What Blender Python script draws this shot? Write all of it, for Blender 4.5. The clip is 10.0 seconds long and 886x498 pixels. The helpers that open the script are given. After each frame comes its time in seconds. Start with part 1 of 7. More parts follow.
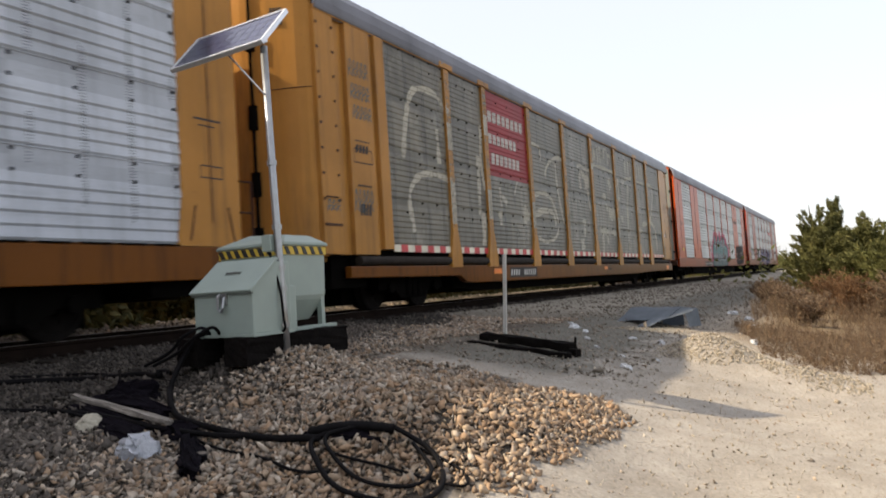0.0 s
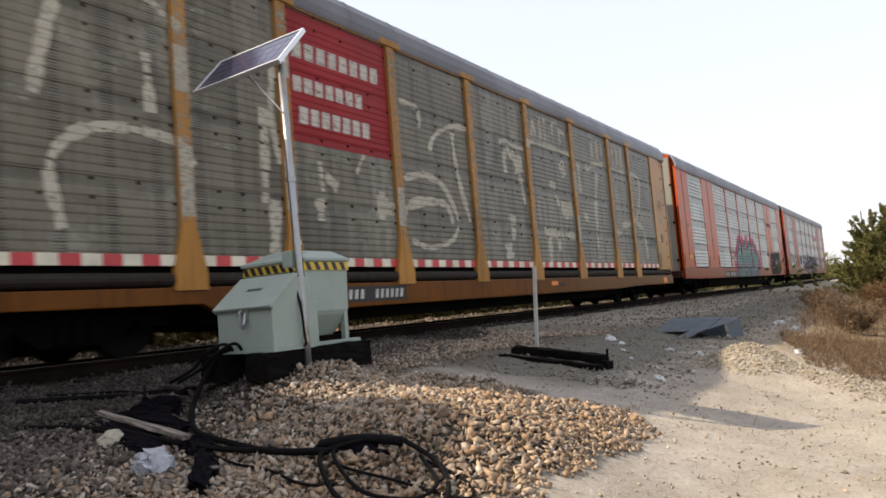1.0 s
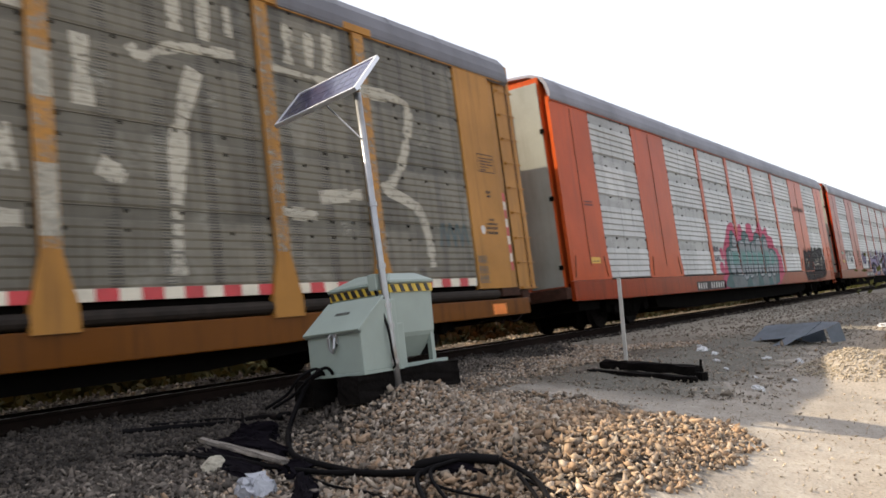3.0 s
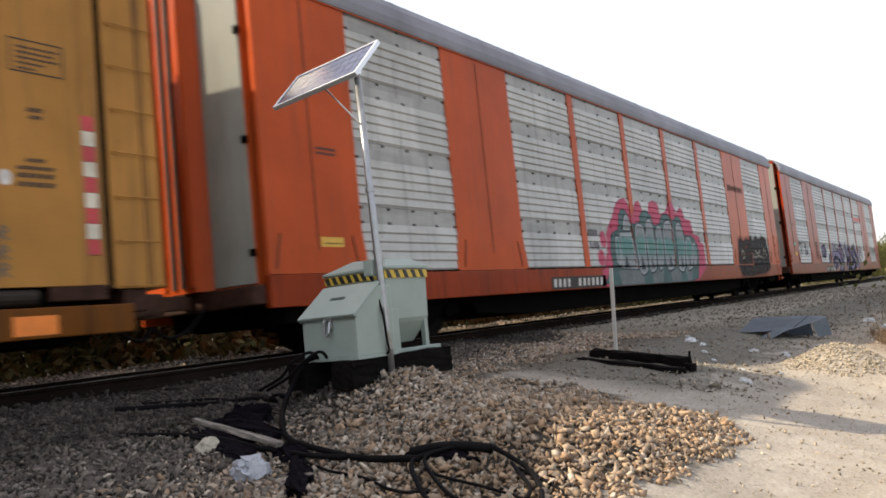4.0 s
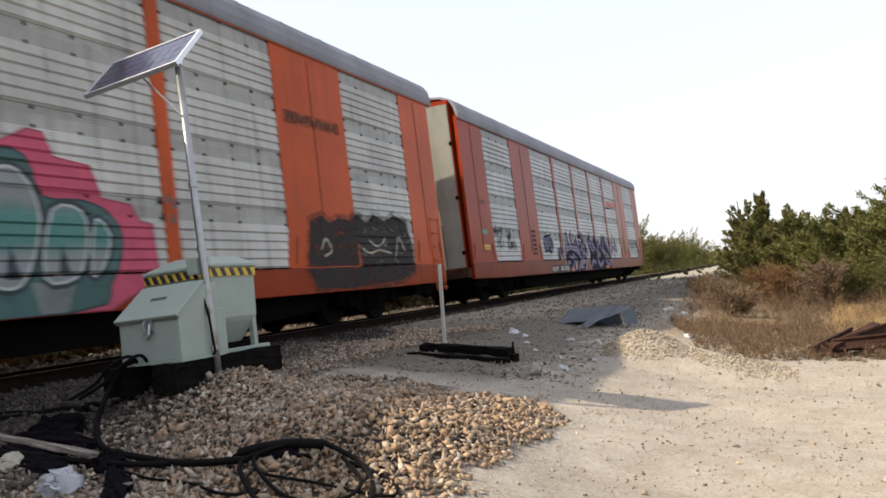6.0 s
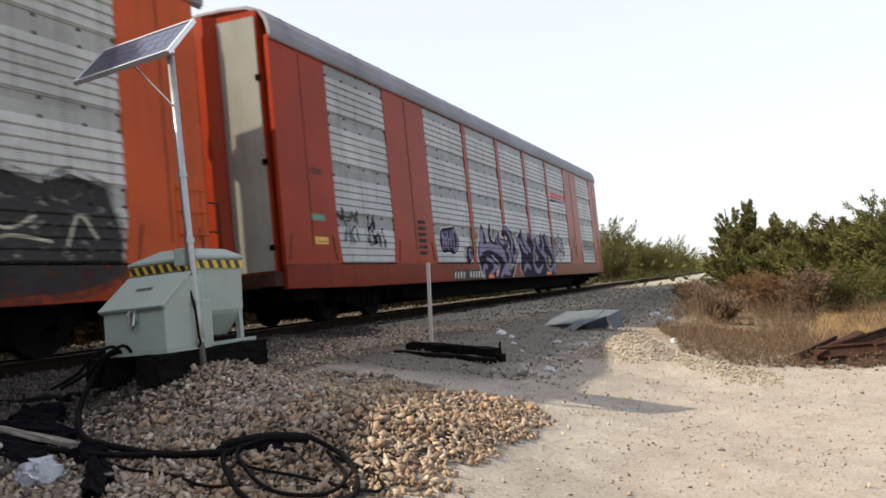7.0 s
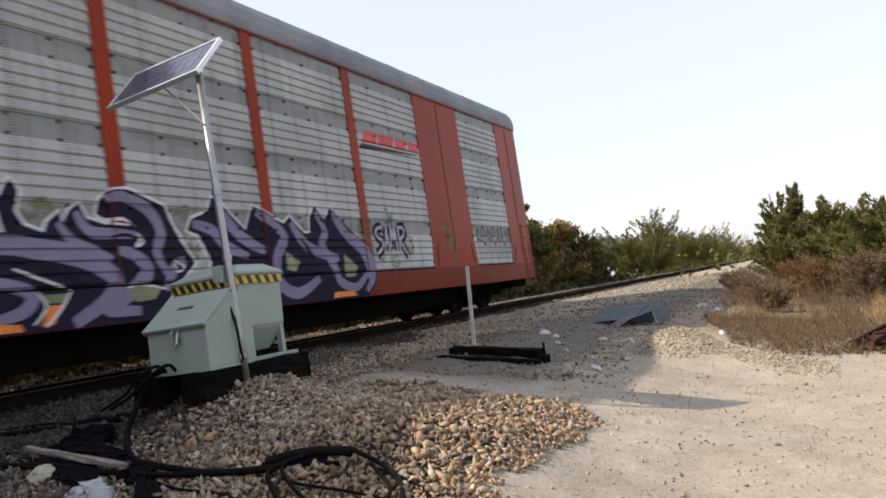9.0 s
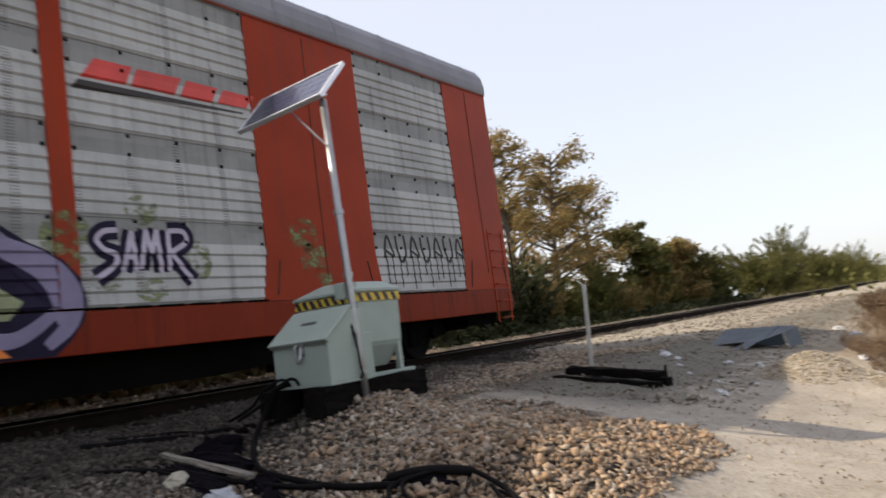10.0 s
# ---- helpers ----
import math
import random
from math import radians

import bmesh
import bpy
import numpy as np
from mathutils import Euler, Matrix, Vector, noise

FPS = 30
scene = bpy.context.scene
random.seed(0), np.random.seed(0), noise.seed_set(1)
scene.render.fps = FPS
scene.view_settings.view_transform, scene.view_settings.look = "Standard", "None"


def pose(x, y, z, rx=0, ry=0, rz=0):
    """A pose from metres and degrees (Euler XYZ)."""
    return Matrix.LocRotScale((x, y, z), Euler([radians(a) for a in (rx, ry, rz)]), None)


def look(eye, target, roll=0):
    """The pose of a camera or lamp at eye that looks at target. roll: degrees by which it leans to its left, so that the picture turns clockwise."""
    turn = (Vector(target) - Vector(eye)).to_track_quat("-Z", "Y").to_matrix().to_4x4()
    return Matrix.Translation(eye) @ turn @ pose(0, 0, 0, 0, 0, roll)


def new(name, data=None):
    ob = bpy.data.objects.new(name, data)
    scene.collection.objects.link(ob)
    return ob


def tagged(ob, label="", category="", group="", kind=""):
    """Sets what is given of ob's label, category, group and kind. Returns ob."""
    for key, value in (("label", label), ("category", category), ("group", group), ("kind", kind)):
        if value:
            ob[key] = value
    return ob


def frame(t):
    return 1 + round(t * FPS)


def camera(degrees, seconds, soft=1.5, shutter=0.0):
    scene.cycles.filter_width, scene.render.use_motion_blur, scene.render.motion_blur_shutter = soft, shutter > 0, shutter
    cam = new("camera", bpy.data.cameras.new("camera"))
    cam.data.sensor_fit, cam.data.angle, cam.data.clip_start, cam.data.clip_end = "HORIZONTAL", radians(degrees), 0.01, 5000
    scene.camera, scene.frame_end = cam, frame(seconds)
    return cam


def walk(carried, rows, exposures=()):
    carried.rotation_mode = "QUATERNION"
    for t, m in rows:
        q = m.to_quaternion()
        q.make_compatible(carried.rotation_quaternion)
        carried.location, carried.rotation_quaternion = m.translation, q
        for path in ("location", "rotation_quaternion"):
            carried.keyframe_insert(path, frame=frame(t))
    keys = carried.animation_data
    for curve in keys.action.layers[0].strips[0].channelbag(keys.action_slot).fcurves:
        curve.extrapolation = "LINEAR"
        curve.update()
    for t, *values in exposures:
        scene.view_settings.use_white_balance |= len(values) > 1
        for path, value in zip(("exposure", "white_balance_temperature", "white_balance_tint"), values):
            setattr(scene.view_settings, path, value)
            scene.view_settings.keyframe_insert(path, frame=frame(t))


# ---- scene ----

# ------------------------------------------------------------------ camera
cam = camera(60.6, 10.0, soft=1.65, shutter=0.3)
PATH = [
    (0.0, -0.28, -0.09, 1.65, 28.47, 2.92, 3.59),
    (0.5, -0.14, -0.01, 1.64, 30.86, 5.79, 3.81),
    (1.0, -0.09, 0.05, 1.60, 32.11, 4.42, 4.67),
    (1.5, -0.10, 0.07, 1.64, 34.75, 5.38, 6.39),
    (2.0, -0.05, 0.09, 1.64, 38.43, 4.68, 6.91),
    (2.5, -0.12, 0.07, 1.58, 38.11, 6.82, 7.20),
    (4.0, -0.16, -0.03, 1.64, 37.24, 5.06, 5.66),
    (4.5, -0.19, -0.03, 1.63, 34.39, 5.66, 5.46),
    (5.0, -0.05, -0.13, 1.60, 32.03, 4.72, 5.66),
    (5.5, -0.11, -0.02, 1.66, 28.46, 4.14, 6.64),
    (6.0, -0.13, -0.06, 1.62, 24.56, 3.52, 7.03),
    (7.5, -0.17, 0.00, 1.59, 23.94, 3.46, 5.15),
    (8.0, -0.16, 0.05, 1.61, 26.68, 1.12, 6.52),
    (8.5, -0.15, 0.02, 1.56, 26.08, 2.83, 7.98),
    (9.0, -0.15, 0.03, 1.61, 26.84, 4.05, 8.53),
    (9.5, -0.22, 0.03, 1.48, 27.82, 6.18, 8.99),
    (10.0, -0.21, 0.04, 1.62, 35.30, 6.60, 7.69),
]
walk(cam, [(t, pose(x, y, z, 90 + pitch, roll, yaw)) for t, x, y, z, yaw, pitch, roll in PATH],
     exposures=[(0.0, 0.62, 6800, 12), (2.0, 0.72, 6850, 13), (2.5, 0.88, 6850, 13), (4.0, 0.80, 6800, 12), (4.5, 0.82, 6750, 11), (5.0, 0.70, 6750, 12), (5.5, 0.68, 6750, 12), (7.5, 0.60, 6650, 11), (8.5, 0.60, 6650, 11), (9.0, 0.54, 6650, 12), (9.5, 0.35, 6600, 12), (10.0, 0.46, 6700, 13)])

# ------------------------------------------------------------------ light
SUN_FROM = Vector((-0.90, -0.66, 1.0))
sun_elevation = math.atan2(1.0, math.hypot(0.90, 0.66))
sun_turn = math.atan2(-0.90, -0.66)
world = bpy.data.worlds.new("sky")
scene.world = world
world.use_nodes = True
wn = world.node_tree.nodes
sky = wn.new("ShaderNodeTexSky")
sky.sky_type = "NISHITA"
sky.sun_disc = False
sky.sun_elevation, sky.sun_rotation = sun_elevation, sun_turn
sky.air_density, sky.dust_density, sky.ozone_density = 1.0, 2.0, 1.0
wn["Background"].inputs["Strength"].default_value = 0.15
haze = wn.new("ShaderNodeMix")     # bright summer haze over the whole sky
haze.data_type = "RGBA"
haze.inputs[0].default_value = 0.6
haze.inputs[7].default_value = (5.3, 5.5, 5.9, 1.0)
world.node_tree.links.new(sky.outputs["Color"], haze.inputs[6])
world.node_tree.links.new(haze.outputs[2], wn["Background"].inputs["Color"])
sun = new("sun", bpy.data.lights.new("sun", "SUN"))
sun.data.energy, sun.data.angle, sun.data.color = 4.6, radians(0.6), (1.0, 0.885, 0.69)
sun.matrix_world = look(SUN_FROM * 60, (0, 0, 0))

# ------------------------------------------------------------------ materials
class Graph:
    """A node material under construction."""

    def __init__(self, name, rough=0.6, metal=0.0, specular=0.5):
        self.m = bpy.data.materials.new(name)
        self.m.use_nodes = True
        self.t = self.m.node_tree
        self.b = self.t.nodes["Principled BSDF"]
        self.b.inputs["Roughness"].default_value = rough
        self.b.inputs["Metallic"].default_value = metal
        self.b.inputs["Specular IOR Level"].default_value = specular

    def node(self, kind, **inputs):
        n = self.t.nodes.new(kind)
        for k, v in inputs.items():
            self.set(n.inputs[k], v)
        return n

    def set(self, socket, v):
        if isinstance(v, bpy.types.NodeSocket):
            self.t.links.new(v, socket)
        else:
            socket.default_value = v

    def place(self, scale=(1, 1, 1)):
        tc = self.t.nodes.new("ShaderNodeTexCoord")
        mp = self.t.nodes.new("ShaderNodeMapping")
        mp.inputs["Scale"].default_value = scale
        self.t.links.new(tc.outputs["Object"], mp.inputs["Vector"])
        return mp.outputs["Vector"]

    def noise(self, scale, stretch=(1, 1, 1), detail=4.0, rough=0.6):
        n = self.node("ShaderNodeTexNoise", Scale=scale, Detail=detail, Roughness=rough, Vector=self.place(stretch))
        return n.outputs["Fac"]

    def calc(self, op, a, b=0.0, c=0.0):
        n = self.t.nodes.new("ShaderNodeMath")
        n.operation = op
        for i, v in enumerate((a, b, c)):
            self.set(n.inputs[i], v)
        return n.outputs[0]

    def ramp(self, fac, lo, hi):
        n = self.t.nodes.new("ShaderNodeMapRange")
        self.set(n.inputs["Value"], fac)
        n.inputs["From Min"].default_value, n.inputs["From Max"].default_value = lo, hi
        return n.outputs["Result"]

    def mix(self, fac, a, b):
        n = self.t.nodes.new("ShaderNodeMix")
        n.data_type = "RGBA"
        self.set(n.inputs[0], fac)
        for s, v in ((n.inputs[6], a), (n.inputs[7], b)):
            self.set(s, (*v, 1.0) if isinstance(v, tuple) and len(v) == 3 else v)
        return n.outputs[2]

    def shade(self, colour, fac, lo, hi):
        """colour times a factor between lo and hi."""
        n = self.t.nodes.new("ShaderNodeMix")
        n.data_type, n.blend_type = "RGBA", "MULTIPLY"
        n.inputs[0].default_value = 1.0
        self.set(n.inputs[6], (*colour, 1.0) if isinstance(colour, tuple) and len(colour) == 3 else colour)
        grey = self.mix(fac, (lo, lo, lo), (hi, hi, hi))
        self.set(n.inputs[7], grey)
        return n.outputs[2]

    def finish(self, colour, bump=None, strength=0.2, distance=0.01):
        self.set(self.b.inputs["Base Color"], (*colour, 1.0) if isinstance(colour, tuple) and len(colour) == 3 else colour)
        if bump is not None:
            n = self.node("ShaderNodeBump", Height=bump, Strength=strength, Distance=distance)
            self.t.links.new(n.outputs["Normal"], self.b.inputs["Normal"])
        return self.m


def plain(name, colour, rough=0.6, metal=0.0, var=0.2, coarse=2.0, fine=35.0, bump=0.15, distance=0.004, specular=0.5):
    g = Graph(name, rough, metal, specular)
    c = g.shade(colour, g.ramp(g.noise(coarse), 0.3, 0.7), 1 - var, 1 + var)
    f = g.noise(fine, detail=3)
    c = g.shade(c, f, 1 - var * 0.6, 1 + var * 0.6)
    return g.finish(c, f, bump, distance)


def weathered_paint(name, colour, dirt=(0.07, 0.05, 0.035), amount=0.5, rough=0.30):
    """Old paint on steel: fading, vertical run-off streaks, specks of rust."""
    g = Graph(name, rough, specular=0.09)
    c = g.shade(colour, g.ramp(g.noise(0.55), 0.3, 0.7), 0.78, 1.15)
    streak = g.ramp(g.noise(1.0, (2, 5.5, 0.28), detail=6, rough=0.7), 0.50, 0.78)
    c = g.mix(g.calc("MULTIPLY", streak, amount), c, dirt)
    speck = g.ramp(g.noise(11.0, detail=6, rough=0.75), 0.62, 0.72)
    c = g.mix(g.calc("MULTIPLY", speck, 0.55 * amount), c, (0.16, 0.07, 0.035))
    fine = g.noise(60.0, detail=2)
    c = g.shade(c, fine, 0.9, 1.1)
    return g.finish(c, g.noise(5.0), 0.12, 0.01)


def perforated_sheet(name, colour, dirt, amount, holes, flat=0.72, darken=0.24, worn=0.0, wide=0.075):
    """Galvanised side sheet with columns of small holes and dirt that ran down it."""
    g = Graph(name, 0.36, 0.0, specular=0.25)
    xyz = g.node("ShaderNodeSeparateXYZ", Vector=g.place())
    y, z = xyz.outputs["Y"], xyz.outputs["Z"]
    c = g.shade(colour, g.ramp(g.noise(0.8, (1, 1, 1.4)), 0.3, 0.7), 0.85, 1.1)
    sheet = g.node("ShaderNodeTexNoise", Scale=1.0, Detail=0.0)
    comb = g.node("ShaderNodeCombineXYZ", X=g.calc("FLOOR", g.calc("MULTIPLY", y, 0.9)), Y=g.calc("FLOOR", g.calc("MULTIPLY", z, 1.003)), Z=3.7)
    g.set(sheet.inputs["Vector"], comb.outputs["Vector"])
    c = g.shade(c, g.ramp(sheet.outputs["Fac"], 0.3, 0.7), 0.86 - 2 * (wide - 0.075), 1.1 + 2 * (wide - 0.075))
    streak = g.ramp(g.noise(1.0, (2, 8.0, 0.5), detail=6, rough=0.7), 0.48, 0.8)
    c = g.mix(g.calc("MULTIPLY", streak, amount), c, dirt)
    grime = g.ramp(g.noise(2.2, (1, 0.6, 2.5), detail=5, rough=0.65), 0.52, 0.75)
    c = g.mix(g.calc("MULTIPLY", grime, amount * 0.6), c, dirt)
    # the flat bolted bands are darker than the ribbed ones
    band = g.calc("FRACT", g.calc("DIVIDE", g.calc("SUBTRACT", z, 1.11), 0.9975))
    c = g.mix(g.calc("MULTIPLY", g.calc("GREATER_THAN", band, flat), 1.0), c, g.shade(c, 0.5, 1.0 - darken, 1.0 - darken))
    if worn:     # old pale spray paint, mostly weathered off
        blotch = g.ramp(g.noise(0.75, (1, 1.3, 0.8), detail=7, rough=0.62), 0.54, 0.63)
        flake = g.ramp(g.noise(6.0, (1, 1, 2.2), detail=6, rough=0.75), 0.38, 0.56)
        c = g.mix(g.calc("MULTIPLY", g.calc("MULTIPLY", blotch, flake), worn), c, (0.40, 0.385, 0.32))
    # columns of holes
    column = g.calc("LESS_THAN", g.calc("ABSOLUTE", g.calc("SUBTRACT", g.calc("FRACT", g.calc("MULTIPLY", y, 1.55)), 0.5)), wide)
    row = g.calc("LESS_THAN", g.calc("FRACT", g.calc("MULTIPLY", z, 28.0)), 0.5)
    dot = g.calc("LESS_THAN", g.calc("FRACT", g.calc("MULTIPLY", y, 31.0)), 0.55)
    patch = g.calc("GREATER_THAN", g.noise(1.1, (1, 1.5, 1.0), detail=1), 0.44 - 2 * (wide - 0.075))
    hole = g.calc("MULTIPLY", g.calc("MULTIPLY", column, row), g.calc("MULTIPLY", dot, patch))
    c = g.mix(g.calc("MULTIPLY", hole, holes), c, (0.015, 0.015, 0.015))
    c = g.shade(c, g.noise(45.0, detail=2), 0.92, 1.08)
    return g.finish(c, g.noise(3.5), 0.15, 0.015)


def island_mix(name, colours, rough=0.85, fine=30.0, bump=0.4, distance=0.01, thin=0.0):
    """Each loose piece of the mesh takes its own tone."""
    g = Graph(name, rough, specular=0.25)
    geo = g.t.nodes.new("ShaderNodeNewGeometry")
    cr = g.t.nodes.new("ShaderNodeValToRGB")
    e = cr.color_ramp.elements
    while len(e) < len(colours):
        e.new(0.5)
    for i, c in enumerate(colours):
        e[i].position = i / (len(colours) - 1)
        e[i].color = (*c, 1)
    g.t.links.new(geo.outputs["Random Per Island"], cr.inputs["Fac"])
    n = g.noise(fine, detail=3)
    c = g.shade(cr.outputs["Color"], n, 0.72, 1.25)
    if thin:     # leaves let light through
        tr = g.node("ShaderNodeBsdfTranslucent", Color=c)
        mx = g.node("ShaderNodeMixShader", Fac=thin)
        g.t.links.new(g.b.outputs[0], mx.inputs[1])
        g.t.links.new(tr.outputs[0], mx.inputs[2])
        g.t.links.new(mx.outputs[0], g.t.nodes["Material Output"].inputs["Surface"])
    return g.finish(c, n, bump, distance)


M = {}
M["orange"] = weathered_paint("faded_orange_paint", (0.47, 0.078, 0.018), amount=0.45)
M["red"] = weathered_paint("faded_red_orange_paint", (0.29, 0.034, 0.010), amount=0.35)
M["yellow"] = weathered_paint("faded_yellow_paint", (0.41, 0.195, 0.048), amount=0.7)
# sill paints: streaks of grime, and a base darkened for shade low down
M["orange_sill"] = weathered_paint("grimy_shaded_orange_paint", (0.25, 0.034, 0.007), (0.022, 0.009, 0.005), amount=0.95)
M["red_sill"] = weathered_paint("grimy_shaded_red_paint", (0.18, 0.021, 0.006), (0.018, 0.008, 0.005), amount=0.9)
M["yellow_sill"] = weathered_paint("grimy_shaded_yellow_paint", (0.145, 0.050, 0.008), (0.025, 0.012, 0.006), amount=1.0)
M["sheet_white"] = perforated_sheet("white_side_sheet", (0.455, 0.45, 0.425), (0.15, 0.14, 0.12), 0.5, 0.6)
M["sheet_pale"] = perforated_sheet("blue_grey_side_sheet", (0.40, 0.40, 0.39), (0.12, 0.115, 0.11), 0.5, 0.7, darken=0.36)
M["sheet_cool"] = perforated_sheet("cool_white_side_sheet", (0.47, 0.50, 0.55), (0.16, 0.16, 0.165), 0.45, 0.75, darken=0.12)
M["sheet_grey"] = perforated_sheet("grey_side_sheet", (0.160, 0.143, 0.108), (0.050, 0.041, 0.030), 0.85, 1.0, 0.86, 0.15, 0.35, wide=0.12)
M["silver"] = weathered_paint("galvanised_door", (0.27, 0.28, 0.25), amount=0.35, rough=0.45)
M["roof"] = weathered_paint("galvanised_roof", (0.24, 0.24, 0.27), amount=0.15, rough=0.45)
M["roof_dark"] = weathered_paint("dull_roof", (0.17, 0.17, 0.19), amount=0.2)
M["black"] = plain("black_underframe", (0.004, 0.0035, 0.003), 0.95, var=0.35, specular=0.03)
M["pipe"] = plain("dusty_dark_pipe", (0.022, 0.016, 0.012), 0.8, var=0.4, coarse=6, specular=0.25)
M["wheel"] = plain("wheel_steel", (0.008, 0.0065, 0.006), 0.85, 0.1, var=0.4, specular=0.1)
M["tread"] = plain("worn_tread", (0.22, 0.20, 0.19), 0.5, 0.8, var=0.15)
M["dark"] = plain("dark_interior", (0.02, 0.02, 0.02), 0.9)
M["rust"] = plain("rust", (0.075, 0.034, 0.02), 0.9, 0.0, var=0.4, coarse=6)
M["rust_dark"] = plain("dark_rust", (0.045, 0.021, 0.014), 0.9, 0.0, var=0.45, coarse=6, specular=0.2)
M["rail_side"] = plain("rusty_rail_web", (0.014, 0.009, 0.007), 0.95, 0.0, var=0.35, specular=0.08)
M["tie"] = plain("creosoted_timber", (0.025, 0.02, 0.016), 0.95, var=0.4, coarse=4, specular=0.15)
M["burnt"] = plain("charred_timber", (0.006, 0.005, 0.0045), 0.9, var=0.5, coarse=9, bump=0.5, distance=0.02, specular=0.06)
M["green_grey"] = plain("grey_green_enamel", (0.275, 0.33, 0.295), 0.42, var=0.06, coarse=3, fine=90, bump=0.03)
M["green_grey_dark"] = plain("grey_green_seal", (0.12, 0.14, 0.125), 0.6, var=0.1)
M["hazard_yellow"] = plain("hazard_yellow", (0.58, 0.40, 0.05), 0.5, var=0.1)
M["hazard_black"] = plain("hazard_black", (0.02, 0.02, 0.02), 0.5)
M["galv"] = plain("galvanised_tube", (0.33, 0.335, 0.34), 0.3, 0.8, var=0.12, coarse=8, bump=0.05)
M["alu"] = plain("aluminium_frame", (0.70, 0.71, 0.73), 0.35, 0.6, var=0.06)
M["cell"] = plain("solar_cell", (0.045, 0.045, 0.09), 0.12, 0.2, var=0.2)
M["cell_line"] = plain("cell_busbar", (0.5, 0.5, 0.52), 0.3, 0.5)
M["white"] = plain("white_paint", (0.43, 0.42, 0.39), 0.55, var=0.12)
M["white_dull"] = plain("dull_white_lettering", (0.62, 0.60, 0.56), 0.7, var=0.18, coarse=9)
M["ink"] = plain("black_lettering", (0.025, 0.02, 0.018), 0.7)
M["sign_red"] = weathered_paint("sign_red", (0.27, 0.022, 0.025), amount=0.25)
M["tape_red"] = plain("reflective_red", (0.50, 0.03, 0.035), 0.35)
M["tape_white"] = plain("reflective_white", (0.66, 0.60, 0.48), 0.4)
M["rubber"] = plain("black_hose", (0.005, 0.0045, 0.005), 0.7, var=0.3, coarse=12, specular=0.08)
M["cloth"] = plain("dark_cloth", (0.006, 0.005, 0.007), 0.95, var=0.4, coarse=14, specular=0.04)
M["plank"] = plain("weathered_plank", (0.22, 0.195, 0.17), 0.85, var=0.35, coarse=9)
M["paper"] = plain("white_litter", (0.55, 0.56, 0.57), 0.6, var=0.1)
M["rock"] = plain("pale_stone", (0.36, 0.33, 0.26), 0.9, var=0.25, coarse=14, bump=0.5)
M["bluegrey"] = plain("bent_grey_sheet", (0.19, 0.22, 0.255), 0.7, 0.0, var=0.15, coarse=5)
M["bark"] = plain("bark", (0.10, 0.08, 0.06), 0.95, var=0.35, coarse=8)
M["placard"] = plain("yellow_placard", (0.62, 0.36, 0.04), 0.5)
M["lamp_orange"] = plain("orange_marker", (0.75, 0.20, 0.02), 0.4)
M["pink"] = plain("pink_spray_paint", (0.44, 0.06, 0.115), 0.7, var=0.15, coarse=4)
M["slate"] = plain("slate_spray_paint", (0.055, 0.085, 0.09), 0.6, var=0.2)
M["slate_dark"] = plain("dark_slate_spray_paint", (0.018, 0.032, 0.04), 0.7, var=0.25)
M["slate_light"] = plain("grey_spray_paint", (0.13, 0.15, 0.15), 0.7, var=0.25, coarse=3)
M["lilac"] = plain("lilac_spray_paint", (0.19, 0.163, 0.26), 0.7, var=0.15, coarse=3)
M["violet"] = plain("dark_violet_spray_paint", (0.014, 0.010, 0.028), 0.8, var=0.3, specular=0.2)
M["pale"] = plain("white_spray_paint", (0.62, 0.60, 0.62), 0.6, var=0.1)
M["lime"] = plain("green_spray_paint", (0.20, 0.22, 0.12), 0.7, var=0.3, coarse=3)


def worn_paint(name, colour, cover, scale=7.0, thick=1.0):
    """Spray paint that has flaked off in patches."""
    g = Graph(name, 0.8, specular=0.2)
    n = g.noise(scale, (1, 1, 1.8), detail=7, rough=0.75)
    c = g.shade(colour, g.noise(2.5), 0.7, 1.25)
    g.set(g.b.inputs["Alpha"], g.calc("MULTIPLY", g.ramp(n, cover, cover + 0.13), thick))
    return g.finish(c)


M["ghost"] = worn_paint("faded_pale_spray_paint", (0.47, 0.435, 0.355), 0.33, 7.5, 0.95)
M["mist"] = worn_paint("thin_green_spray", (0.20, 0.23, 0.11), 0.47, 4.0)
M["soot"] = worn_paint("thin_black_spray", (0.035, 0.032, 0.032), 0.35, 4.0, 0.9)
M["ghost_thin"] = worn_paint("thin_pale_spray_paint", (0.40, 0.38, 0.32), 0.46, 7.5, 0.6)
M["sign_white"] = worn_paint("worn_white_lettering", (0.55, 0.52, 0.47), 0.34, 9.0, 0.95)
M["soot_thin"] = worn_paint("faint_black_spray", (0.05, 0.045, 0.042), 0.42, 5.0, 0.5)
M["crimson"] = plain("dark_pink_spray_paint", (0.27, 0.025, 0.06), 0.6, var=0.2, coarse=4)
M["pale_grey"] = plain("pale_grey_spray_paint", (0.36, 0.39, 0.39), 0.6, var=0.15, coarse=5)
M["teal_dark"] = plain("deep_teal_spray_paint", (0.03, 0.085, 0.082), 0.6, var=0.3, coarse=3)
M["lilac_pale"] = plain("pale_lilac_spray_paint", (0.42, 0.37, 0.46), 0.6, var=0.15, coarse=5)
M["mint"] = plain("mint_spray_paint", (0.12, 0.33, 0.25), 0.6, var=0.2, coarse=5)


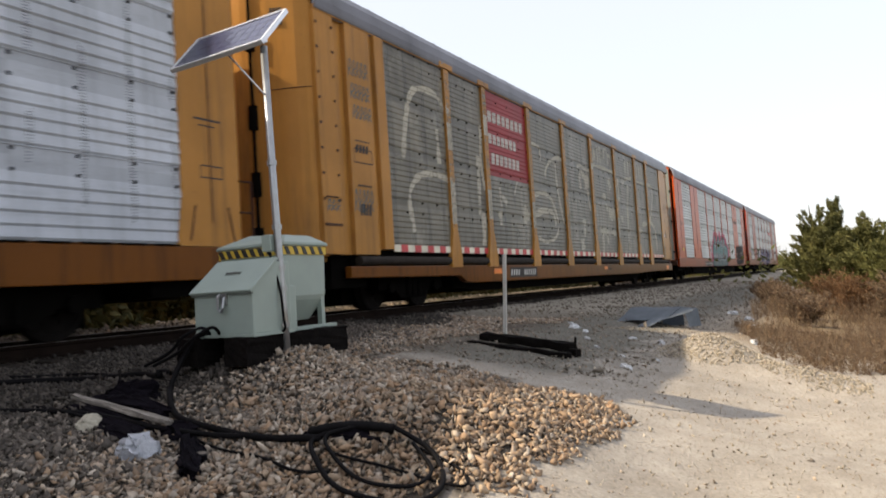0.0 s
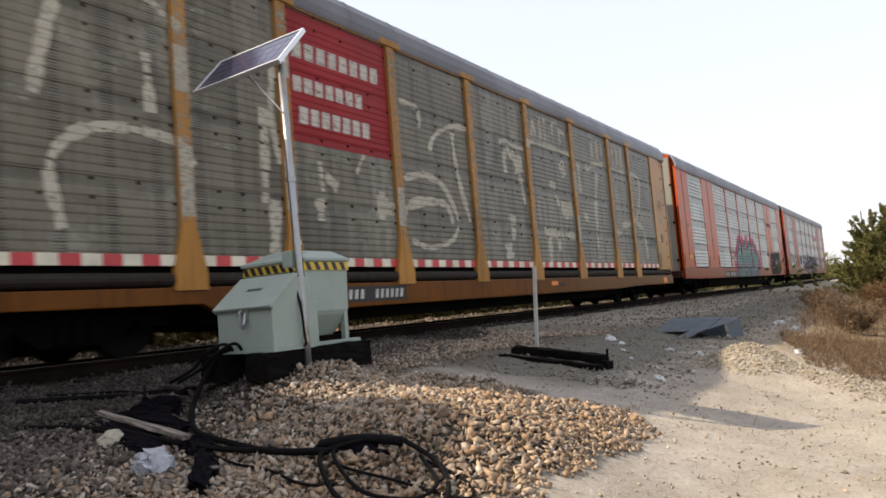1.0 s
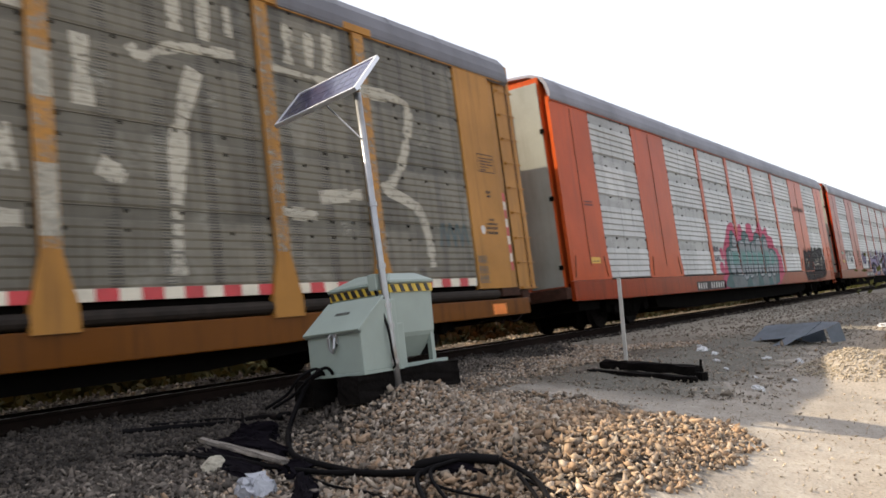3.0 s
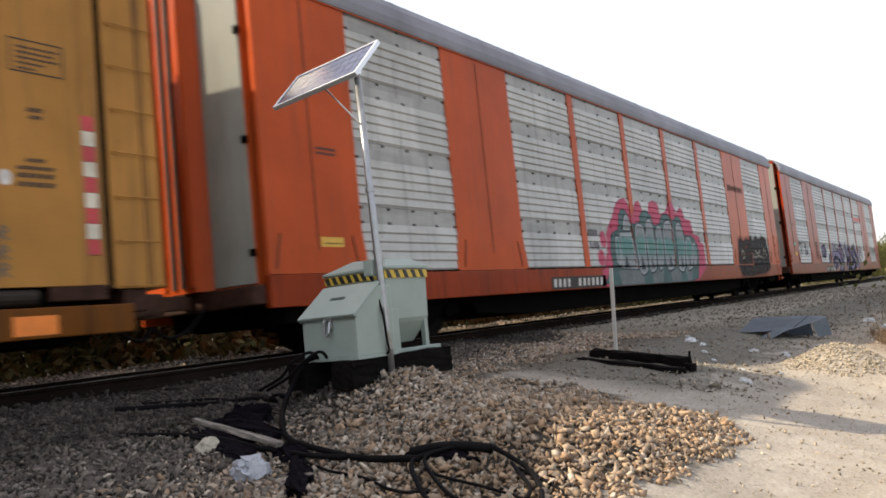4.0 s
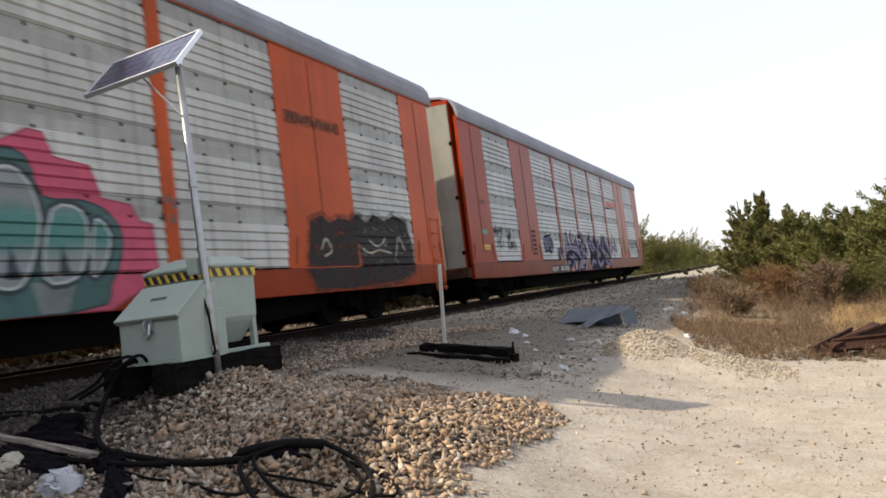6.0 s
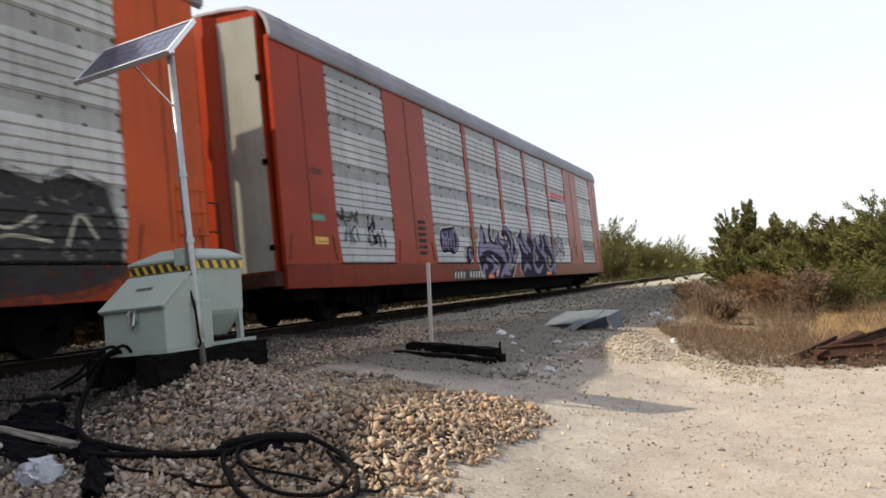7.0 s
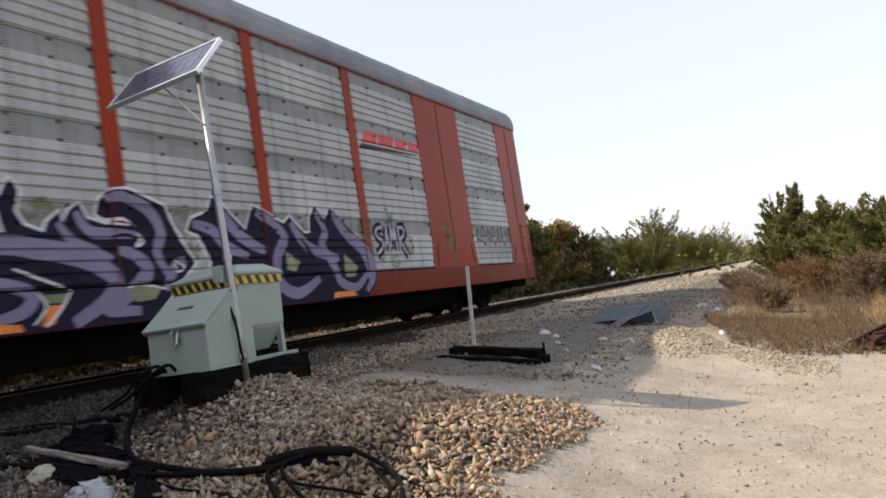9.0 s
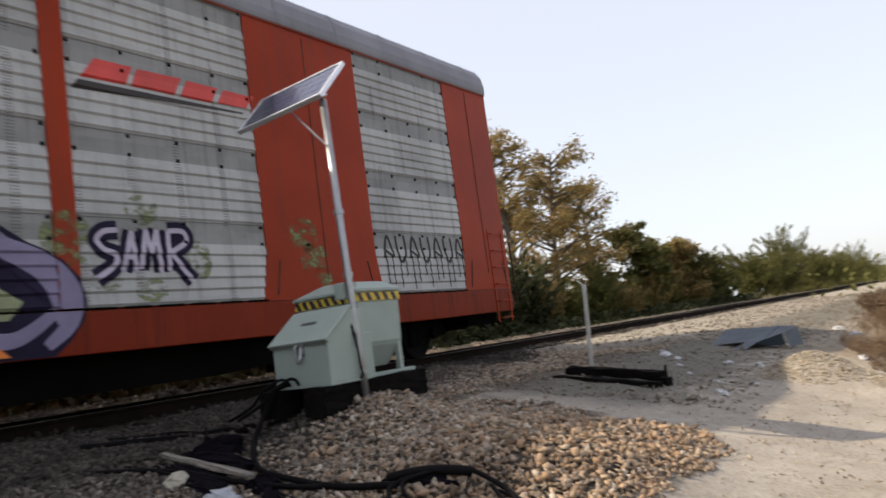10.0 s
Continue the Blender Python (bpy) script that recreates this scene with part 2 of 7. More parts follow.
def sprayed_fade():
    """Grey spray paint with a teal band fogged across its middle."""
    g = Graph("grey_to_teal_spray_paint", 0.55)
    xyz = g.node("ShaderNodeSeparateXYZ", Vector=g.place())
    z = g.calc("ADD", xyz.outputs["Z"], g.calc("MULTIPLY", g.calc("SUBTRACT", g.noise(2.2), 0.5), 0.25))
    band = g.calc("MULTIPLY", g.ramp(z, 1.30, 1.48), g.ramp(z, 1.98, 1.78))
    c = g.mix(band, (0.19, 0.205, 0.215), (0.042, 0.16, 0.14))
    return g.finish(g.shade(c, g.noise(5.0), 0.8, 1.2))


M["fade"] = sprayed_fade()
M["logo_red"] = plain("logo_red", (0.52, 0.04, 0.03), 0.5)
M["stone"] = island_mix("ballast_stone", ((0.05, 0.043, 0.036), (0.25, 0.20, 0.155), (0.27, 0.185, 0.122), (0.36, 0.30, 0.235), (0.115, 0.096, 0.08), (0.32, 0.21, 0.128), (0.50, 0.43, 0.35), (0.18, 0.148, 0.122)), bump=0.12, distance=0.004)
M["stone_bank"] = island_mix("dusty_bank_stone", ((0.10, 0.085, 0.07), (0.22, 0.188, 0.152), (0.15, 0.126, 0.10), (0.30, 0.26, 0.21), (0.19, 0.155, 0.12)), bump=0.12, distance=0.004)
# warmer copy of the ballast colour, sunlight on the heap's tip painted in
M["stone_sun_tan"] = island_mix("sun_tinted_tan_stone", ((0.30, 0.20, 0.125), (0.40, 0.285, 0.19), (0.20, 0.135, 0.085), (0.46, 0.355, 0.25), (0.12, 0.082, 0.055), (0.35, 0.225, 0.135)), bump=0.12, distance=0.004)
# stone darkened partly for grime, partly to paint in shade
M["stone_grimy_shaded"] = island_mix("grimy_shaded_ballast_stone", ((0.03, 0.026, 0.022), (0.12, 0.10, 0.084), (0.07, 0.058, 0.048), (0.19, 0.158, 0.13), (0.05, 0.042, 0.035), (0.28, 0.24, 0.20)), bump=0.12, distance=0.004)
M["stone_pale"] = island_mix("pale_gravel", ((0.24, 0.20, 0.15), (0.40, 0.345, 0.265), (0.32, 0.265, 0.195), (0.46, 0.41, 0.33)), bump=0.12, distance=0.004)
# grease plus the train's shade, both put into the stone colour
M["stone_oily_shaded"] = island_mix("greasy_shaded_ballast_stone", ((0.014, 0.012, 0.010), (0.050, 0.042, 0.036), (0.027, 0.022, 0.018), (0.10, 0.084, 0.07), (0.036, 0.03, 0.025)), bump=0.12, distance=0.004)
M["leaf_olive"] = island_mix("olive_leaf", ((0.062, 0.066, 0.02), (0.13, 0.128, 0.036), (0.09, 0.094, 0.027), (0.18, 0.165, 0.055)), 0.7, bump=0.0, thin=0.35)
M["leaf_autumn"] = island_mix("autumn_leaf", ((0.19, 0.17, 0.06), (0.30, 0.205, 0.08), (0.13, 0.125, 0.04), (0.34, 0.19, 0.085), (0.25, 0.22, 0.08)), 0.7, bump=0.0, thin=0.4)
M["leaf_cedar"] = island_mix("cedar_spray", ((0.062, 0.064, 0.022), (0.125, 0.122, 0.04), (0.10, 0.10, 0.032), (0.19, 0.17, 0.062)), 0.8, bump=0.0, thin=0.35)
M["brush_dry"] = island_mix("dry_brush", ((0.13, 0.09, 0.06), (0.20, 0.148, 0.10), (0.09, 0.06, 0.042), (0.18, 0.108, 0.062), (0.27, 0.20, 0.125)), 0.9, bump=0.0, thin=0.3)
M["brush_rust"] = island_mix("rust_red_brush", ((0.17, 0.085, 0.042), (0.22, 0.12, 0.055), (0.11, 0.062, 0.035), (0.20, 0.135, 0.08)), 0.9, bump=0.0, thin=0.35)
# leaf colour darkened to carry the shade beneath and behind the train
M["leaf_shade"] = island_mix("shade_dark_leaf", ((0.025, 0.03, 0.012), (0.05, 0.055, 0.02), (0.035, 0.04, 0.015)), 0.8, bump=0.0, thin=0.08)
M["grass_gold"] = island_mix("golden_grass", ((0.36, 0.245, 0.12), (0.44, 0.315, 0.165), (0.28, 0.19, 0.095)), 0.9, bump=0.0, thin=0.3)


def ground_material():
    g = Graph("dusty_ground", 0.95, specular=0.15)
    tc = g.t.nodes.new("ShaderNodeTexCoord")
    xyz = g.node("ShaderNodeSeparateXYZ", Vector=tc.outputs["Object"])
    x, y = xyz.outputs["X"], xyz.outputs["Y"]
    big, mid, fine = g.noise(0.5, detail=5), g.noise(3.0, detail=6, rough=0.7), g.noise(38.0, detail=5, rough=0.75)
    sand = g.mix(g.ramp(mid, 0.35, 0.68), (0.305, 0.268, 0.224), (0.395, 0.357, 0.307))
    sand = g.shade(sand, g.ramp(big, 0.3, 0.7), 0.88, 1.08)
    vor = g.node("ShaderNodeTexVoronoi", Scale=26.0, Vector=g.place())
    grit = g.calc("LESS_THAN", vor.outputs["Distance"], 0.22)
    sand = g.mix(g.calc("MULTIPLY", grit, 0.5), sand, (0.18, 0.15, 0.115))
    sand = g.shade(sand, g.ramp(fine, 0.25, 0.75), 0.68, 1.26)
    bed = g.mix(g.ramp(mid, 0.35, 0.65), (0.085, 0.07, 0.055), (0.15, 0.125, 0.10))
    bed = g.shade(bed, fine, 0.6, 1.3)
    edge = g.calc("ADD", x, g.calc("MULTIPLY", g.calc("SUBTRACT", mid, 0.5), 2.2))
    # dirt between the heaped stones, darkened to paint the shade in the gaps
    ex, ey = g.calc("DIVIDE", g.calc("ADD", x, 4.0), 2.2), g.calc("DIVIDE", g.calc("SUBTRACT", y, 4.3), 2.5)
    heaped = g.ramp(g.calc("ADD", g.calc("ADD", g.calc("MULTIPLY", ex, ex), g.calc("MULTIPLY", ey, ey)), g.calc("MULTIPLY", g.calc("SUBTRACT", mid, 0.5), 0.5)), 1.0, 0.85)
    bank = g.mix(g.ramp(fine, 0.35, 0.65), (0.095, 0.09, 0.075), (0.185, 0.172, 0.145))
    c = g.mix(g.calc("MULTIPLY", g.ramp(edge, -2.5, -3.2), g.ramp(g.calc("ADD", y, mid), 7.4, 8.3)), sand, bank)
    # bank made paler along y, sunlight past the train put into the colour
    sunlit = g.shade(g.mix(mid, (0.23, 0.205, 0.165), (0.34, 0.305, 0.25)), fine, 0.75, 1.2)
    bed = g.mix(g.calc("MULTIPLY", g.ramp(y, 12.0, 17.0), g.ramp(edge, -9.4, -8.2)), bed, sunlit)
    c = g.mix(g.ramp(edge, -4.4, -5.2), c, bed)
    weedy = g.calc("MULTIPLY", g.ramp(g.calc("ADD", y, g.calc("MULTIPLY", mid, 2.0)), 12.8, 14.6), g.ramp(edge, -3.2, -1.6))
    c = g.mix(weedy, c, g.mix(fine, (0.13, 0.095, 0.06), (0.24, 0.175, 0.105)))
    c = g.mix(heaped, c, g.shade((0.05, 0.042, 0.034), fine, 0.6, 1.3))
    grass = g.mix(g.ramp(mid, 0.3, 0.7), (0.07, 0.058, 0.03), (0.13, 0.105, 0.055))
    away = g.calc("MAXIMUM", g.ramp(g.calc("ADD", x, g.calc("MULTIPLY", mid, 2.0)), 5.0, 7.0), g.ramp(g.calc("ADD", x, mid), -11.4, -13.0))
    c = g.mix(away, c, grass)
    return g.finish(c, g.calc("ADD", fine, g.calc("MULTIPLY", mid, 1.5)), 0.6, 0.02)


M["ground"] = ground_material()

# ------------------------------------------------------------------ building helpers
def empty(name, x=0.0, y=0.0, z=0.0):
    ob = new(name)
    ob.empty_display_size = 0.2
    ob.location = (x, y, z)
    return ob


def part(name, bm, material, parent=None, label="", smooth=False):
    """Link a bmesh as one mesh object, under a thing or a part."""
    me = bpy.data.meshes.new(name)
    bm.normal_update()
    bm.to_mesh(me)
    bm.free()
    if smooth:
        me.shade_smooth()
    me.materials.append(material)
    ob = new(name, me)
    ob.parent = parent
    return tagged(ob, label)


def sheet_mesh(name, verts, faces, material, parent=None, label="", smooth=False):
    """The same from arrays of corners and equal-sized faces."""
    me = bpy.data.meshes.new(name)
    verts, faces = np.asarray(verts, np.float32), np.asarray(faces, np.int32)
    k = faces.shape[1]
    me.vertices.add(len(verts))
    me.vertices.foreach_set("co", verts.ravel())
    me.loops.add(faces.size)
    me.loops.foreach_set("vertex_index", faces.ravel())
    me.polygons.add(len(faces))
    me.polygons.foreach_set("loop_start", np.arange(0, faces.size, k, dtype=np.int32))
    me.update(calc_edges=True)
    if smooth:
        me.shade_smooth()
    me.materials.append(material)
    ob = new(name, me)
    ob.parent = parent
    return tagged(ob, label)


def add_box(bm, x0, x1, y0, y1, z0, z1, m=None, bevel=0.0):
    r = bmesh.ops.create_cube(bm, size=1.0)
    vs = r["verts"]
    for v in vs:
        v.co = Vector((x0 + (v.co.x + 0.5) * (x1 - x0), y0 + (v.co.y + 0.5) * (y1 - y0), z0 + (v.co.z + 0.5) * (z1 - z0)))
    if m is not None:
        bmesh.ops.transform(bm, matrix=m, verts=vs)
    if bevel:
        es = list({e for v in vs for e in v.link_edges})
        bmesh.ops.bevel(bm, geom=es, offset=bevel, segments=2, affect="EDGES", profile=0.6)
    return vs


def add_prism(bm, outline, axis, a, b, bevel=0.0):
    """A polygon, given in the two other axes, drawn out along axis from a to b."""
    def at(p, h):
        return {"x": (h, p[0], p[1]), "y": (p[0], h, p[1]), "z": (p[0], p[1], h)}[axis]
    lo = [bm.verts.new(at(p, a)) for p in outline]
    hi = [bm.verts.new(at(p, b)) for p in outline]
    n = len(outline)
    fs = [bm.faces.new(lo), bm.faces.new(hi[::-1])]
    for i in range(n):
        fs.append(bm.faces.new((lo[i], hi[i], hi[(i + 1) % n], lo[(i + 1) % n])))
    bmesh.ops.recalc_face_normals(bm, faces=fs)
    if bevel:
        es = list({e for f in fs for e in f.edges})
        bmesh.ops.bevel(bm, geom=es, offset=bevel, segments=2, affect="EDGES", profile=0.6)


def add_tube(bm, points, radius, sides=8, taper=None):
    """A round bar along points."""
    pts = [Vector(p) for p in points]
    rings = []
    for i, p in enumerate(pts):
        d = (pts[min(i + 1, len(pts) - 1)] - pts[max(i - 1, 0)]).normalized()
        u = d.orthogonal().normalized() if i == 0 else (rings[-1][1] - d * rings[-1][1].dot(d)).normalized()
        w = d.cross(u)
        r = radius if taper is None else radius + (taper - radius) * i / (len(pts) - 1)
        rings.append(([bm.verts.new(p + (u * math.cos(a) + w * math.sin(a)) * r) for a in (2 * math.pi * k / sides for k in range(sides))], u))
    for (r0, _), (r1, _) in zip(rings, rings[1:]):
        for k in range(sides):
            bm.faces.new((r0[k], r0[(k + 1) % sides], r1[(k + 1) % sides], r1[k]))
    bm.faces.new(rings[0][0][::-1])
    bm.faces.new(rings[-1][0])


def smooth_line(points, steps=8, closed=False):
    """Catmull-Rom curve through points of any size."""
    p = [np.asarray(q, float) for q in points]
    n = len(p)
    out = []
    for i in range(n if closed else n - 1):
        a, b, c, d = (p[(i + k) % n] if closed else p[min(max(i + k, 0), n - 1)] for k in (-1, 0, 1, 2))
        for s in range(steps):
            t = s / steps
            out.append(0.5 * (2 * b + (c - a) * t + (2 * a - 5 * b + 4 * c - d) * t * t + (3 * b - a - 3 * c + d) * t ** 3))
    if not closed:
        out.append(p[-1])
    return out

# ------------------------------------------------------------------ ground
PROFILE_X = (-400, -40, -18, -15, -13.4, -11.85, -11.25, -10.35, -10.1, -7.9, -7.4, -6, -4.5, -3.2, -2.2, -1, 0.5, 3, 30, 400)
PROFILE_Z = (0.3, 0.3, 0.6, 0.85, 1.08, 1.10, 1.305, 1.305, 1.13, 1.1, 1.04, 0.97, 0.9, 0.74, 0.55, 0.32, 0.16, 0.08, 0.0, 0.0)
# mounds of gravel: x, y, height, spread along x and y
MOUNDS = ((-4.55, 4.95, 0.33, 0.85, 0.8), (-2.75, 4.3, 0.29, 1.0, 1.15), (-2.35, 5.3, 0.10, 0.5, 0.8), (-1.95, 10.3, 0.32, 0.5, 0.6), (-1.0, 9.7, 0.16, 0.7, 0.5), (-5.6, 3.4, 0.04, 0.9, 0.8), (-4.3, 3.05, -0.08, 1.4, 0.6), (-1.2, 8.6, -0.06, 2.0, 2.0))
def ground_z(x, y):
    """Height of the ground."""
    x, y = np.asarray(x, float), np.asarray(y, float)
    z = sum(np.interp(x + o, PROFILE_X, PROFILE_Z) for o in (-0.25, 0.0, 0.25)) / 3
    for mx, my, h, sx, sy in MOUNDS:
        z = z + h * np.exp(-((x - mx) / sx) ** 2 - ((y - my) / sy) ** 2)
    near = np.exp(-((y - 6) / 18) ** 2)
    z = z + near * 0.018 * (np.sin(2.1 * x + 1.3 * np.sin(1.7 * y)) + np.sin(2.7 * y + 1.1 * x) + 0.5 * np.sin(6.3 * x - 5.1 * y))
    return z


def axis_steps(lo, hi, step, far, grow=1.13):
    mid = np.arange(lo, hi + 1e-6, step)
    up, s = [], step
    while (up[-1] if up else hi) < far:
        s = min(s * grow, 160)
        up.append((up[-1] if up else hi) + s)
    down, s = [], step
    while (down[-1] if down else lo) > -far:
        s = min(s * grow, 160)
        down.append((down[-1] if down else lo) - s)
    return np.concatenate([down[::-1], mid, up])


def build_ground():
    xs, ys = axis_steps(-11.5, 3.0, 0.11, 2600), axis_steps(0.5, 15.0, 0.12, 3200)
    gx, gy = np.meshgrid(xs, ys)
    gz = ground_z(gx, gy)
    v = np.stack([gx, gy, gz], -1).reshape(-1, 3)
    nx, ny = len(xs), len(ys)
    i = np.arange(nx * ny).reshape(ny, nx)
    f = np.stack([i[:-1, :-1], i[:-1, 1:], i[1:, 1:], i[1:, :-1]], -1).reshape(-1, 4)
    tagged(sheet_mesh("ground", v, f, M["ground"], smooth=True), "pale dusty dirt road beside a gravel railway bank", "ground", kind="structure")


build_ground()

# railway track
RAIL_Z, TRACK_X = 1.30, -9.25
track = tagged(empty("railway_track", TRACK_X, 0, RAIL_Z), "rusty steel rails on dark timber ties in gravel", "railway track", kind="structure")
RAIL = ((-0.07, -0.17), (0.07, -0.17), (0.07, -0.155), (0.012, -0.13), (0.010, -0.045), (0.036, -0.032), (0.036, -0.006), (0.028, 0.0))
RAIL = RAIL + tuple((-x, z) for x, z in RAIL[:1:-1])
for side in (-1, 1):
    bm = bmesh.new()
    add_prism(bm, [(side * 0.7175 + x, z) for x, z in RAIL], "y", -160, 900)
    rail = part("rail", bm, M["rail_side"], track)
    bm = bmesh.new()
    add_box(bm, side * 0.7175 - 0.026, side * 0.7175 + 0.026, -160, 900, 0.0005, 0.003)
    part("running_surface", bm, M["tread"], rail, "bright worn rail head")
bm = bmesh.new()
add_box(bm, -1.29, 1.29, -0.115, 0.115, -0.35, -0.172, bevel=0.012)
tie = part("tie", bm, M["tie"], track)
tie.location.y = -1.0
for k in range(1, 150):
    o = tie.copy()
    scene.collection.objects.link(o)
    o.location = (random.uniform(-0.03, 0.03), -1.0 + 0.52 * k, random.uniform(-0.01, 0.004))
    o.rotation_euler.z = random.uniform(-0.02, 0.02)

# ------------------------------------------------------------------ train
SIDE = 1.47          # plane of the side sheets, from the car's middle
LOW, HIGH = 1.11, 5.10   # foot and head of the side sheets above the rail
CAR_LENGTH, PITCH = 26.6, 28.5
WHEEL_R = 0.42


def ribs(depth, pitch, flat, height=0.9975):
    """Outline (out, up) of one side sheet after the other: louvre-like ribs, then a flat bolted band."""
    pts, z = [(0.0, LOW)], LOW
    while z < HIGH - 0.05:
        top = min(z + height, HIGH)
        n = int((height - flat) / pitch)
        for k in range(n):
            a = z + k * pitch
            pts += [(0.001, a + 0.004), (depth, a + 0.032), (depth * 0.85, a + 0.05), (0.003, a + pitch - 0.002)]
        pts += [(0.0, z + n * pitch + 0.01), (0.0, top - 0.012), (0.012, top - 0.010), (0.012, top - 0.002)]
        z = top
    pts.append((0.0, HIGH))
    return pts


COARSE, FINE = ribs(0.021, 0.142, 0.27), ribs(0.008, 0.105, 0.14)


def side_panel(car, y0, y1, outline, material):
    bm = bmesh.new()
    ring = outline + [(-0.05, HIGH), (-0.05, LOW)]
    add_prism_x(bm, ring, y0, y1)
    panel = part("side_panel", bm, material, car)
    return panel


def add_prism_x(bm, ring, y0, y1):
    lo = [bm.verts.new((SIDE + x, y0, z)) for x, z in ring]
    hi = [bm.verts.new((SIDE + x, y1, z)) for x, z in ring]
    n = len(ring)
    bm.faces.new(lo)
    bm.faces.new(hi[::-1])
    for i in range(n):
        bm.faces.new((lo[i], lo[(i + 1) % n], hi[(i + 1) % n], hi[i]))
    bmesh.ops.recalc_face_normals(bm, faces=bm.faces)


def bolts(car, y0, y1, outline, seed):
    """Bolt heads along the flat bands of a side panel."""
    rnd = random.Random(seed)
    bm = bmesh.new()
    z = LOW
    while z < HIGH - 0.05:
        for dz in (0.955, 0.735):
            for f in (0.02, 0.27, 0.52, 0.77, 0.98):
                if rnd.random() < 0.85:
                    y = y0 + (y1 - y0) * f
                    add_box(bm, SIDE, SIDE + 0.02, y - 0.016, y + 0.016, z + dz - 0.018, z + dz + 0.018)
        z += 0.9975
    tagged(part("bolt_head", bm, M["black"], car), kind="stuff")


class Decal:
    """Flat paint on the side of a car, bent over the ribs. Shapes are (along, up) from the car's front and the rail."""

    def __init__(self, zones):
        self.zones = zones    # (y0, y1, z0, z1, outline or plain offset)

    def each(self, car, name, polys, material, lift, label=""):
        """Every shape as a part of its own."""
        for i, p in enumerate(polys):
            self.lay(car, name, p if isinstance(p[0][0], np.ndarray) or isinstance(p[0][0], tuple) else [p], material, lift + 0.0003 * (i % 4), label)

    def lay(self, car, name, polys, material, lift, label=""):
        for y0, y1, z0, z1, prof in self.zones:
            bm = bmesh.new()
            for poly in polys:
                ps = np.asarray(poly)
                if ps[:, 0].max() < y0 or ps[:, 0].min() > y1 or ps[:, 1].max() < z0 or ps[:, 1].min() > z1:
                    continue
                bm.faces.new([bm.verts.new((0, p[0], p[1])) for p in poly])
            if not bm.faces:
                bm.free()
                continue
            bm.normal_update()
            bmesh.ops.triangulate(bm, faces=bm.faces[:])
            def cut(co, no, clear=False):
                bmesh.ops.bisect_plane(bm, geom=bm.verts[:] + bm.edges[:] + bm.faces[:], plane_co=co, plane_no=no, clear_outer=clear)
            cut((0, y0, 0), (0, -1, 0), True)
            cut((0, y1, 0), (0, 1, 0), True)
            cut((0, 0, z0), (0, 0, -1), True)
            cut((0, 0, z1), (0, 0, 1), True)
            if bm.faces:
                bmesh.ops.triangulate(bm, faces=bm.faces)
                if isinstance(prof, float):
                    for v in bm.verts:
                        v.co.x = SIDE + prof + lift
                else:
                    zs = [p[1] for p in prof]
                    lo, hi = min(v.co.z for v in bm.verts), max(v.co.z for v in bm.verts)
                    for z in zs:
                        if lo < z < hi:
                            cut((0, 0, z), (0, 0, 1))
                    px = [p[0] for p in prof]
                    for v in bm.verts:
                        v.co.x = SIDE + float(np.interp(v.co.z, zs, px)) + lift
                bmesh.ops.remove_doubles(bm, verts=bm.verts, dist=0.0004)
                bmesh.ops.recalc_face_normals(bm, faces=bm.faces)
                for f in bm.faces:
                    f.normal_update()
                    if f.normal.x < 0:
                        f.normal_flip()
                part(name, bm, material, car, label)
            else:
                bm.free()


def stroke(points, width, steps=6, taper=0.0):
    """Quads along a smooth brush line."""
    line = smooth_line(points, steps)
    out, prev = [], None
    n = len(line)
    for i, p in enumerate(line):
        d = line[min(i + 1, n - 1)] - line[max(i - 1, 0)]
        d = d / (np.hypot(*d) + 1e-9)
        w = width / 2 * (1 - taper * abs(2 * i / (n - 1) - 1) ** 2)
        a, b = p + np.array((-d[1], d[0])) * w, p - np.array((-d[1], d[0])) * w
        if prev is not None:
            out.append((prev[0], prev[1], b, a))
        prev = (a, b)
    return out


def disc(y, z, ry, rz, n=14):
    return [(y + ry * math.cos(2 * math.pi * k / n), z + rz * math.sin(2 * math.pi * k / n)) for k in range(n)]


def rect(y0, y1, z0, z1, slant=0.0):
    return [(y0, z0), (y1, z0), (y1 + slant, z1), (y0 + slant, z1)]


def bars(y0, y1, z0, z1, count, fill=0.72, slant=0.03):
    """Unreadable or withheld characters as plain bars."""
    step = (y1 - y0) / count
    return [rect(y0 + k * step, y0 + (k + fill) * step, z0, z1, slant) for k in range(count)]


def steel_ladder(car, x, y0, y1, z0, z1, rungs, material, axis="y"):
    bm = bmesh.new()
    for y in (y0, y1):
        add_box(bm, x, x + 0.012, y - 0.02, y + 0.02, z0, z1)
    ladder = part("ladder", bm, material, car)
    for k in range(rungs):
        z = z0 + 0.08 + (z1 - z0 - 0.16) * k / (rungs - 1)
        bm = bmesh.new()
        add_tube(bm, [(x + 0.006, y0, z), (x + 0.075, y0 + 0.02, z), (x + 0.075, y1 - 0.02, z), (x + 0.006, y1, z)], 0.011, 6)
        part("rung", bm, material, ladder)


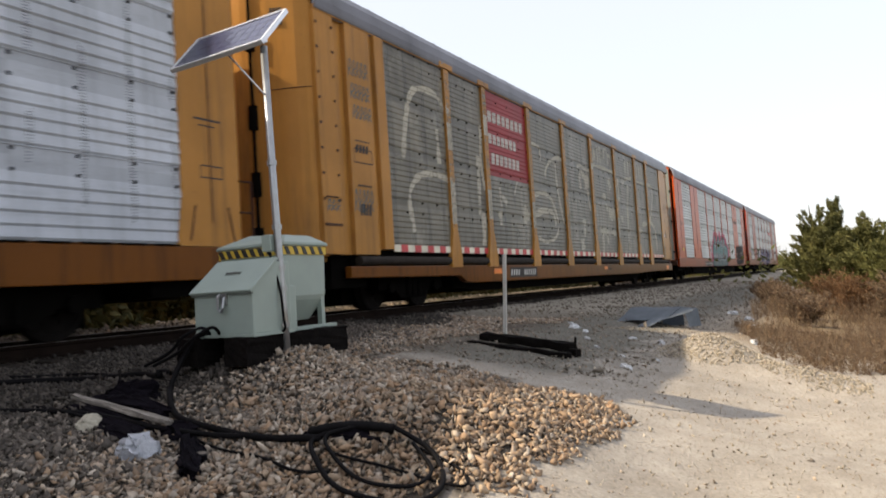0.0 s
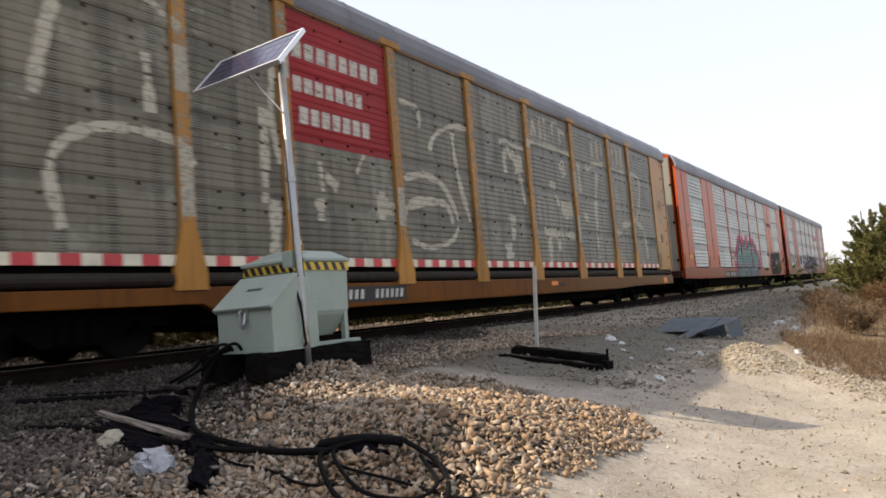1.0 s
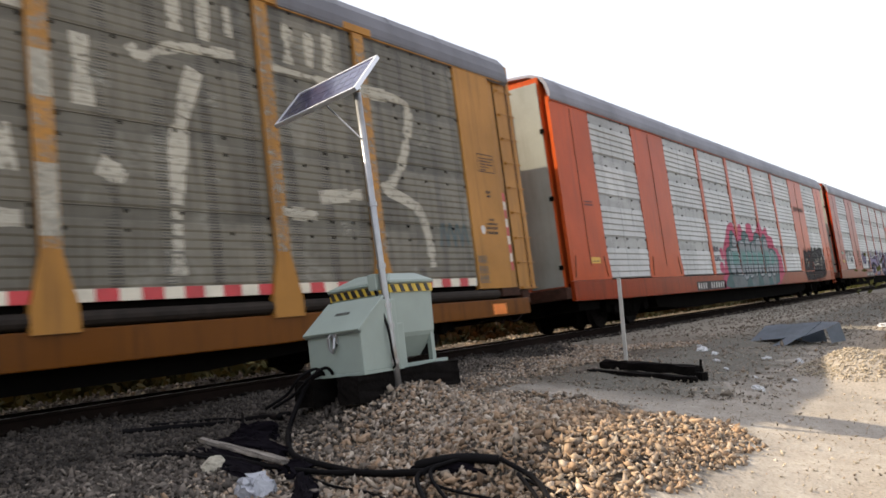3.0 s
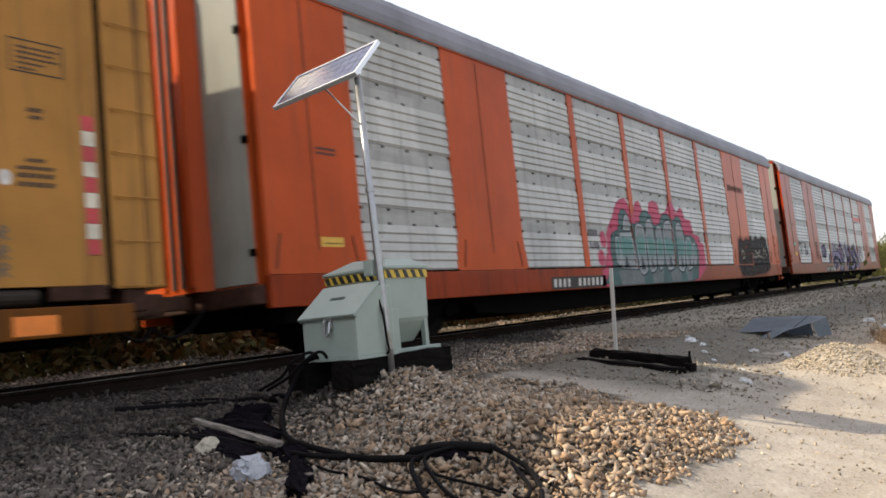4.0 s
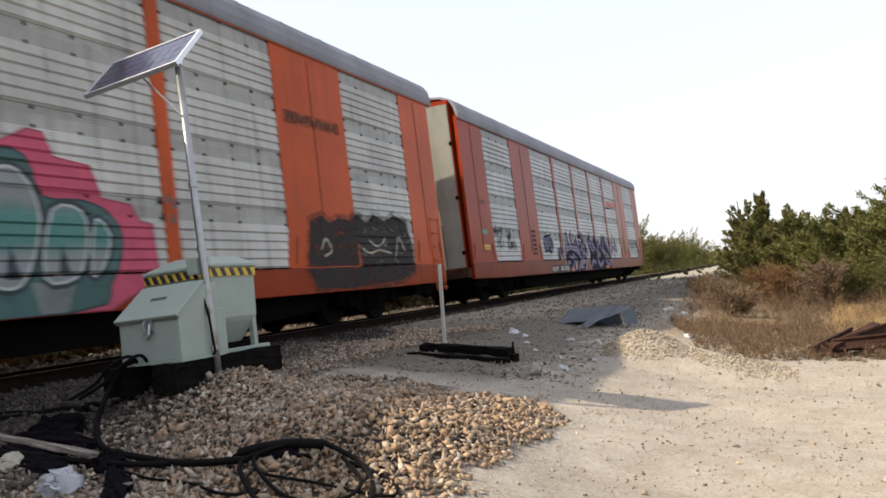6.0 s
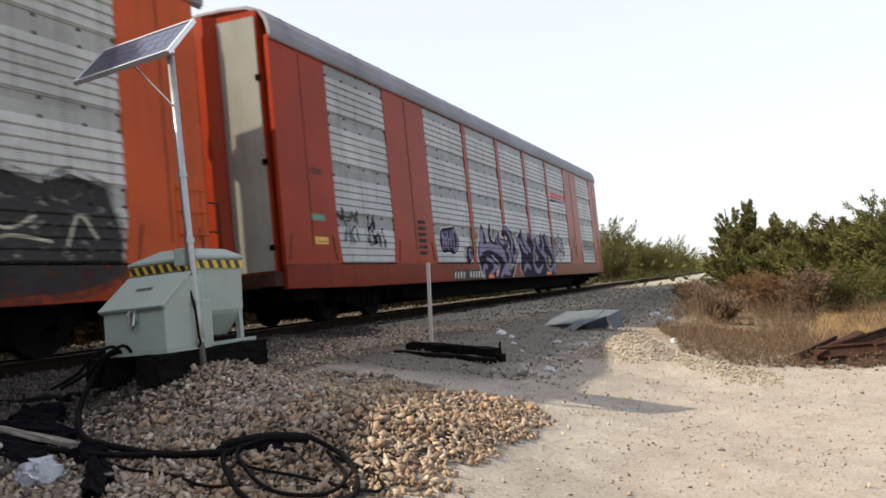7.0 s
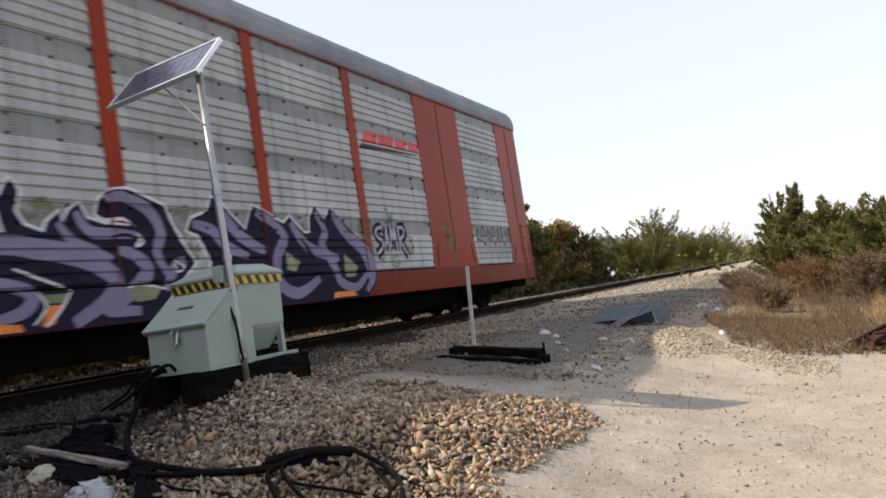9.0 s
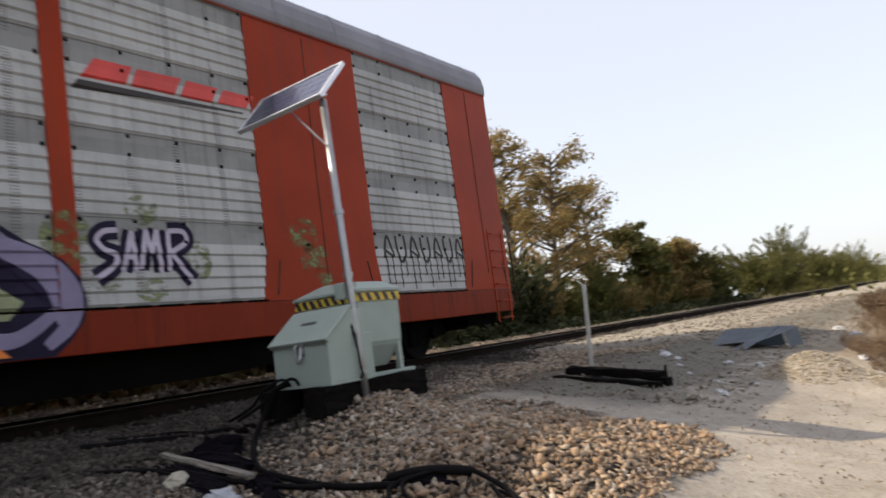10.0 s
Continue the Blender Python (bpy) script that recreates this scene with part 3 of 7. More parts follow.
def truck(car, u):
    bm = bmesh.new()
    for s in (-1, 1):
        out = [(u - 1.25, 0.36), (u - 1.2, 0.62), (u - 0.55, 0.66), (u - 0.3, 0.72), (u + 0.3, 0.72), (u + 0.55, 0.66), (u + 1.2, 0.62), (u + 1.25, 0.36),
               (u + 0.7, 0.40), (u + 0.42, 0.20), (u - 0.42, 0.20), (u - 0.7, 0.40)]
        add_prism(bm, out, "x", s * 1.08 - 0.08, s * 1.08 + 0.08)
        for d in (-0.865, 0.865):
            add_tube(bm, [(s * 1.12, u + d, 0.42), (s * 1.24, u + d, 0.42)], 0.11, 10)
        for d in (-0.2, 0.0, 0.2):
            add_tube(bm, [(s * 1.17, u + d, 0.24), (s * 1.17, u + d, 0.60)], 0.07, 8)
    add_box(bm, -1.2, 1.2, u - 0.22, u + 0.22, 0.48, 0.74)
    add_box(bm, -0.5, 0.5, u - 1.5, u + 1.5, 0.13, 0.6)
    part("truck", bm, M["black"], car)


def wheelset(car, u):
    bm = bmesh.new()
    add_tube(bm, [(-1.05, 0, 0), (1.05, 0, 0)], 0.085, 10)
    ws = part("wheelset", bm, M["wheel"], car)
    ws.location = (0, u, WHEEL_R)
    for s in (-1, 1):
        bm = bmesh.new()
        prof = ((0.70, 0.0), (0.70, 0.12), (0.76, 0.14), (0.775, 0.33), (0.79, 0.345), (0.79, WHEEL_R - 0.004), (0.70, WHEEL_R), (0.675, WHEEL_R + 0.026), (0.655, WHEEL_R + 0.02), (0.655, 0.0))
        n = 28
        rings = [[bm.verts.new((s * x, r * math.cos(2 * math.pi * k / n), r * math.sin(2 * math.pi * k / n))) for k in range(n)] for x, r in prof[1:-1]]
        for a, b in zip(rings, rings[1:]):
            for k in range(n):
                bm.faces.new((a[k], a[(k + 1) % n], b[(k + 1) % n], b[k]))
        bm.faces.new(rings[0])
        bm.faces.new(rings[-1])
        for k in range(6):
            a = 2 * math.pi * k / 6
            add_box(bm, s * 0.765 - 0.015, s * 0.765 + 0.015, 0.22 * math.cos(a) - 0.03, 0.22 * math.cos(a) + 0.03, 0.22 * math.sin(a) - 0.03, 0.22 * math.sin(a) + 0.03)
        bmesh.ops.recalc_face_normals(bm, faces=bm.faces)
        part("wheel", bm, M["wheel"], ws)
    return ws


WHEELSETS = []


def car_body(name, label, paint, sill_paint, roof_paint, door_paint, ribbed=True, overhang=True):
    car = tagged(empty(name), label, "railway car", "cars of the passing train")
    # roof, arched, with an eave and raised seams
    half = ((1.53, 5.10), (1.54, 5.15), (1.54, 5.26), (1.49, 5.46), (1.38, 5.62), (1.1, 5.75), (0.55, 5.83), (0.0, 5.86))
    outline = list(half) + [(-x, z) for x, z in half[-2::-1]]
    inner = [(x * 0.96, z - 0.05) for x, z in outline[::-1]]
    bm = bmesh.new()
    y0, y1 = 0.02, CAR_LENGTH + (0.22 if overhang else -0.02)
    loop = outline + inner
    lo = [bm.verts.new((x, y0, z)) for x, z in loop]
    hi = [bm.verts.new((x, y1, z)) for x, z in loop]
    n = len(loop)
    m = len(outline)
    for i in range(n):
        bm.faces.new((lo[i], lo[(i + 1) % n], hi[(i + 1) % n], hi[i]))
    for ring in (lo, hi):
        for i in range(m - 1):
            bm.faces.new((ring[i], ring[i + 1], ring[n - 2 - i], ring[n - 1 - i]))
    bmesh.ops.recalc_face_normals(bm, faces=bm.faces)
    roof = part("roof", bm, roof_paint, car)
    for k in range(21):
        bm = bmesh.new()
        y = 0.6 + k * (CAR_LENGTH - 1.2) / 20
        pts = [(x * 1.004, y, z + 0.006) for x, z in outline]
        for a, b in zip(pts, pts[1:]):
            q = [bm.verts.new((p[0], p[1] + d, p[2])) for p, d in ((a, -0.03), (a, 0.03), (b, 0.03), (b, -0.03))]
            bm.faces.new(q)
        bmesh.ops.remove_doubles(bm, verts=bm.verts, dist=0.0005)
        part("roof_seam", bm, roof_paint, roof)
    # ends of the roof
    for y in (y0 + 0.25, y1 - 0.25):
        bm = bmesh.new()
        add_prism(bm, [(x * 0.95, z - 0.02) for x, z in outline] , "y", y - 0.02, y + 0.02)
        part("roof_end", bm, paint, car)
    # top rail over the sheets
    bm = bmesh.new()
    add_box(bm, SIDE - 0.05, SIDE + 0.045, 0.0, CAR_LENGTH, HIGH - 0.03, HIGH + 0.045)
    part("top_rail", bm, paint, car)
    # far side, floor and ends close the body
    bm = bmesh.new()
    add_box(bm, -1.5, -1.45, 0, CAR_LENGTH, 0.62, 5.2)
    part("far_wall", bm, paint, car)
    bm = bmesh.new()
    add_box(bm, -1.44, SIDE - 0.06, 0.1, CAR_LENGTH - 0.1, 0.98, 1.05)
    add_box(bm, -0.45, 0.45, 0.2, CAR_LENGTH - 0.2, 0.42, 0.97)
    for e in (0.9, CAR_LENGTH - 0.9):
        add_box(bm, -1.3, 1.3, e - 0.5, e + 0.5, 0.45, 0.97)
    add_prism(bm, [(4.7, 0.97), (5.0, 0.34), (7.0, 0.22), (19.6, 0.22), (21.6, 0.34), (21.9, 0.97)], "x", -1.2, 1.2)
    for k in range(9):
        y = 5.2 + k * 2.0
        add_box(bm, -1.35, 1.35, y - 0.06, y + 0.06, 0.66, 0.975)
    add_box(bm, 0.5, 0.9, 11.6, 12.5, 0.5, 0.9)
    add_tube(bm, [(0.7, 14.0, 0.72), (0.7, 15.1, 0.72)], 0.2, 12)
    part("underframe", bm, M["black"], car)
    for front in (True, False):
        y, s = (0.0, -1) if front else (CAR_LENGTH, 1)
        bm = bmesh.new()
        add_box(bm, -1.4, 1.28, y - s * 0.30 - 0.02, y - s * 0.30 + 0.02, 0.9, 5.35)
        part("end_wall", bm, paint, car)
        # folding end doors with slanted corners stand out over the coupler
        bm = bmesh.new()
        if ribbed:
            half = [(1.30, -0.25), (1.30, 0.02), (0.52, 0.12), (0.36, 0.32)] if front else [(1.30, -0.25), (1.30, 0.02), (1.12, 0.42), (0.5, 0.55)]
        else:     # a smooth, bulging door
            half = [(1.43, -0.2), (1.43, 0.02), (1.38, 0.10), (1.26, 0.19), (1.08, 0.28), (0.88, 0.37), (0.66, 0.45), (0.40, 0.52), (0.10, 0.55)]
            if not front:
                half = [(1.42, -0.16), (1.42, 0.43), (1.30, 0.52), (0.5, 0.60)]
        plan = [(x, y + s * o) for x, o in half] + [(-x, y + s * o) for x, o in half[::-1]]
        add_prism(bm, plan, "z", 0.98, 5.62 if front else 5.50)
        door = part("end_door", bm, paint, car)
        if not ribbed and not front:     # grab irons and pressed seams on the door's flank
            for k in range(9):
                bm = bmesh.new()
                z = 1.0 + 0.49 * k
                add_tube(bm, [(1.42, y - 0.07, z), (1.465, y - 0.07, z), (1.465, y + 0.43, z), (1.42, y + 0.43, z)], 0.008, 6)
                add_tube(bm, [(1.415, y - 0.07, z), (1.448, y - 0.07, z)], 0.03, 6)
                part("grab_iron", bm, paint, door)
            for o in (0.24, 0.29):
                bm = bmesh.new()
                add_box(bm, 1.415, 1.428, y + o, y + o + 0.012, 1.0, 5.48)
                part("seam", bm, M["rust"], door)
        if not ribbed and front:
            bm = bmesh.new()
            add_tube(bm, [(0.58, y + s * 0.51, 1.0), (0.58, y + s * 0.51, 5.5)], 0.028, 8)
            for z in (1.3, 2.2, 3.3, 4.6):
                add_box(bm, 0.52, 0.64, y + s * 0.51 - 0.05, y + s * 0.51 + 0.05, z - 0.2, z + 0.2)
            part("locking_bar", bm, M["black"], door, "black vertical locking bar")
            for z in (3.75, 1.12):
                bm = bmesh.new()
                for (xa, oa), (xb, ob_) in zip(half[1:6], half[2:7]):
                    za, zb = z + 0.10 * (oa - 0.2) * (-1), z + 0.10 * (ob_ - 0.2) * (-1)
                    add_tube(bm, [(xa + 0.004, y + s * (oa + 0.004), za), (xb + 0.004, y + s * (ob_ + 0.004), zb)], 0.007, 5)
                part("door_seam", bm, M["rust"], door)
            ang = math.atan2(s * 0.09, -0.20)
            for row, n in ((4.98, 4), (4.80, 6)):
                for k in range(n):
                    bm = bmesh.new()
                    m = Matrix.Translation((1.10, y + s * 0.276, row)) @ Matrix.Rotation(ang, 4, "Z")
                    w = 0.052
                    add_box(bm, 0.02 + k * w, 0.02 + k * w + 0.032, *sorted((0.0, -s * 0.012)), 0, 0.11, m)
                    part("lettering", bm, M["ink"], door)
        corner = Matrix.Translation((1.30, y + s * 0.02, 0)) @ Matrix.Rotation(math.atan2(s * 0.10, -0.78), 4, "Z")
        bm = bmesh.new()
        k = -s
        add_box(bm, 0.03, 0.77, *sorted((k * 0.004, k * 0.03)), 1.0, 5.50, corner, bevel=0.006)
        part("corner_plate", bm, door_paint, door) if ribbed and front else bm.free()
        for x in (-0.32, -0.1, 0.1, 0.32) if ribbed and front else ():
            bm = bmesh.new()
            add_box(bm, x - 0.03, x + 0.03, *sorted((y + s * half[-1][1], y + s * (half[-1][1] + 0.03))), 1.05, 5.25)
            part("door_rib", bm, M["dark"] if ribbed and abs(x) < 0.2 else paint, door)
        for z in (1.4, 2.9, 4.4) if ribbed and front else ():
            bm = bmesh.new()
            add_box(bm, -0.02, 0.08, *sorted((k * 0.03, k * 0.06)), z - 0.05, z + 0.05, corner)
            part("hinge", bm, M["black"], door)
        bm = bmesh.new()
        add_box(bm, -1.40, 1.40, *sorted((y - s * 0.05, y + s * 0.22)), 0.72, 0.97, bevel=0.02)
        part("end_platform", bm, M["rust_dark"], car)
        bm = bmesh.new()
        add_box(bm, -0.09, 0.09, *sorted((y + s * 0.1, y + s * 0.84)), 0.76, 0.96, bevel=0.03)
        add_box(bm, -0.16, 0.18, *sorted((y + s * 0.66, y + s * 0.98)), 0.70, 1.00, bevel=0.06)
        part("coupler", bm, M["rust"], car)
        bm = bmesh.new()
        add_tube(bm, smooth_line([(0.35, y + s * 0.15, 0.80), (0.38, y + s * 0.45, 0.52), (0.34, y + s * 0.75, 0.40), (0.28, y + s * 0.93, 0.55)], 5), 0.025, 6)
        part("air_hose", bm, M["rubber"], car)
    for u in (3.25, 23.35):
        truck(car, u)
        for d in (-0.865, 0.865):
            WHEELSETS.append(wheelset(car, u + d))
    return car


def pillar(car, y0, y1, paint, flare0=0.0, flare1=0.0, seam=True):
    bm = bmesh.new()
    add_prism(bm, [(y0 - flare0, LOW - 0.02), (y1 + flare1, LOW - 0.02), (y1, LOW + 0.62), (y1, HIGH - 0.032), (y0, HIGH - 0.032), (y0, LOW + 0.62)], "x", SIDE - 0.06, SIDE + 0.022)
    p = part("pillar", bm, paint, car)
    if seam:
        bm = bmesh.new()
        ym = (y0 + y1) / 2
        add_box(bm, SIDE + 0.022, SIDE + 0.030, ym - 0.008, ym + 0.008, LOW + 0.3, HIGH - 0.1)
        for s, f in ((y0 + 0.22, -1), (y1 - 0.22, 1)):
            add_tube(bm, [(SIDE + 0.026, s + f * 0.10, LOW + 0.05), (SIDE + 0.026, s, LOW + 0.52)], 0.012, 5)
        part("seam", bm, M["rust"], p)
    return p


def narrow_post(car, y0, y1, paint):
    bm = bmesh.new()
    add_box(bm, SIDE - 0.04, SIDE + 0.030, y0, y1, LOW, HIGH - 0.032)
    part("side_post", bm, paint, car)


def enclosed_car(name, label, paint, number_plate=True, door="silver", sheet="sheet_white", sill="orange_sill"):
    """A car whose side has seven white panels between wide pillars and narrow posts."""
    car = car_body(name, label, paint, paint, M["roof"], M[door] if door in M else paint, overhang=sheet != "sheet_pale")
    zones, y = [], 6.39
    spans = [(1.8, 4.22)]
    for k in range(5):
        spans.append((y, y + 2.59))
        y += 2.59 + 0.2375
    tail = 25.07 if number_plate else 25.57
    spans.append((22.53, tail))
    for i, (a, b) in enumerate(spans):
        side_panel(car, a, b, COARSE, M[sheet])
        bolts(car, a, b, COARSE, i)
        zones.append((a, b, LOW, HIGH, COARSE))
    for a, b in zip(spans[1:5], spans[2:6]):
        narrow_post(car, a[1] - 0.005, b[0] + 0.005, paint)
        zones.append((a[1], b[0], LOW, HIGH, 0.030))
    for a, b, f0, f1 in ((0.0, 1.8, 0.0, 0.10), (4.22, 6.39, 0.10, 0.12), (20.29, 22.53, 0.12, 0.10), (tail, CAR_LENGTH, 0.10, 0.0)):
        pillar(car, a, b, paint, f0, f1)
        zones.append((a, b, LOW, HIGH, 0.022))
    # side sill, dipping at mid-car
    bm = bmesh.new()
    add_prism(bm, [(0.0, 1.085), (CAR_LENGTH, 1.085), (CAR_LENGTH, 0.66), (23.9, 0.63), (2.6, 0.63), (0.0, 0.66)], "x", SIDE - 0.08, SIDE + 0.02, bevel=0.012)
    part("side_sill", bm, M[sill], car)
    bm = bmesh.new()
    for a, b in spans:
        for k in range(6):
            c = a + (b - a) * (k + 0.12) / 6
            add_box(bm, SIDE + 0.0, SIDE + 0.03, c, c + (b - a) / 6 * 0.75, LOW - 0.022, LOW - 0.001)
    tagged(part("sill_clip", bm, M["black"], car), kind="stuff")
    zones.append((0.0, CAR_LENGTH, 0.64, LOW - 0.025, 0.02))
    if number_plate:
        steel_ladder(car, SIDE + 0.022, CAR_LENGTH - 0.62, CAR_LENGTH - 0.12, 0.45, 2.25, 6, paint)
    bm = bmesh.new()
    for o in (0.06, 0.40):
        add_tube(bm, [(1.36, CAR_LENGTH + o, 0.80), (1.36, CAR_LENGTH + o, 2.05)], 0.018, 6)
    for z in (1.15, 1.6, 2.05):
        add_tube(bm, [(1.36, CAR_LENGTH + 0.02, z), (1.36, CAR_LENGTH + 0.42, z)], 0.016, 6)
    part("end_handrail", bm, M["rust_dark"], car)
    d = Decal(zones)
    # reporting marks on the sill, withheld as bars, and small stencils
    if number_plate:
        d.lay(car, "number_plate", [rect(7.35, 9.95, 0.655, 0.915)], M["ink"], 0.003, "black plate with white bars")
        d.each(car, "lettering", bars(7.45, 8.25, 0.70, 0.87, 4, 0.42) + bars(8.55, 9.85, 0.70, 0.87, 6, 0.42), M["white_dull"], 0.006)
    else:
        for edge in (rect(25.90, 26.30, 2.16, 2.18), rect(25.90, 26.30, 2.00, 2.02), rect(25.90, 25.915, 2.02, 2.16), rect(26.285, 26.30, 2.02, 2.16), rect(25.82, 26.30, 2.78, 2.81), rect(25.9, 26.2, 2.70, 2.72)):
            d.lay(car, "notice_frame", [edge], M["ink"], 0.003)
    d.lay(car, "placard", [rect(0.95, 1.40, 1.46, 1.60)], M["placard"], 0.003, "small yellow notice")
    d.each(car, "stencil", bars(0.98, 1.37, 2.85, 2.89, 7) + bars(0.98, 1.37, 2.78, 2.82, 6) + bars(1.0, 1.36, 1.50, 1.52, 8), M["ink"], 0.005)
    return car, d


def grow(poly, g):
    """The outline moved outwards by g."""
    p = np.asarray(poly, float)
    nxt, prv = np.roll(p, -1, 0), np.roll(p, 1, 0)
    area = (p[:, 0] * nxt[:, 1] - nxt[:, 0] * p[:, 1]).sum()
    d = (nxt - p) / (np.linalg.norm(nxt - p, axis=1, keepdims=True) + 1e-9) + (p - prv) / (np.linalg.norm(p - prv, axis=1, keepdims=True) + 1e-9)
    d /= np.linalg.norm(d, axis=1, keepdims=True) + 1e-9
    out = np.stack([d[:, 1], -d[:, 0]], 1) * (1 if area > 0 else -1)
    return p + out * g


def rounded(points, steps=3):
    return smooth_line(points, steps, True)


def teal_piece(car, d):
    """A broad sprayed piece: pink flames behind grey and teal block forms with dark slate outlines."""
    cloud = [(9.97, 1.06), (10.23, 1.46), (10.31, 1.88), (10.5, 2.13), (10.72, 2.3), (10.88, 2.53), (11.07, 2.68), (11.33, 2.78), (11.6, 2.83), (11.79, 2.59), (11.88, 2.31), (12.09, 2.57), (12.22, 2.76), (12.47, 2.81),
             (12.61, 2.58), (13.03, 2.5), (13.16, 2.8), (13.45, 2.87), (13.77, 2.85), (13.81, 2.51), (14.3, 2.6), (14.65, 2.92), (14.92, 2.97), (15.12, 2.59), (15.47, 2.78), (15.67, 2.77), (15.78, 2.49), (16.29, 2.43), (16.43, 2.04)]
    cloud += [(16.89, 1.98), (17.03, 1.76), (17.22, 1.74), (17.26, 1.04), (16.41, 0.66), (9.69, 0.66), (9.82, 1.02)]
    d.lay(car, "graffiti_cloud", [grow(cloud, 0.03)], M["crimson"], 0.002)
    d.lay(car, "graffiti_cloud", [cloud], M["pink"], 0.003)
    d.lay(car, "graffiti_spot", [disc(10.06, 1.76, 0.17, 0.20)], M["pink"], 0.004)
    d.lay(car, "graffiti_spot", [disc(9.86, 1.32, 0.19, 0.19)], M["pink"], 0.004)
    block = [(10.46, 1.09), (10.42, 1.46), (10.5, 1.79), (10.72, 1.94), (10.99, 2.01), (11.07, 2.29), (11.2, 2.47), (11.44, 2.53), (11.66, 2.38), (11.76, 2.19), (12.33, 2.21), (12.48, 2.46), (12.86, 2.57), (13.17, 2.44), (13.31, 2.2),
             (13.74, 2.25), (13.97, 2.48), (14.4, 2.54), (14.77, 2.38), (15.1, 2.51), (15.41, 2.46), (15.6, 2.01), (16.15, 1.99), (16.53, 1.85), (16.69, 1.5), (16.44, 0.98), (15.78, 0.66), (10.44, 0.66), (10.19, 0.93)]
    d.lay(car, "graffiti_ground", [grow(rounded(block), 0.03)], M["slate_dark"], 0.005)
    d.lay(car, "graffiti_ground", [rounded(block)], M["teal_dark"], 0.006)
    # grey slabs that hang over the sill
    for a, b in ((10.7, 12.2), (12.75, 13.5), (14.1, 14.85), (15.35, 15.8)):
        d.lay(car, "graffiti_base", [[(a, 1.02), (b + 0.15, 1.02), (b, 0.66), (a + 0.1, 0.66)]], M["slate_light"], 0.008)
    forms = ([(10.73, 1.77), (10.84, 1.84), (10.94, 1.78), (10.95, 1.26), (10.82, 1.14), (10.69, 1.3)],
             [(11.03, 1.94), (11.78, 1.97), (11.88, 1.04), (10.95, 1.07)],
             [(11.29, 2.04), (11.34, 2.27), (11.5, 2.41), (11.63, 2.35), (11.71, 2.05)],
             [(11.96, 2.09), (12.57, 2.12), (12.56, 1.5), (12.5, 0.99), (12.02, 1.0)],
             [(12.68, 1.06), (12.72, 2.09), (12.88, 2.32), (13.06, 2.34), (13.21, 2.14), (13.23, 1.66), (13.15, 1.13), (12.97, 0.98)],
             [(13.42, 2.09), (13.81, 2.11), (13.81, 1.52), (13.61, 1.08), (13.33, 1.09)],
             [(13.92, 1.16), (13.98, 2.14), (14.22, 2.34), (14.51, 2.34), (14.68, 2.1), (14.65, 1.53), (14.43, 1.07), (14.06, 1.0)],
             [(14.83, 1.15), (14.96, 2.15), (15.15, 2.34), (15.37, 2.26), (15.55, 1.92), (15.49, 1.43), (15.24, 0.98), (14.92, 0.98)],
             [(15.70, 1.87), (16.13, 1.88), (16.17, 1.44), (15.96, 1.05), (15.52, 1.06)],
             [(16.29, 1.78), (16.52, 1.6), (16.4, 1.21), (16.17, 1.08)])
    for k, f in enumerate(forms):
        f = rounded(f, 3) if k != 1 else f
        d.lay(car, "graffiti_edge", [grow(f, 0.055)], M["slate_dark"], 0.010)
        d.lay(car, "graffiti_edge", [f], M["pale_grey"], 0.0115)
        d.lay(car, "graffiti_fill", [grow(f, -0.035)], M["fade"], 0.013)
    # notches, seams and drops between the forms
    for y, z, w, h in ((11.25, 1.15, 0.30, 0.26), (12.25, 1.1, 0.26, 0.34), (12.9, 1.12, 0.16, 0.3), (14.25, 1.16, 0.22, 0.3), (15.15, 1.14, 0.2, 0.3), (15.8, 1.2, 0.16, 0.26)):
        d.lay(car, "graffiti_notch", [[(y - w / 2, z - 0.08), (y + w / 2, z - 0.08), (y, z + h)]], M["slate_dark"], 0.0145)
    d.lay(car, "graffiti_shine", stroke([(11.72, 1.92), (11.78, 1.5), (11.82, 1.1)], 0.05), M["pale_grey"], 0.0155)
    d.lay(car, "graffiti_shine", stroke([(11.1, 1.88), (11.5, 1.90), (11.72, 1.90)], 0.04), M["pale_grey"], 0.0155)
    # thin violet tag of two lines before the piece
    for k, (y, z) in enumerate(((9.32, 1.80), (9.44, 1.82), (9.56, 1.80), (9.70, 1.82), (9.34, 1.52), (9.48, 1.50), (9.60, 1.53), (9.72, 1.50))):
        d.lay(car, "graffiti_tag", stroke([(y, z), (y + 0.02, z + 0.16), (y + 0.09, z + 0.13), (y + 0.03, z + 0.08), (y + 0.10, z + 0.01)], 0.028), M["violet"], 0.0035)
    for k, (y, z) in enumerate(((17.35, 2.0), (17.48, 2.04), (17.6, 1.98), (17.38, 1.78), (17.55, 1.76))):
        d.lay(car, "graffiti_tag", stroke([(y, z), (y + 0.05, z + 0.13), (y + 0.10, z + 0.04), (y + 0.02, z + 0.05)], 0.026), M["slate"], 0.0035)
    # black sprayed-over patch with thin pale scrawl on the pillar and last panel
    patch = [(20.75, 1.05), (20.95, 1.95), (21.35, 2.06), (21.6, 1.92), (21.9, 2.04), (22.3, 2.0), (22.62, 2.14), (23.0, 1.98), (23.3, 2.16), (23.8, 2.04), (24.2, 2.2), (24.75, 2.06), (24.95, 1.4), (24.9, 0.95), (24.3, 0.78), (23.2, 0.72), (22.0, 0.68), (21.0, 0.72)]
    d.lay(car, "graffiti_smear", [grow(patch, 0.10)], M["soot_thin"], 0.003)
    d.lay(car, "graffiti_smear", [patch], M["soot"], 0.004)
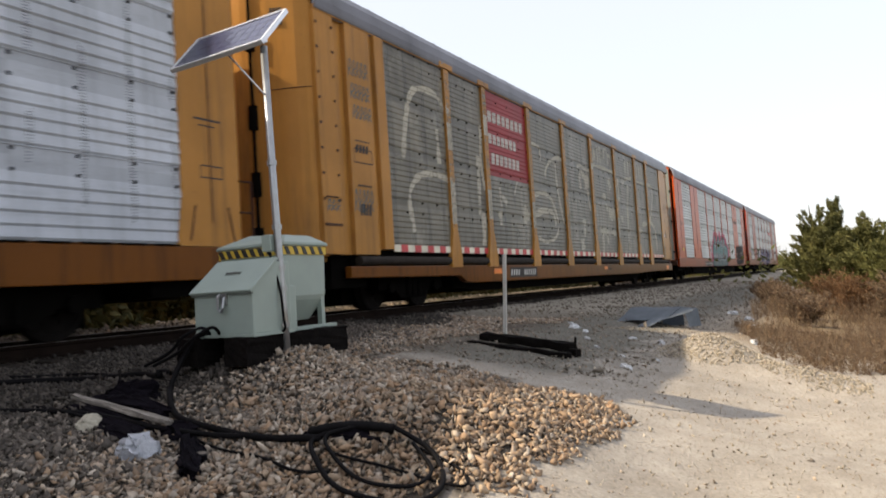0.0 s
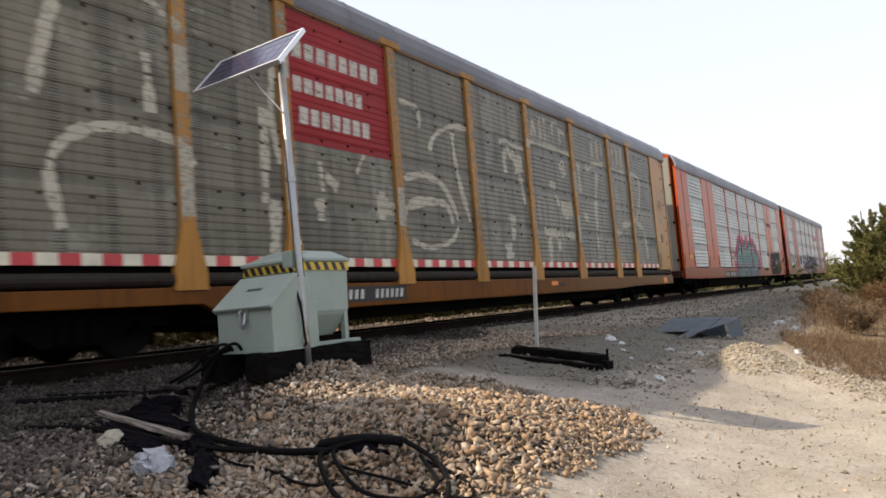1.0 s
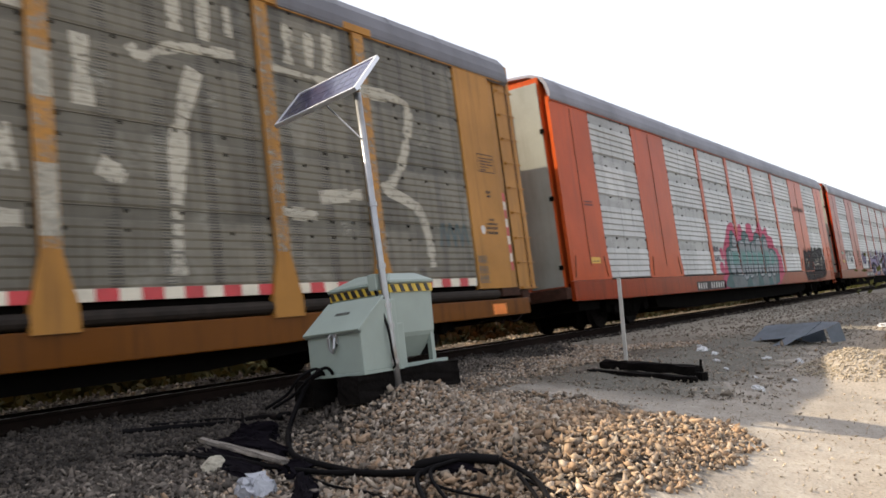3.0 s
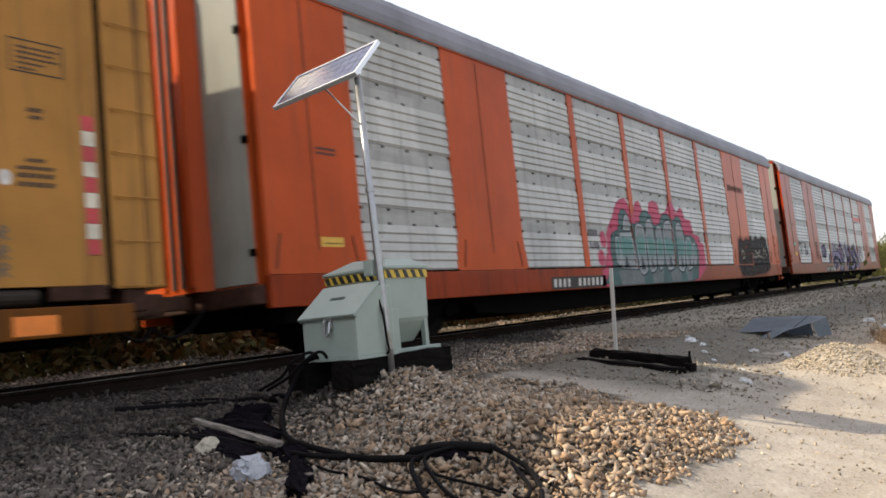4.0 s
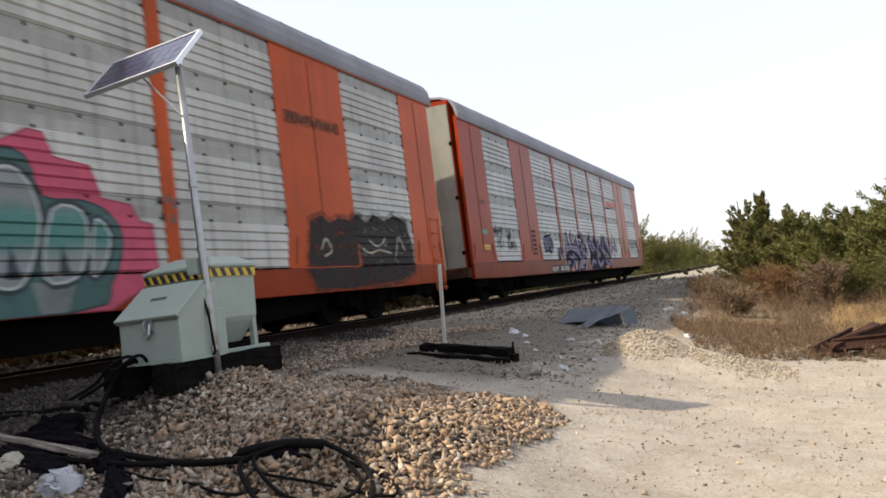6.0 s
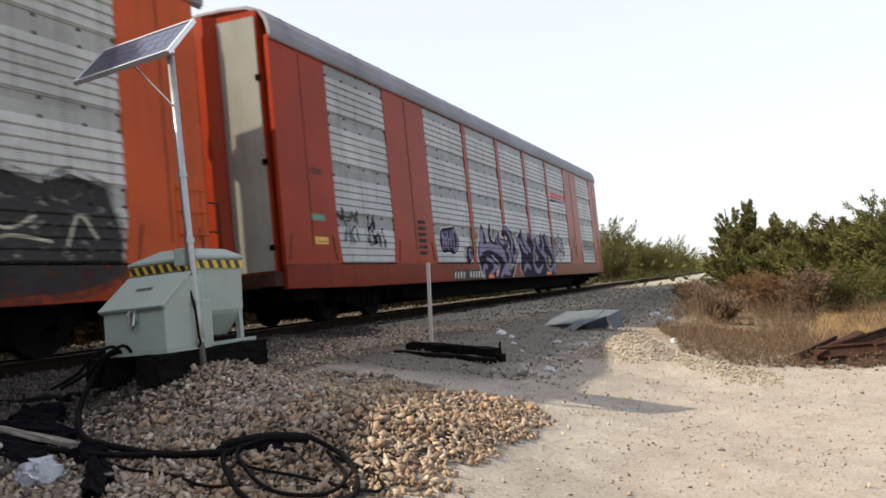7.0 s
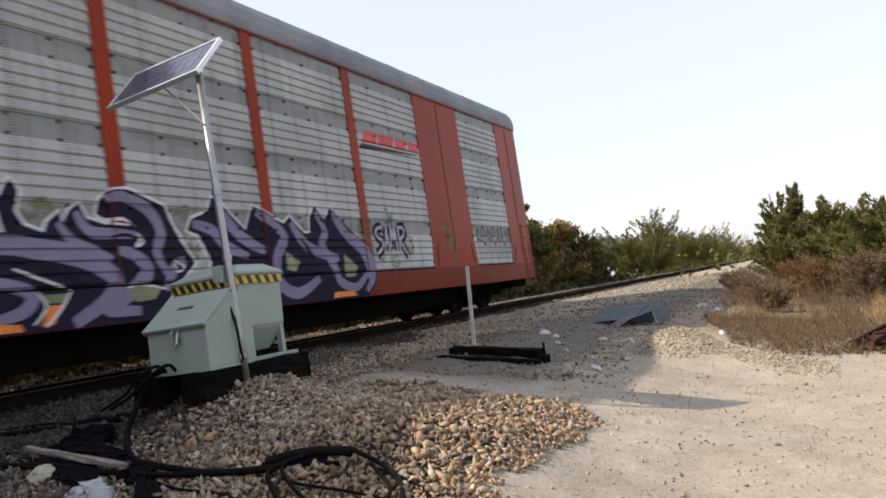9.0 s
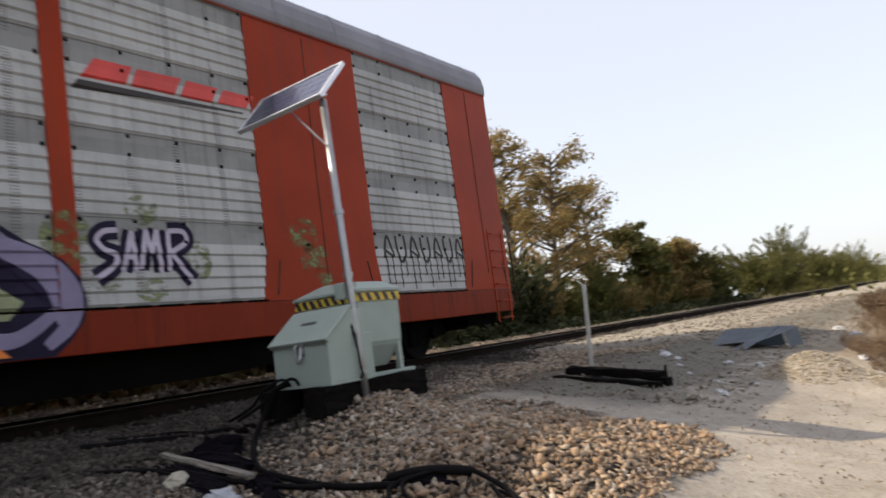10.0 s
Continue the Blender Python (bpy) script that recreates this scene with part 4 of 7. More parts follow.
    for pts in ([(22.7, 1.45), (23.0, 1.36), (23.4, 1.42), (23.9, 1.36)], [(23.0, 1.62), (23.35, 1.5), (23.7, 1.66)], [(21.2, 1.42), (21.4, 1.62), (21.55, 1.4), (21.3, 1.3)], [(24.1, 1.3), (24.3, 1.7), (24.55, 1.4)]):
        d.lay(car, "graffiti_scrawl", stroke(pts, 0.04), M["ghost"], 0.009)
    # faded stencil under the roof, illegible
    d.lay(car, "stencil_ground", [rect(20.45, 22.3, 3.68, 3.92)], M["soot_thin"], 0.002)
    d.each(car, "stencil", bars(20.55, 22.2, 3.74, 3.87, 11, 0.62), M["rust"], 0.0035)


def violet_piece(car, d):
    """A long sprayed piece: lilac ribbons on dark violet with white edges, and tags before and behind it."""
    for y, z, ry, rz in ((9.2, 1.75, 0.5, 0.35), (8.6, 1.35, 0.35, 0.25), (10.86, 1.92, 0.3, 0.25), (13.0, 1.75, 0.28, 0.42), (15.9, 1.95, 0.35, 0.22), (17.6, 1.85, 0.3, 0.3), (14.4, 1.0, 0.5, 0.3), (12.2, 1.05, 0.4, 0.25)):
        d.lay(car, "graffiti_haze", [disc(y, z, ry, rz)], M["mist"], 0.002)
    first = [(9.44, 0.9), (9.34, 1.36), (9.42, 1.62), (9.58, 1.77), (9.72, 2.17), (9.84, 2.29), (9.99, 2.13), (10.13, 1.95), (10.16, 1.69), (10.41, 1.66), (10.35, 2.07), (10.52, 2.33), (10.61, 2.22), (10.55, 1.97), (10.64, 1.82), (10.86, 1.74),
             (10.92, 1.85), (11.08, 1.99), (11.12, 1.86), (11.23, 2.02), (11.36, 2.1), (11.45, 1.92), (11.71, 1.85), (12.16, 1.84), (11.95, 1.95), (11.68, 1.93), (11.58, 1.98), (11.64, 2.16), (11.82, 2.27), (12.08, 2.31), (12.34, 2.23)]
    first += [(12.66, 2.11), (12.74, 1.9), (12.88, 1.63), (13.08, 1.36), (12.67, 1.0), (12.2, 0.58), (9.7, 0.58)]
    second = [(13.4, 1.35), (13.29, 1.59), (13.19, 1.75), (13.01, 1.8), (13.12, 1.97), (13.42, 2.07), (13.55, 2.3), (13.72, 2.21), (14.2, 1.83), (14.41, 2.22), (14.82, 2.05), (15.14, 1.96), (15.3, 2.08), (15.65, 1.8), (15.81, 1.82), (15.84, 2.09),
              (16.03, 2.3), (16.25, 2.03), (16.46, 2.28), (16.75, 2.09), (17.25, 1.76), (17.52, 1.62), (17.70, 1.42), (17.76, 1.20), (17.70, 0.98), (17.55, 0.78), (17.3, 0.58), (13.6, 0.58), (13.2, 0.9)]
    for form in (first, second):
        d.lay(car, "graffiti_outline", [grow([p for p in form if p[0] < 17.2], 0.045)], M["pale"], 0.0035)
        d.lay(car, "graffiti_shadow", [form], M["violet"], 0.005)
    # lilac ribbons with dark cores, each over a thin dark edge
    ribbons = (([(9.5, 1.45), (9.75, 1.75), (9.85, 2.1)], 0.26), ([(9.45, 1.35), (9.9, 1.55), (10.4, 1.60), (10.72, 1.56), (11.16, 1.49), (11.56, 1.34), (11.73, 1.15), (11.57, 0.93), (11.11, 0.69)], 0.25),
               ([(11.72, 2.16), (11.98, 2.21), (12.37, 2.06), (12.53, 1.78), (12.43, 1.49), (12.6, 1.17)], 0.17), ([(11.30, 2.0), (11.38, 1.84), (11.5, 1.75), (11.78, 1.74), (12.17, 1.72)], 0.15),
               ([(11.82, 1.53), (12.08, 1.46), (12.24, 1.26), (11.89, 0.98), (11.57, 0.82), (12.06, 0.77)], 0.20), ([(11.05, 1.86), (11.19, 1.66), (11.47, 1.54), (11.74, 1.43)], 0.13),
               ([(10.2, 0.80), (10.51, 0.87), (10.64, 1.04), (10.4, 1.16), (10.0, 1.24)], 0.16), ([(9.6, 0.82), (9.75, 1.0), (10.0, 0.98)], 0.16), ([(13.12, 1.9), (13.48, 1.81), (13.73, 1.58), (14.17, 1.43)], 0.19), ([(13.62, 2.18), (14.03, 1.75), (14.57, 1.5)], 0.20),
               ([(14.46, 2.12), (15.07, 1.78), (14.82, 1.39), (14.84, 0.98), (15.27, 0.81), (15.88, 1.03)], 0.22), ([(15.30, 1.98), (15.68, 1.57), (16.54, 1.36)], 0.20),
               ([(16.0, 2.18), (16.23, 1.85), (16.08, 1.61), (16.36, 1.23), (16.5, 0.94), (16.98, 0.83), (17.45, 1.11)], 0.19), ([(16.50, 2.18), (16.86, 1.82), (17.4, 1.39), (17.48, 0.96)], 0.22), ([(17.0, 1.78), (17.38, 1.58), (17.60, 1.28), (17.56, 0.98), (17.30, 0.74)], 0.19), ([(13.5, 0.8), (13.9, 1.05), (14.3, 0.9)], 0.2), ([(12.5, 1.0), (12.7, 1.3), (12.9, 1.4)], 0.16))
    for k, (pts, w) in enumerate(ribbons):
        d.lay(car, "graffiti_edge", stroke(pts, w + 0.045, 7, 0.35), M["violet"], 0.0065 + 0.0008 * (k % 5))
        d.lay(car, "graffiti_fill", stroke(pts, w, 7, 0.45), M["lilac"], 0.0110 + 0.0008 * (k % 5))
    for pts, w in (([(10.5, 1.42), (10.9, 1.36), (11.3, 1.18), (11.2, 1.1)], 0.09), ([(9.7, 1.35), (10.1, 1.42), (10.35, 1.36)], 0.07), ([(11.74, 1.70), (12.0, 1.72), (12.2, 1.62)], 0.05), ([(12.66, 1.42), (12.8, 1.3), (12.72, 1.2)], 0.12), ([(13.3, 1.7), (13.45, 1.5), (13.55, 1.35)], 0.10),
                   ([(14.6, 1.92), (14.9, 1.7)], 0.07), ([(16.1, 2.16), (16.2, 2.0)], 0.05), ([(16.9, 1.62), (17.2, 1.4), (17.35, 1.2)], 0.10), ([(15.5, 1.72), (15.75, 1.4), (15.8, 1.1)], 0.10)):
        d.lay(car, "graffiti_core", stroke(pts, w, 6, 0.8), M["violet"], 0.0158)
    for pts in ([(12.15, 1.74), (12.22, 1.64), (12.1, 1.58), (12.2, 1.7)], [(12.7, 1.4), (12.86, 1.3), (12.74, 1.24), (12.7, 1.36)], [(10.7, 1.06), (10.78, 0.9), (10.62, 0.72)], [(11.1, 1.06), (10.95, 0.86), (10.75, 0.68)], [(10.45, 1.34), (10.8, 1.2), (11.1, 1.08)], [(11.9, 1.06), (12.1, 1.1), (12.5, 1.02)]):
        d.lay(car, "graffiti_shine", stroke(pts, 0.035, 6, 0.4), M["pale"], 0.0170)
    for poly in ([(10.75, 1.04), (11.1, 1.04), (10.98, 0.94), (10.8, 0.94)], [(11.9, 1.03), (12.1, 1.1), (12.4, 1.02), (12.3, 0.9), (12.0, 0.88)], [(15.05, 1.5), (15.4, 1.32), (15.25, 1.16), (15.05, 1.2)], [(16.7, 1.45), (17.1, 1.2), (16.95, 1.02), (16.65, 1.02)]):
        d.lay(car, "graffiti_patch", [poly], M["lime"], 0.0166)
    for poly in ([(10.0, 0.66), (10.5, 0.66), (10.46, 0.74), (10.05, 0.78)], [(16.2, 0.67), (16.95, 0.67), (16.85, 0.76), (16.25, 0.77)], [(10.82, 0.92), (10.98, 0.92), (10.85, 0.70), (10.7, 0.70)]):
        d.lay(car, "graffiti_patch", [poly], M["lamp_orange"], 0.0166)
    # a dark loop with a pale eye before the piece
    eye = rounded([(8.46, 1.35), (8.55, 1.54), (8.8, 1.58), (9.0, 1.46), (8.93, 1.27), (8.73, 1.14), (8.48, 1.09)])
    d.lay(car, "graffiti_shadow", [eye], M["violet"], 0.004)
    d.lay(car, "graffiti_fill", [disc(8.76, 1.36, 0.13, 0.16)], M["lilac"], 0.0055)
    d.lay(car, "graffiti_core", [disc(8.80, 1.38, 0.05, 0.09)], M["violet"], 0.0070)
    # three-letter tag in its own cloud
    tag = rounded([(6.72, 1.75), (6.88, 1.98), (7.24, 2.03), (7.67, 2.07), (7.9, 1.96), (8.0, 1.68), (7.92, 1.5), (7.6, 1.33), (7.23, 1.4), (6.9, 1.36), (6.75, 1.5)])
    d.lay(car, "graffiti_outline", [grow(tag, 0.03)], M["pale"], 0.004)
    d.lay(car, "graffiti_shadow", [tag], M["violet"], 0.0055)
    letters = ([(6.90, 1.45), (6.91, 1.92)], [(6.91, 1.92), (7.08, 1.50)], [(7.08, 1.50), (7.11, 1.93)], [(7.22, 1.46), (7.25, 1.94)], [(7.22, 1.70), (7.44, 1.71)], [(7.42, 1.50), (7.46, 1.95)], [(7.60, 1.42), (7.63, 1.98)], [(7.60, 1.42), (7.80, 1.52), (7.90, 1.74), (7.82, 1.94), (7.63, 1.98)])
    for k, pts in enumerate(letters):
        d.lay(car, "graffiti_letter", stroke(pts, 0.085), M["lilac"], 0.007 + 0.0005 * (k % 4))
    # second tag: pale letters with a dark halo and green haze
    for y, z, ry, rz in ((18.49, 2.2, 0.22, 0.18), (18.55, 1.28, 0.22, 0.14), (19.2, 1.62, 0.2, 0.25), (18.0, 1.4, 0.2, 0.12)):
        d.lay(car, "graffiti_haze", [disc(y, z, ry, rz)], M["mist"], 0.002)
    word = ([(18.17, 1.96), (18.01, 1.94), (17.92, 1.85), (17.99, 1.74), (18.13, 1.68), (18.1, 1.56), (17.88, 1.42)], [(18.2, 1.5), (18.34, 1.95)], [(18.34, 1.95), (18.36, 1.5)], [(18.25, 1.66), (18.34, 1.66)],
            [(18.42, 1.52), (18.52, 1.97)], [(18.52, 1.97), (18.57, 1.70)], [(18.57, 1.70), (18.66, 1.98)], [(18.66, 1.98), (18.68, 1.48)], [(18.79, 1.5), (18.81, 1.97)], [(18.81, 1.97), (19.01, 1.97), (19.05, 1.85), (18.83, 1.72)], [(18.83, 1.72), (18.96, 1.54), (19.1, 1.37)])
    for k, pts in enumerate(word):
        d.lay(car, "graffiti_shadow", stroke(pts, 0.21), M["violet"], 0.004 + 0.0005 * (k % 6))
        d.lay(car, "graffiti_letter", stroke(pts, 0.06), M["lilac_pale"], 0.008 + 0.0005 * (k % 6))

    def curly(y0, y1, z0, z1, n, width, material, seed):
        r = random.Random(seed)
        for k in range(n):
            y, w = y0 + (y1 - y0) * k / n, (y1 - y0) / n
            pts = [(y + w * r.uniform(-0.15, 1.1), z0 + (z1 - z0) * r.uniform(*q)) for q in ((0.75, 1.0), (0.3, 0.7), (0.0, 0.3), (0.35, 0.8), (0.1, 0.5))]
            d.lay(car, "graffiti_tag", stroke(pts, width * r.uniform(0.8, 1.2), 7), M[material], 0.003 + 0.0006 * (k % 3))
    # looped black tag whose paint ran down
    rnd = random.Random(9)
    for k in range(7):
        y = 22.75 + 0.34 * k
        d.lay(car, "graffiti_tag", stroke([(y, 2.05), (y + 0.03, 1.75), (y + 0.12, 1.62), (y + 0.24, 1.80), (y + 0.22, 2.06)] if k % 2 else [(y, 1.68), (y + 0.12, 2.04), (y + 0.24, 1.72), (y + 0.06, 1.80)], 0.055), M["ink"], 0.003 + 0.0006 * (k % 3))
        for f in (0.05, 0.2):
            d.lay(car, "graffiti_drip", stroke([(y + f, 1.72), (y + f + 0.01, 1.22 + rnd.uniform(-0.06, 0.2))], 0.028), M["ink"], 0.0050)
    curly(1.86, 2.6, 1.85, 2.25, 4, 0.05, "ink", 5)
    curly(2.05, 2.6, 1.45, 1.9, 4, 0.05, "slate", 6)
    curly(3.0, 3.75, 1.42, 1.85, 5, 0.05, "violet", 7)
    curly(3.05, 3.4, 1.75, 2.15, 3, 0.05, "violet", 8)
    for k in range(5):
        y = 0.90 + 0.09 * k
        d.lay(car, "graffiti_tag", stroke([(y, 1.90), (y + 0.04, 2.02), (y + 0.08, 1.92)], 0.045), M["mint"], 0.003)
    for z in (1.3, 1.45, 1.6, 1.75, 1.9, 2.05):
        d.lay(car, "graffiti_smear", [rect(5.42, 5.88, z, z + 0.09, 0.03)], M["soot"], 0.003)
    for y, z, ry, rz in ((21.0, 2.0, 0.28, 0.26), (21.15, 1.65, 0.3, 0.24), (21.3, 1.4, 0.2, 0.14)):
        d.lay(car, "graffiti_haze", [disc(y, z, ry, rz)], M["mist"], 0.003)
    # carrier's emblem as plain shapes: four slanted red blocks over a tapering black bar
    for poly in ([(17.88, 3.67), (18.07, 3.92), (18.54, 3.92), (18.43, 3.68)], [(18.49, 3.68), (18.60, 3.91), (19.21, 3.92), (19.08, 3.68)], [(19.16, 3.68), (19.29, 3.91), (19.77, 3.90), (19.63, 3.68)], [(19.72, 3.69), (19.86, 3.90), (20.35, 3.89), (20.2, 3.70)]):
        d.lay(car, "emblem", [poly], M["logo_red"], 0.004, "slanted red emblem block")
    d.lay(car, "emblem_bar", [[(17.76, 3.52), (20.12, 3.61), (20.15, 3.635), (17.85, 3.635)]], M["ink"], 0.004)


def yellow_grey_car(name, label):
    """A yellow car with dark grey sheets, flared posts and a red sign."""
    paint = M["yellow"]
    car = car_body(name, label, paint, paint, M["roof_dark"], paint, False)
    posts = [4.58, 6.47, 9.28, 12.07, 14.85, 17.70, 20.67, 22.56]
    edges = [2.05] + posts + [25.02]
    zones = []
    for i, (a, b) in enumerate(zip(edges, edges[1:])):
        a, b = a + (0.11 if i else 0.0), b - (0.11 if i < len(edges) - 2 else 0.0)
        side_panel(car, a, b, FINE, M["sheet_grey"])
        bolts(car, a, b, FINE, 40 + i)
        zones.append((a, b, LOW, HIGH, FINE))
        # reflective tape along the foot
        n = max(6, round((b - a) / 0.27))
        w = (b - a - 0.12) / n
        for k in range(n):
            bm = bmesh.new()
            y = a + 0.06 + k * w
            add_box(bm, SIDE + 0.005, SIDE + 0.024, y, y + w - 0.002, LOW - 0.035, LOW + 0.10)
            part("reflector_tape", bm, M["tape_red"] if k % 2 else M["tape_white"], car)
    for y in posts:
        bm = bmesh.new()
        add_box(bm, SIDE - 0.04, SIDE + 0.06, y - 0.11, y + 0.11, LOW + 0.3, HIGH - 0.032)
        post = part("side_post", bm, paint, car)
        bm = bmesh.new()
        add_prism(bm, [(y - 0.25, 0.77), (y + 0.25, 0.77), (y + 0.24, 1.04), (y + 0.11, LOW + 0.45), (y - 0.11, LOW + 0.45), (y - 0.24, 1.04)], "x", SIDE - 0.02, SIDE + 0.068)
        part("gusset", bm, paint, post)
        bm = bmesh.new()
        add_box(bm, SIDE - 0.02, SIDE + 0.075, y - 0.30, y + 0.30, HIGH - 0.02, HIGH + 0.10, bevel=0.01)
        part("post_head", bm, paint, post)
        zones.append((y - 0.11, y + 0.11, LOW + 0.45, HIGH, 0.06))
    for a, b in ((0.0, 0.52), (0.86, 1.62), (25.02, 26.12)):
        bm = bmesh.new()
        add_box(bm, SIDE - 0.05, SIDE + 0.04, a, b, LOW - 0.1, HIGH - 0.032, bevel=0.008)
        part("pillar", bm, paint, car)
        zones.append((a, b, LOW, HIGH, 0.04))
    bm = bmesh.new()
    for yy in (0.05, 0.47):
        for k in range(9):
            add_tube(bm, [(SIDE + 0.038, yy, 1.5 + k * 0.42), (SIDE + 0.056, yy, 1.5 + k * 0.42)], 0.026, 6)
    tagged(part("rivet", bm, M["rust"], car), kind="stuff")
    bm = bmesh.new()
    add_box(bm, SIDE + 0.04, SIDE + 0.062, 0.10, 0.42, 1.95, 1.97)
    add_box(bm, SIDE + 0.04, SIDE + 0.055, 0.08, 0.44, 1.48, 1.52)
    part("post_band", bm, M["rust"], car)
    for a, b in ((0.5, 0.88), (26.12, 26.36)):
        bm = bmesh.new()
        add_box(bm, SIDE - 0.14, SIDE - 0.04, a, b, LOW - 0.1, HIGH - 0.032)
        part("recessed_post", bm, paint, car)
    for a, b in ((1.62, 2.05),):
        bm = bmesh.new()
        add_box(bm, SIDE - 0.04, SIDE + 0.075, a + 0.12, b, LOW, HIGH - 0.032, bevel=0.008)
        part("side_post", bm, paint, car)
        bm = bmesh.new()
        add_box(bm, SIDE - 0.08, SIDE - 0.0, a - 0.02, a + 0.14, LOW, HIGH - 0.032)
        part("recessed_post", bm, paint, car)
    for k in range(9):
        bm = bmesh.new()
        add_box(bm, SIDE - 0.04, SIDE - 0.025, 26.15, 26.29, 1.34 + k * 0.166, 1.50 + k * 0.166)
        part("reflector_tape", bm, M["tape_white"] if k % 2 else M["tape_red"], car)
    # solid black strip put in for the shade of the open gap
    bm = bmesh.new()
    add_box(bm, SIDE - 0.12, SIDE - 0.06, 26.34, 26.45, LOW - 0.05, HIGH - 0.04)
    part("gap_strip", bm, M["black"], car, "black strip standing for the shaded gap beside the end post")
    # dark pipe gap over a yellow sill, a black sheet behind for its shade
    bm = bmesh.new()
    add_tube(bm, [(SIDE - 0.02, 1.0, 0.91), (SIDE - 0.02, 25.6, 0.91)], 0.085, 12)
    part("side_pipe", bm, M["pipe"], car, "dark brown pipe along the sill")
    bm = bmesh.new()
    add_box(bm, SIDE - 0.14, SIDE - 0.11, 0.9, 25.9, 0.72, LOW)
    part("gap_shade", bm, M["black"], car)
    bm = bmesh.new()
    add_box(bm, SIDE - 0.05, SIDE + 0.035, 25.72, 26.32, 0.86, 1.02, bevel=0.02)
    part("step_plate", bm, M["rust_dark"], car, "dark worn step under the end post")
    bm = bmesh.new()
    add_prism(bm, [(0.7, 0.81), (CAR_LENGTH, 0.81), (CAR_LENGTH, 0.51), (22.2, 0.49), (20.5, 0.44), (5.6, 0.42), (5.04, 0.45), (4.76, 0.59), (0.7, 0.61)], "x", SIDE - 0.10, SIDE + 0.03, bevel=0.015)
    part("side_sill", bm, M["yellow_sill"], car)
    zones.append((0.0, CAR_LENGTH, 0.48, 0.80, 0.03))
    d = Decal(zones)
    d.lay(car, "sign", [rect(6.58, 9.16, 2.98, 5.06)], M["sign_red"], 0.003, "red sign with worn white lines of bars")
    white = []
    for y0, y1, z, n, h in ((6.72, 8.95, 4.30, 8, 0.27), (6.70, 8.45, 3.76, 7, 0.25), (6.8, 8.6, 3.27, 7, 0.27)):
        white += bars(y0, y1, z, z + h, n, 0.74, 0.02)
    d.each(car, "sign_bar", white, M["sign_white"], 0.006)
    d.lay(car, "number_plate", [rect(7.45, 9.25, 0.50, 0.75)], M["ink"], 0.003, "black plate with white bars")
    d.each(car, "lettering", bars(7.5, 8.1, 0.55, 0.70, 4, 0.42) + bars(8.35, 9.2, 0.55, 0.70, 6, 0.42), M["white_dull"], 0.006)
    d.each(car, "stencil", bars(16.05, 16.45, 0.60, 0.68, 6) + bars(16.15, 16.4, 0.75, 0.78, 5), M["ink"], 0.003)
    d.each(car, "marker", [rect(15.55, 15.95, 0.63, 0.73), rect(6.5, 6.95, 0.60, 0.73), rect(25.35, 25.78, 0.54, 0.73)], M["lamp_orange"], 0.004, "orange reflector")
    d.each(car, "stencil", [q for k, n in enumerate((9, 8, 9, 6, 4)) for q in bars(25.48, 25.48 + 0.048 * n, 3.41 - 0.055 * k, 3.435 - 0.055 * k, n)]
          + bars(25.56, 25.72, 2.76, 2.81, 4) + bars(25.58, 25.71, 2.69, 2.73, 4) + bars(25.53, 25.72, 2.25, 2.29, 4) + bars(25.44, 25.81, 2.17, 2.21, 8) + bars(25.44, 25.81, 2.09, 2.14, 5) + bars(25.44, 25.81, 2.00, 2.05, 5)
          + bars(1.0, 1.45, 3.0, 3.03, 7) + bars(1.0, 1.45, 2.2, 2.24, 7) + bars(1.05, 1.4, 1.7, 1.9, 4) + bars(1.0, 1.4, 2.8, 2.95, 4), M["ink"], 0.004)
    # notice in a thin frame, and scribbles on the door-side panel
    d.each(car, "notice_frame", [rect(25.42, 25.96, 3.49, 3.505), rect(25.42, 25.96, 3.16, 3.175), rect(25.42, 25.435, 3.175, 3.49), rect(25.945, 25.96, 3.175, 3.49)], M["ink"], 0.004)
    d.lay(car, "sticker", [disc(25.34, 2.08, 0.06, 0.08)], M["white_dull"], 0.004, "small round white sticker")
    for z0, n in ((1.46, 3), (1.27, 3), (1.10, 3)):
        for k in range(n):
            yy = 25.06 + 0.10 * k
            d.lay(car, "graffiti_tag", stroke([(yy, z0), (yy + 0.02, z0 + 0.14), (yy + 0.08, z0 + 0.10), (yy + 0.02, z0 + 0.07), (yy + 0.09, z0 + 0.01)], 0.016), M["slate"], 0.003 + 0.0004 * (k % 3))
    d.each(car, "notice_frame", [rect(0.95, 1.52, 2.86, 2.88), rect(0.95, 1.52, 2.62, 2.64), rect(0.95, 0.965, 2.64, 2.86), rect(1.505, 1.52, 2.64, 2.86)], M["ink"], 0.004)
    for y0, z0, n, h in ((0.92, 4.15, 5, 0.3), (0.95, 3.75, 5, 0.28), (0.98, 3.4, 5, 0.25), (0.9, 1.75, 5, 0.4), (0.12, 1.72, 3, 0.2)):
        for k in range(n):
            yy = y0 + 0.12 * k
            d.lay(car, "graffiti_tag", stroke([(yy, z0), (yy + 0.05, z0 + h), (yy + 0.10, z0 + h * 0.55), (yy + 0.03, z0 + h * 0.4), (yy + 0.11, z0 + 0.02)], 0.022), M["slate"], 0.003 + 0.0004 * (k % 3))
    # pale, half worn-off spray paint over the whole side
    def worn(width, *points):
        quads_ = stroke(points, width * 1.35, 5)
        for q in quads_:     # ragged edges
            k = chips.uniform(0.7, 1.5)
            m = (q[0] + q[1] + q[2] + q[3]) / 4
            d.lay(car, "faded_graffiti", [[m + (p - m) * k for p in q]], M["ghost"], 0.002 + chips.uniform(0, 0.001))
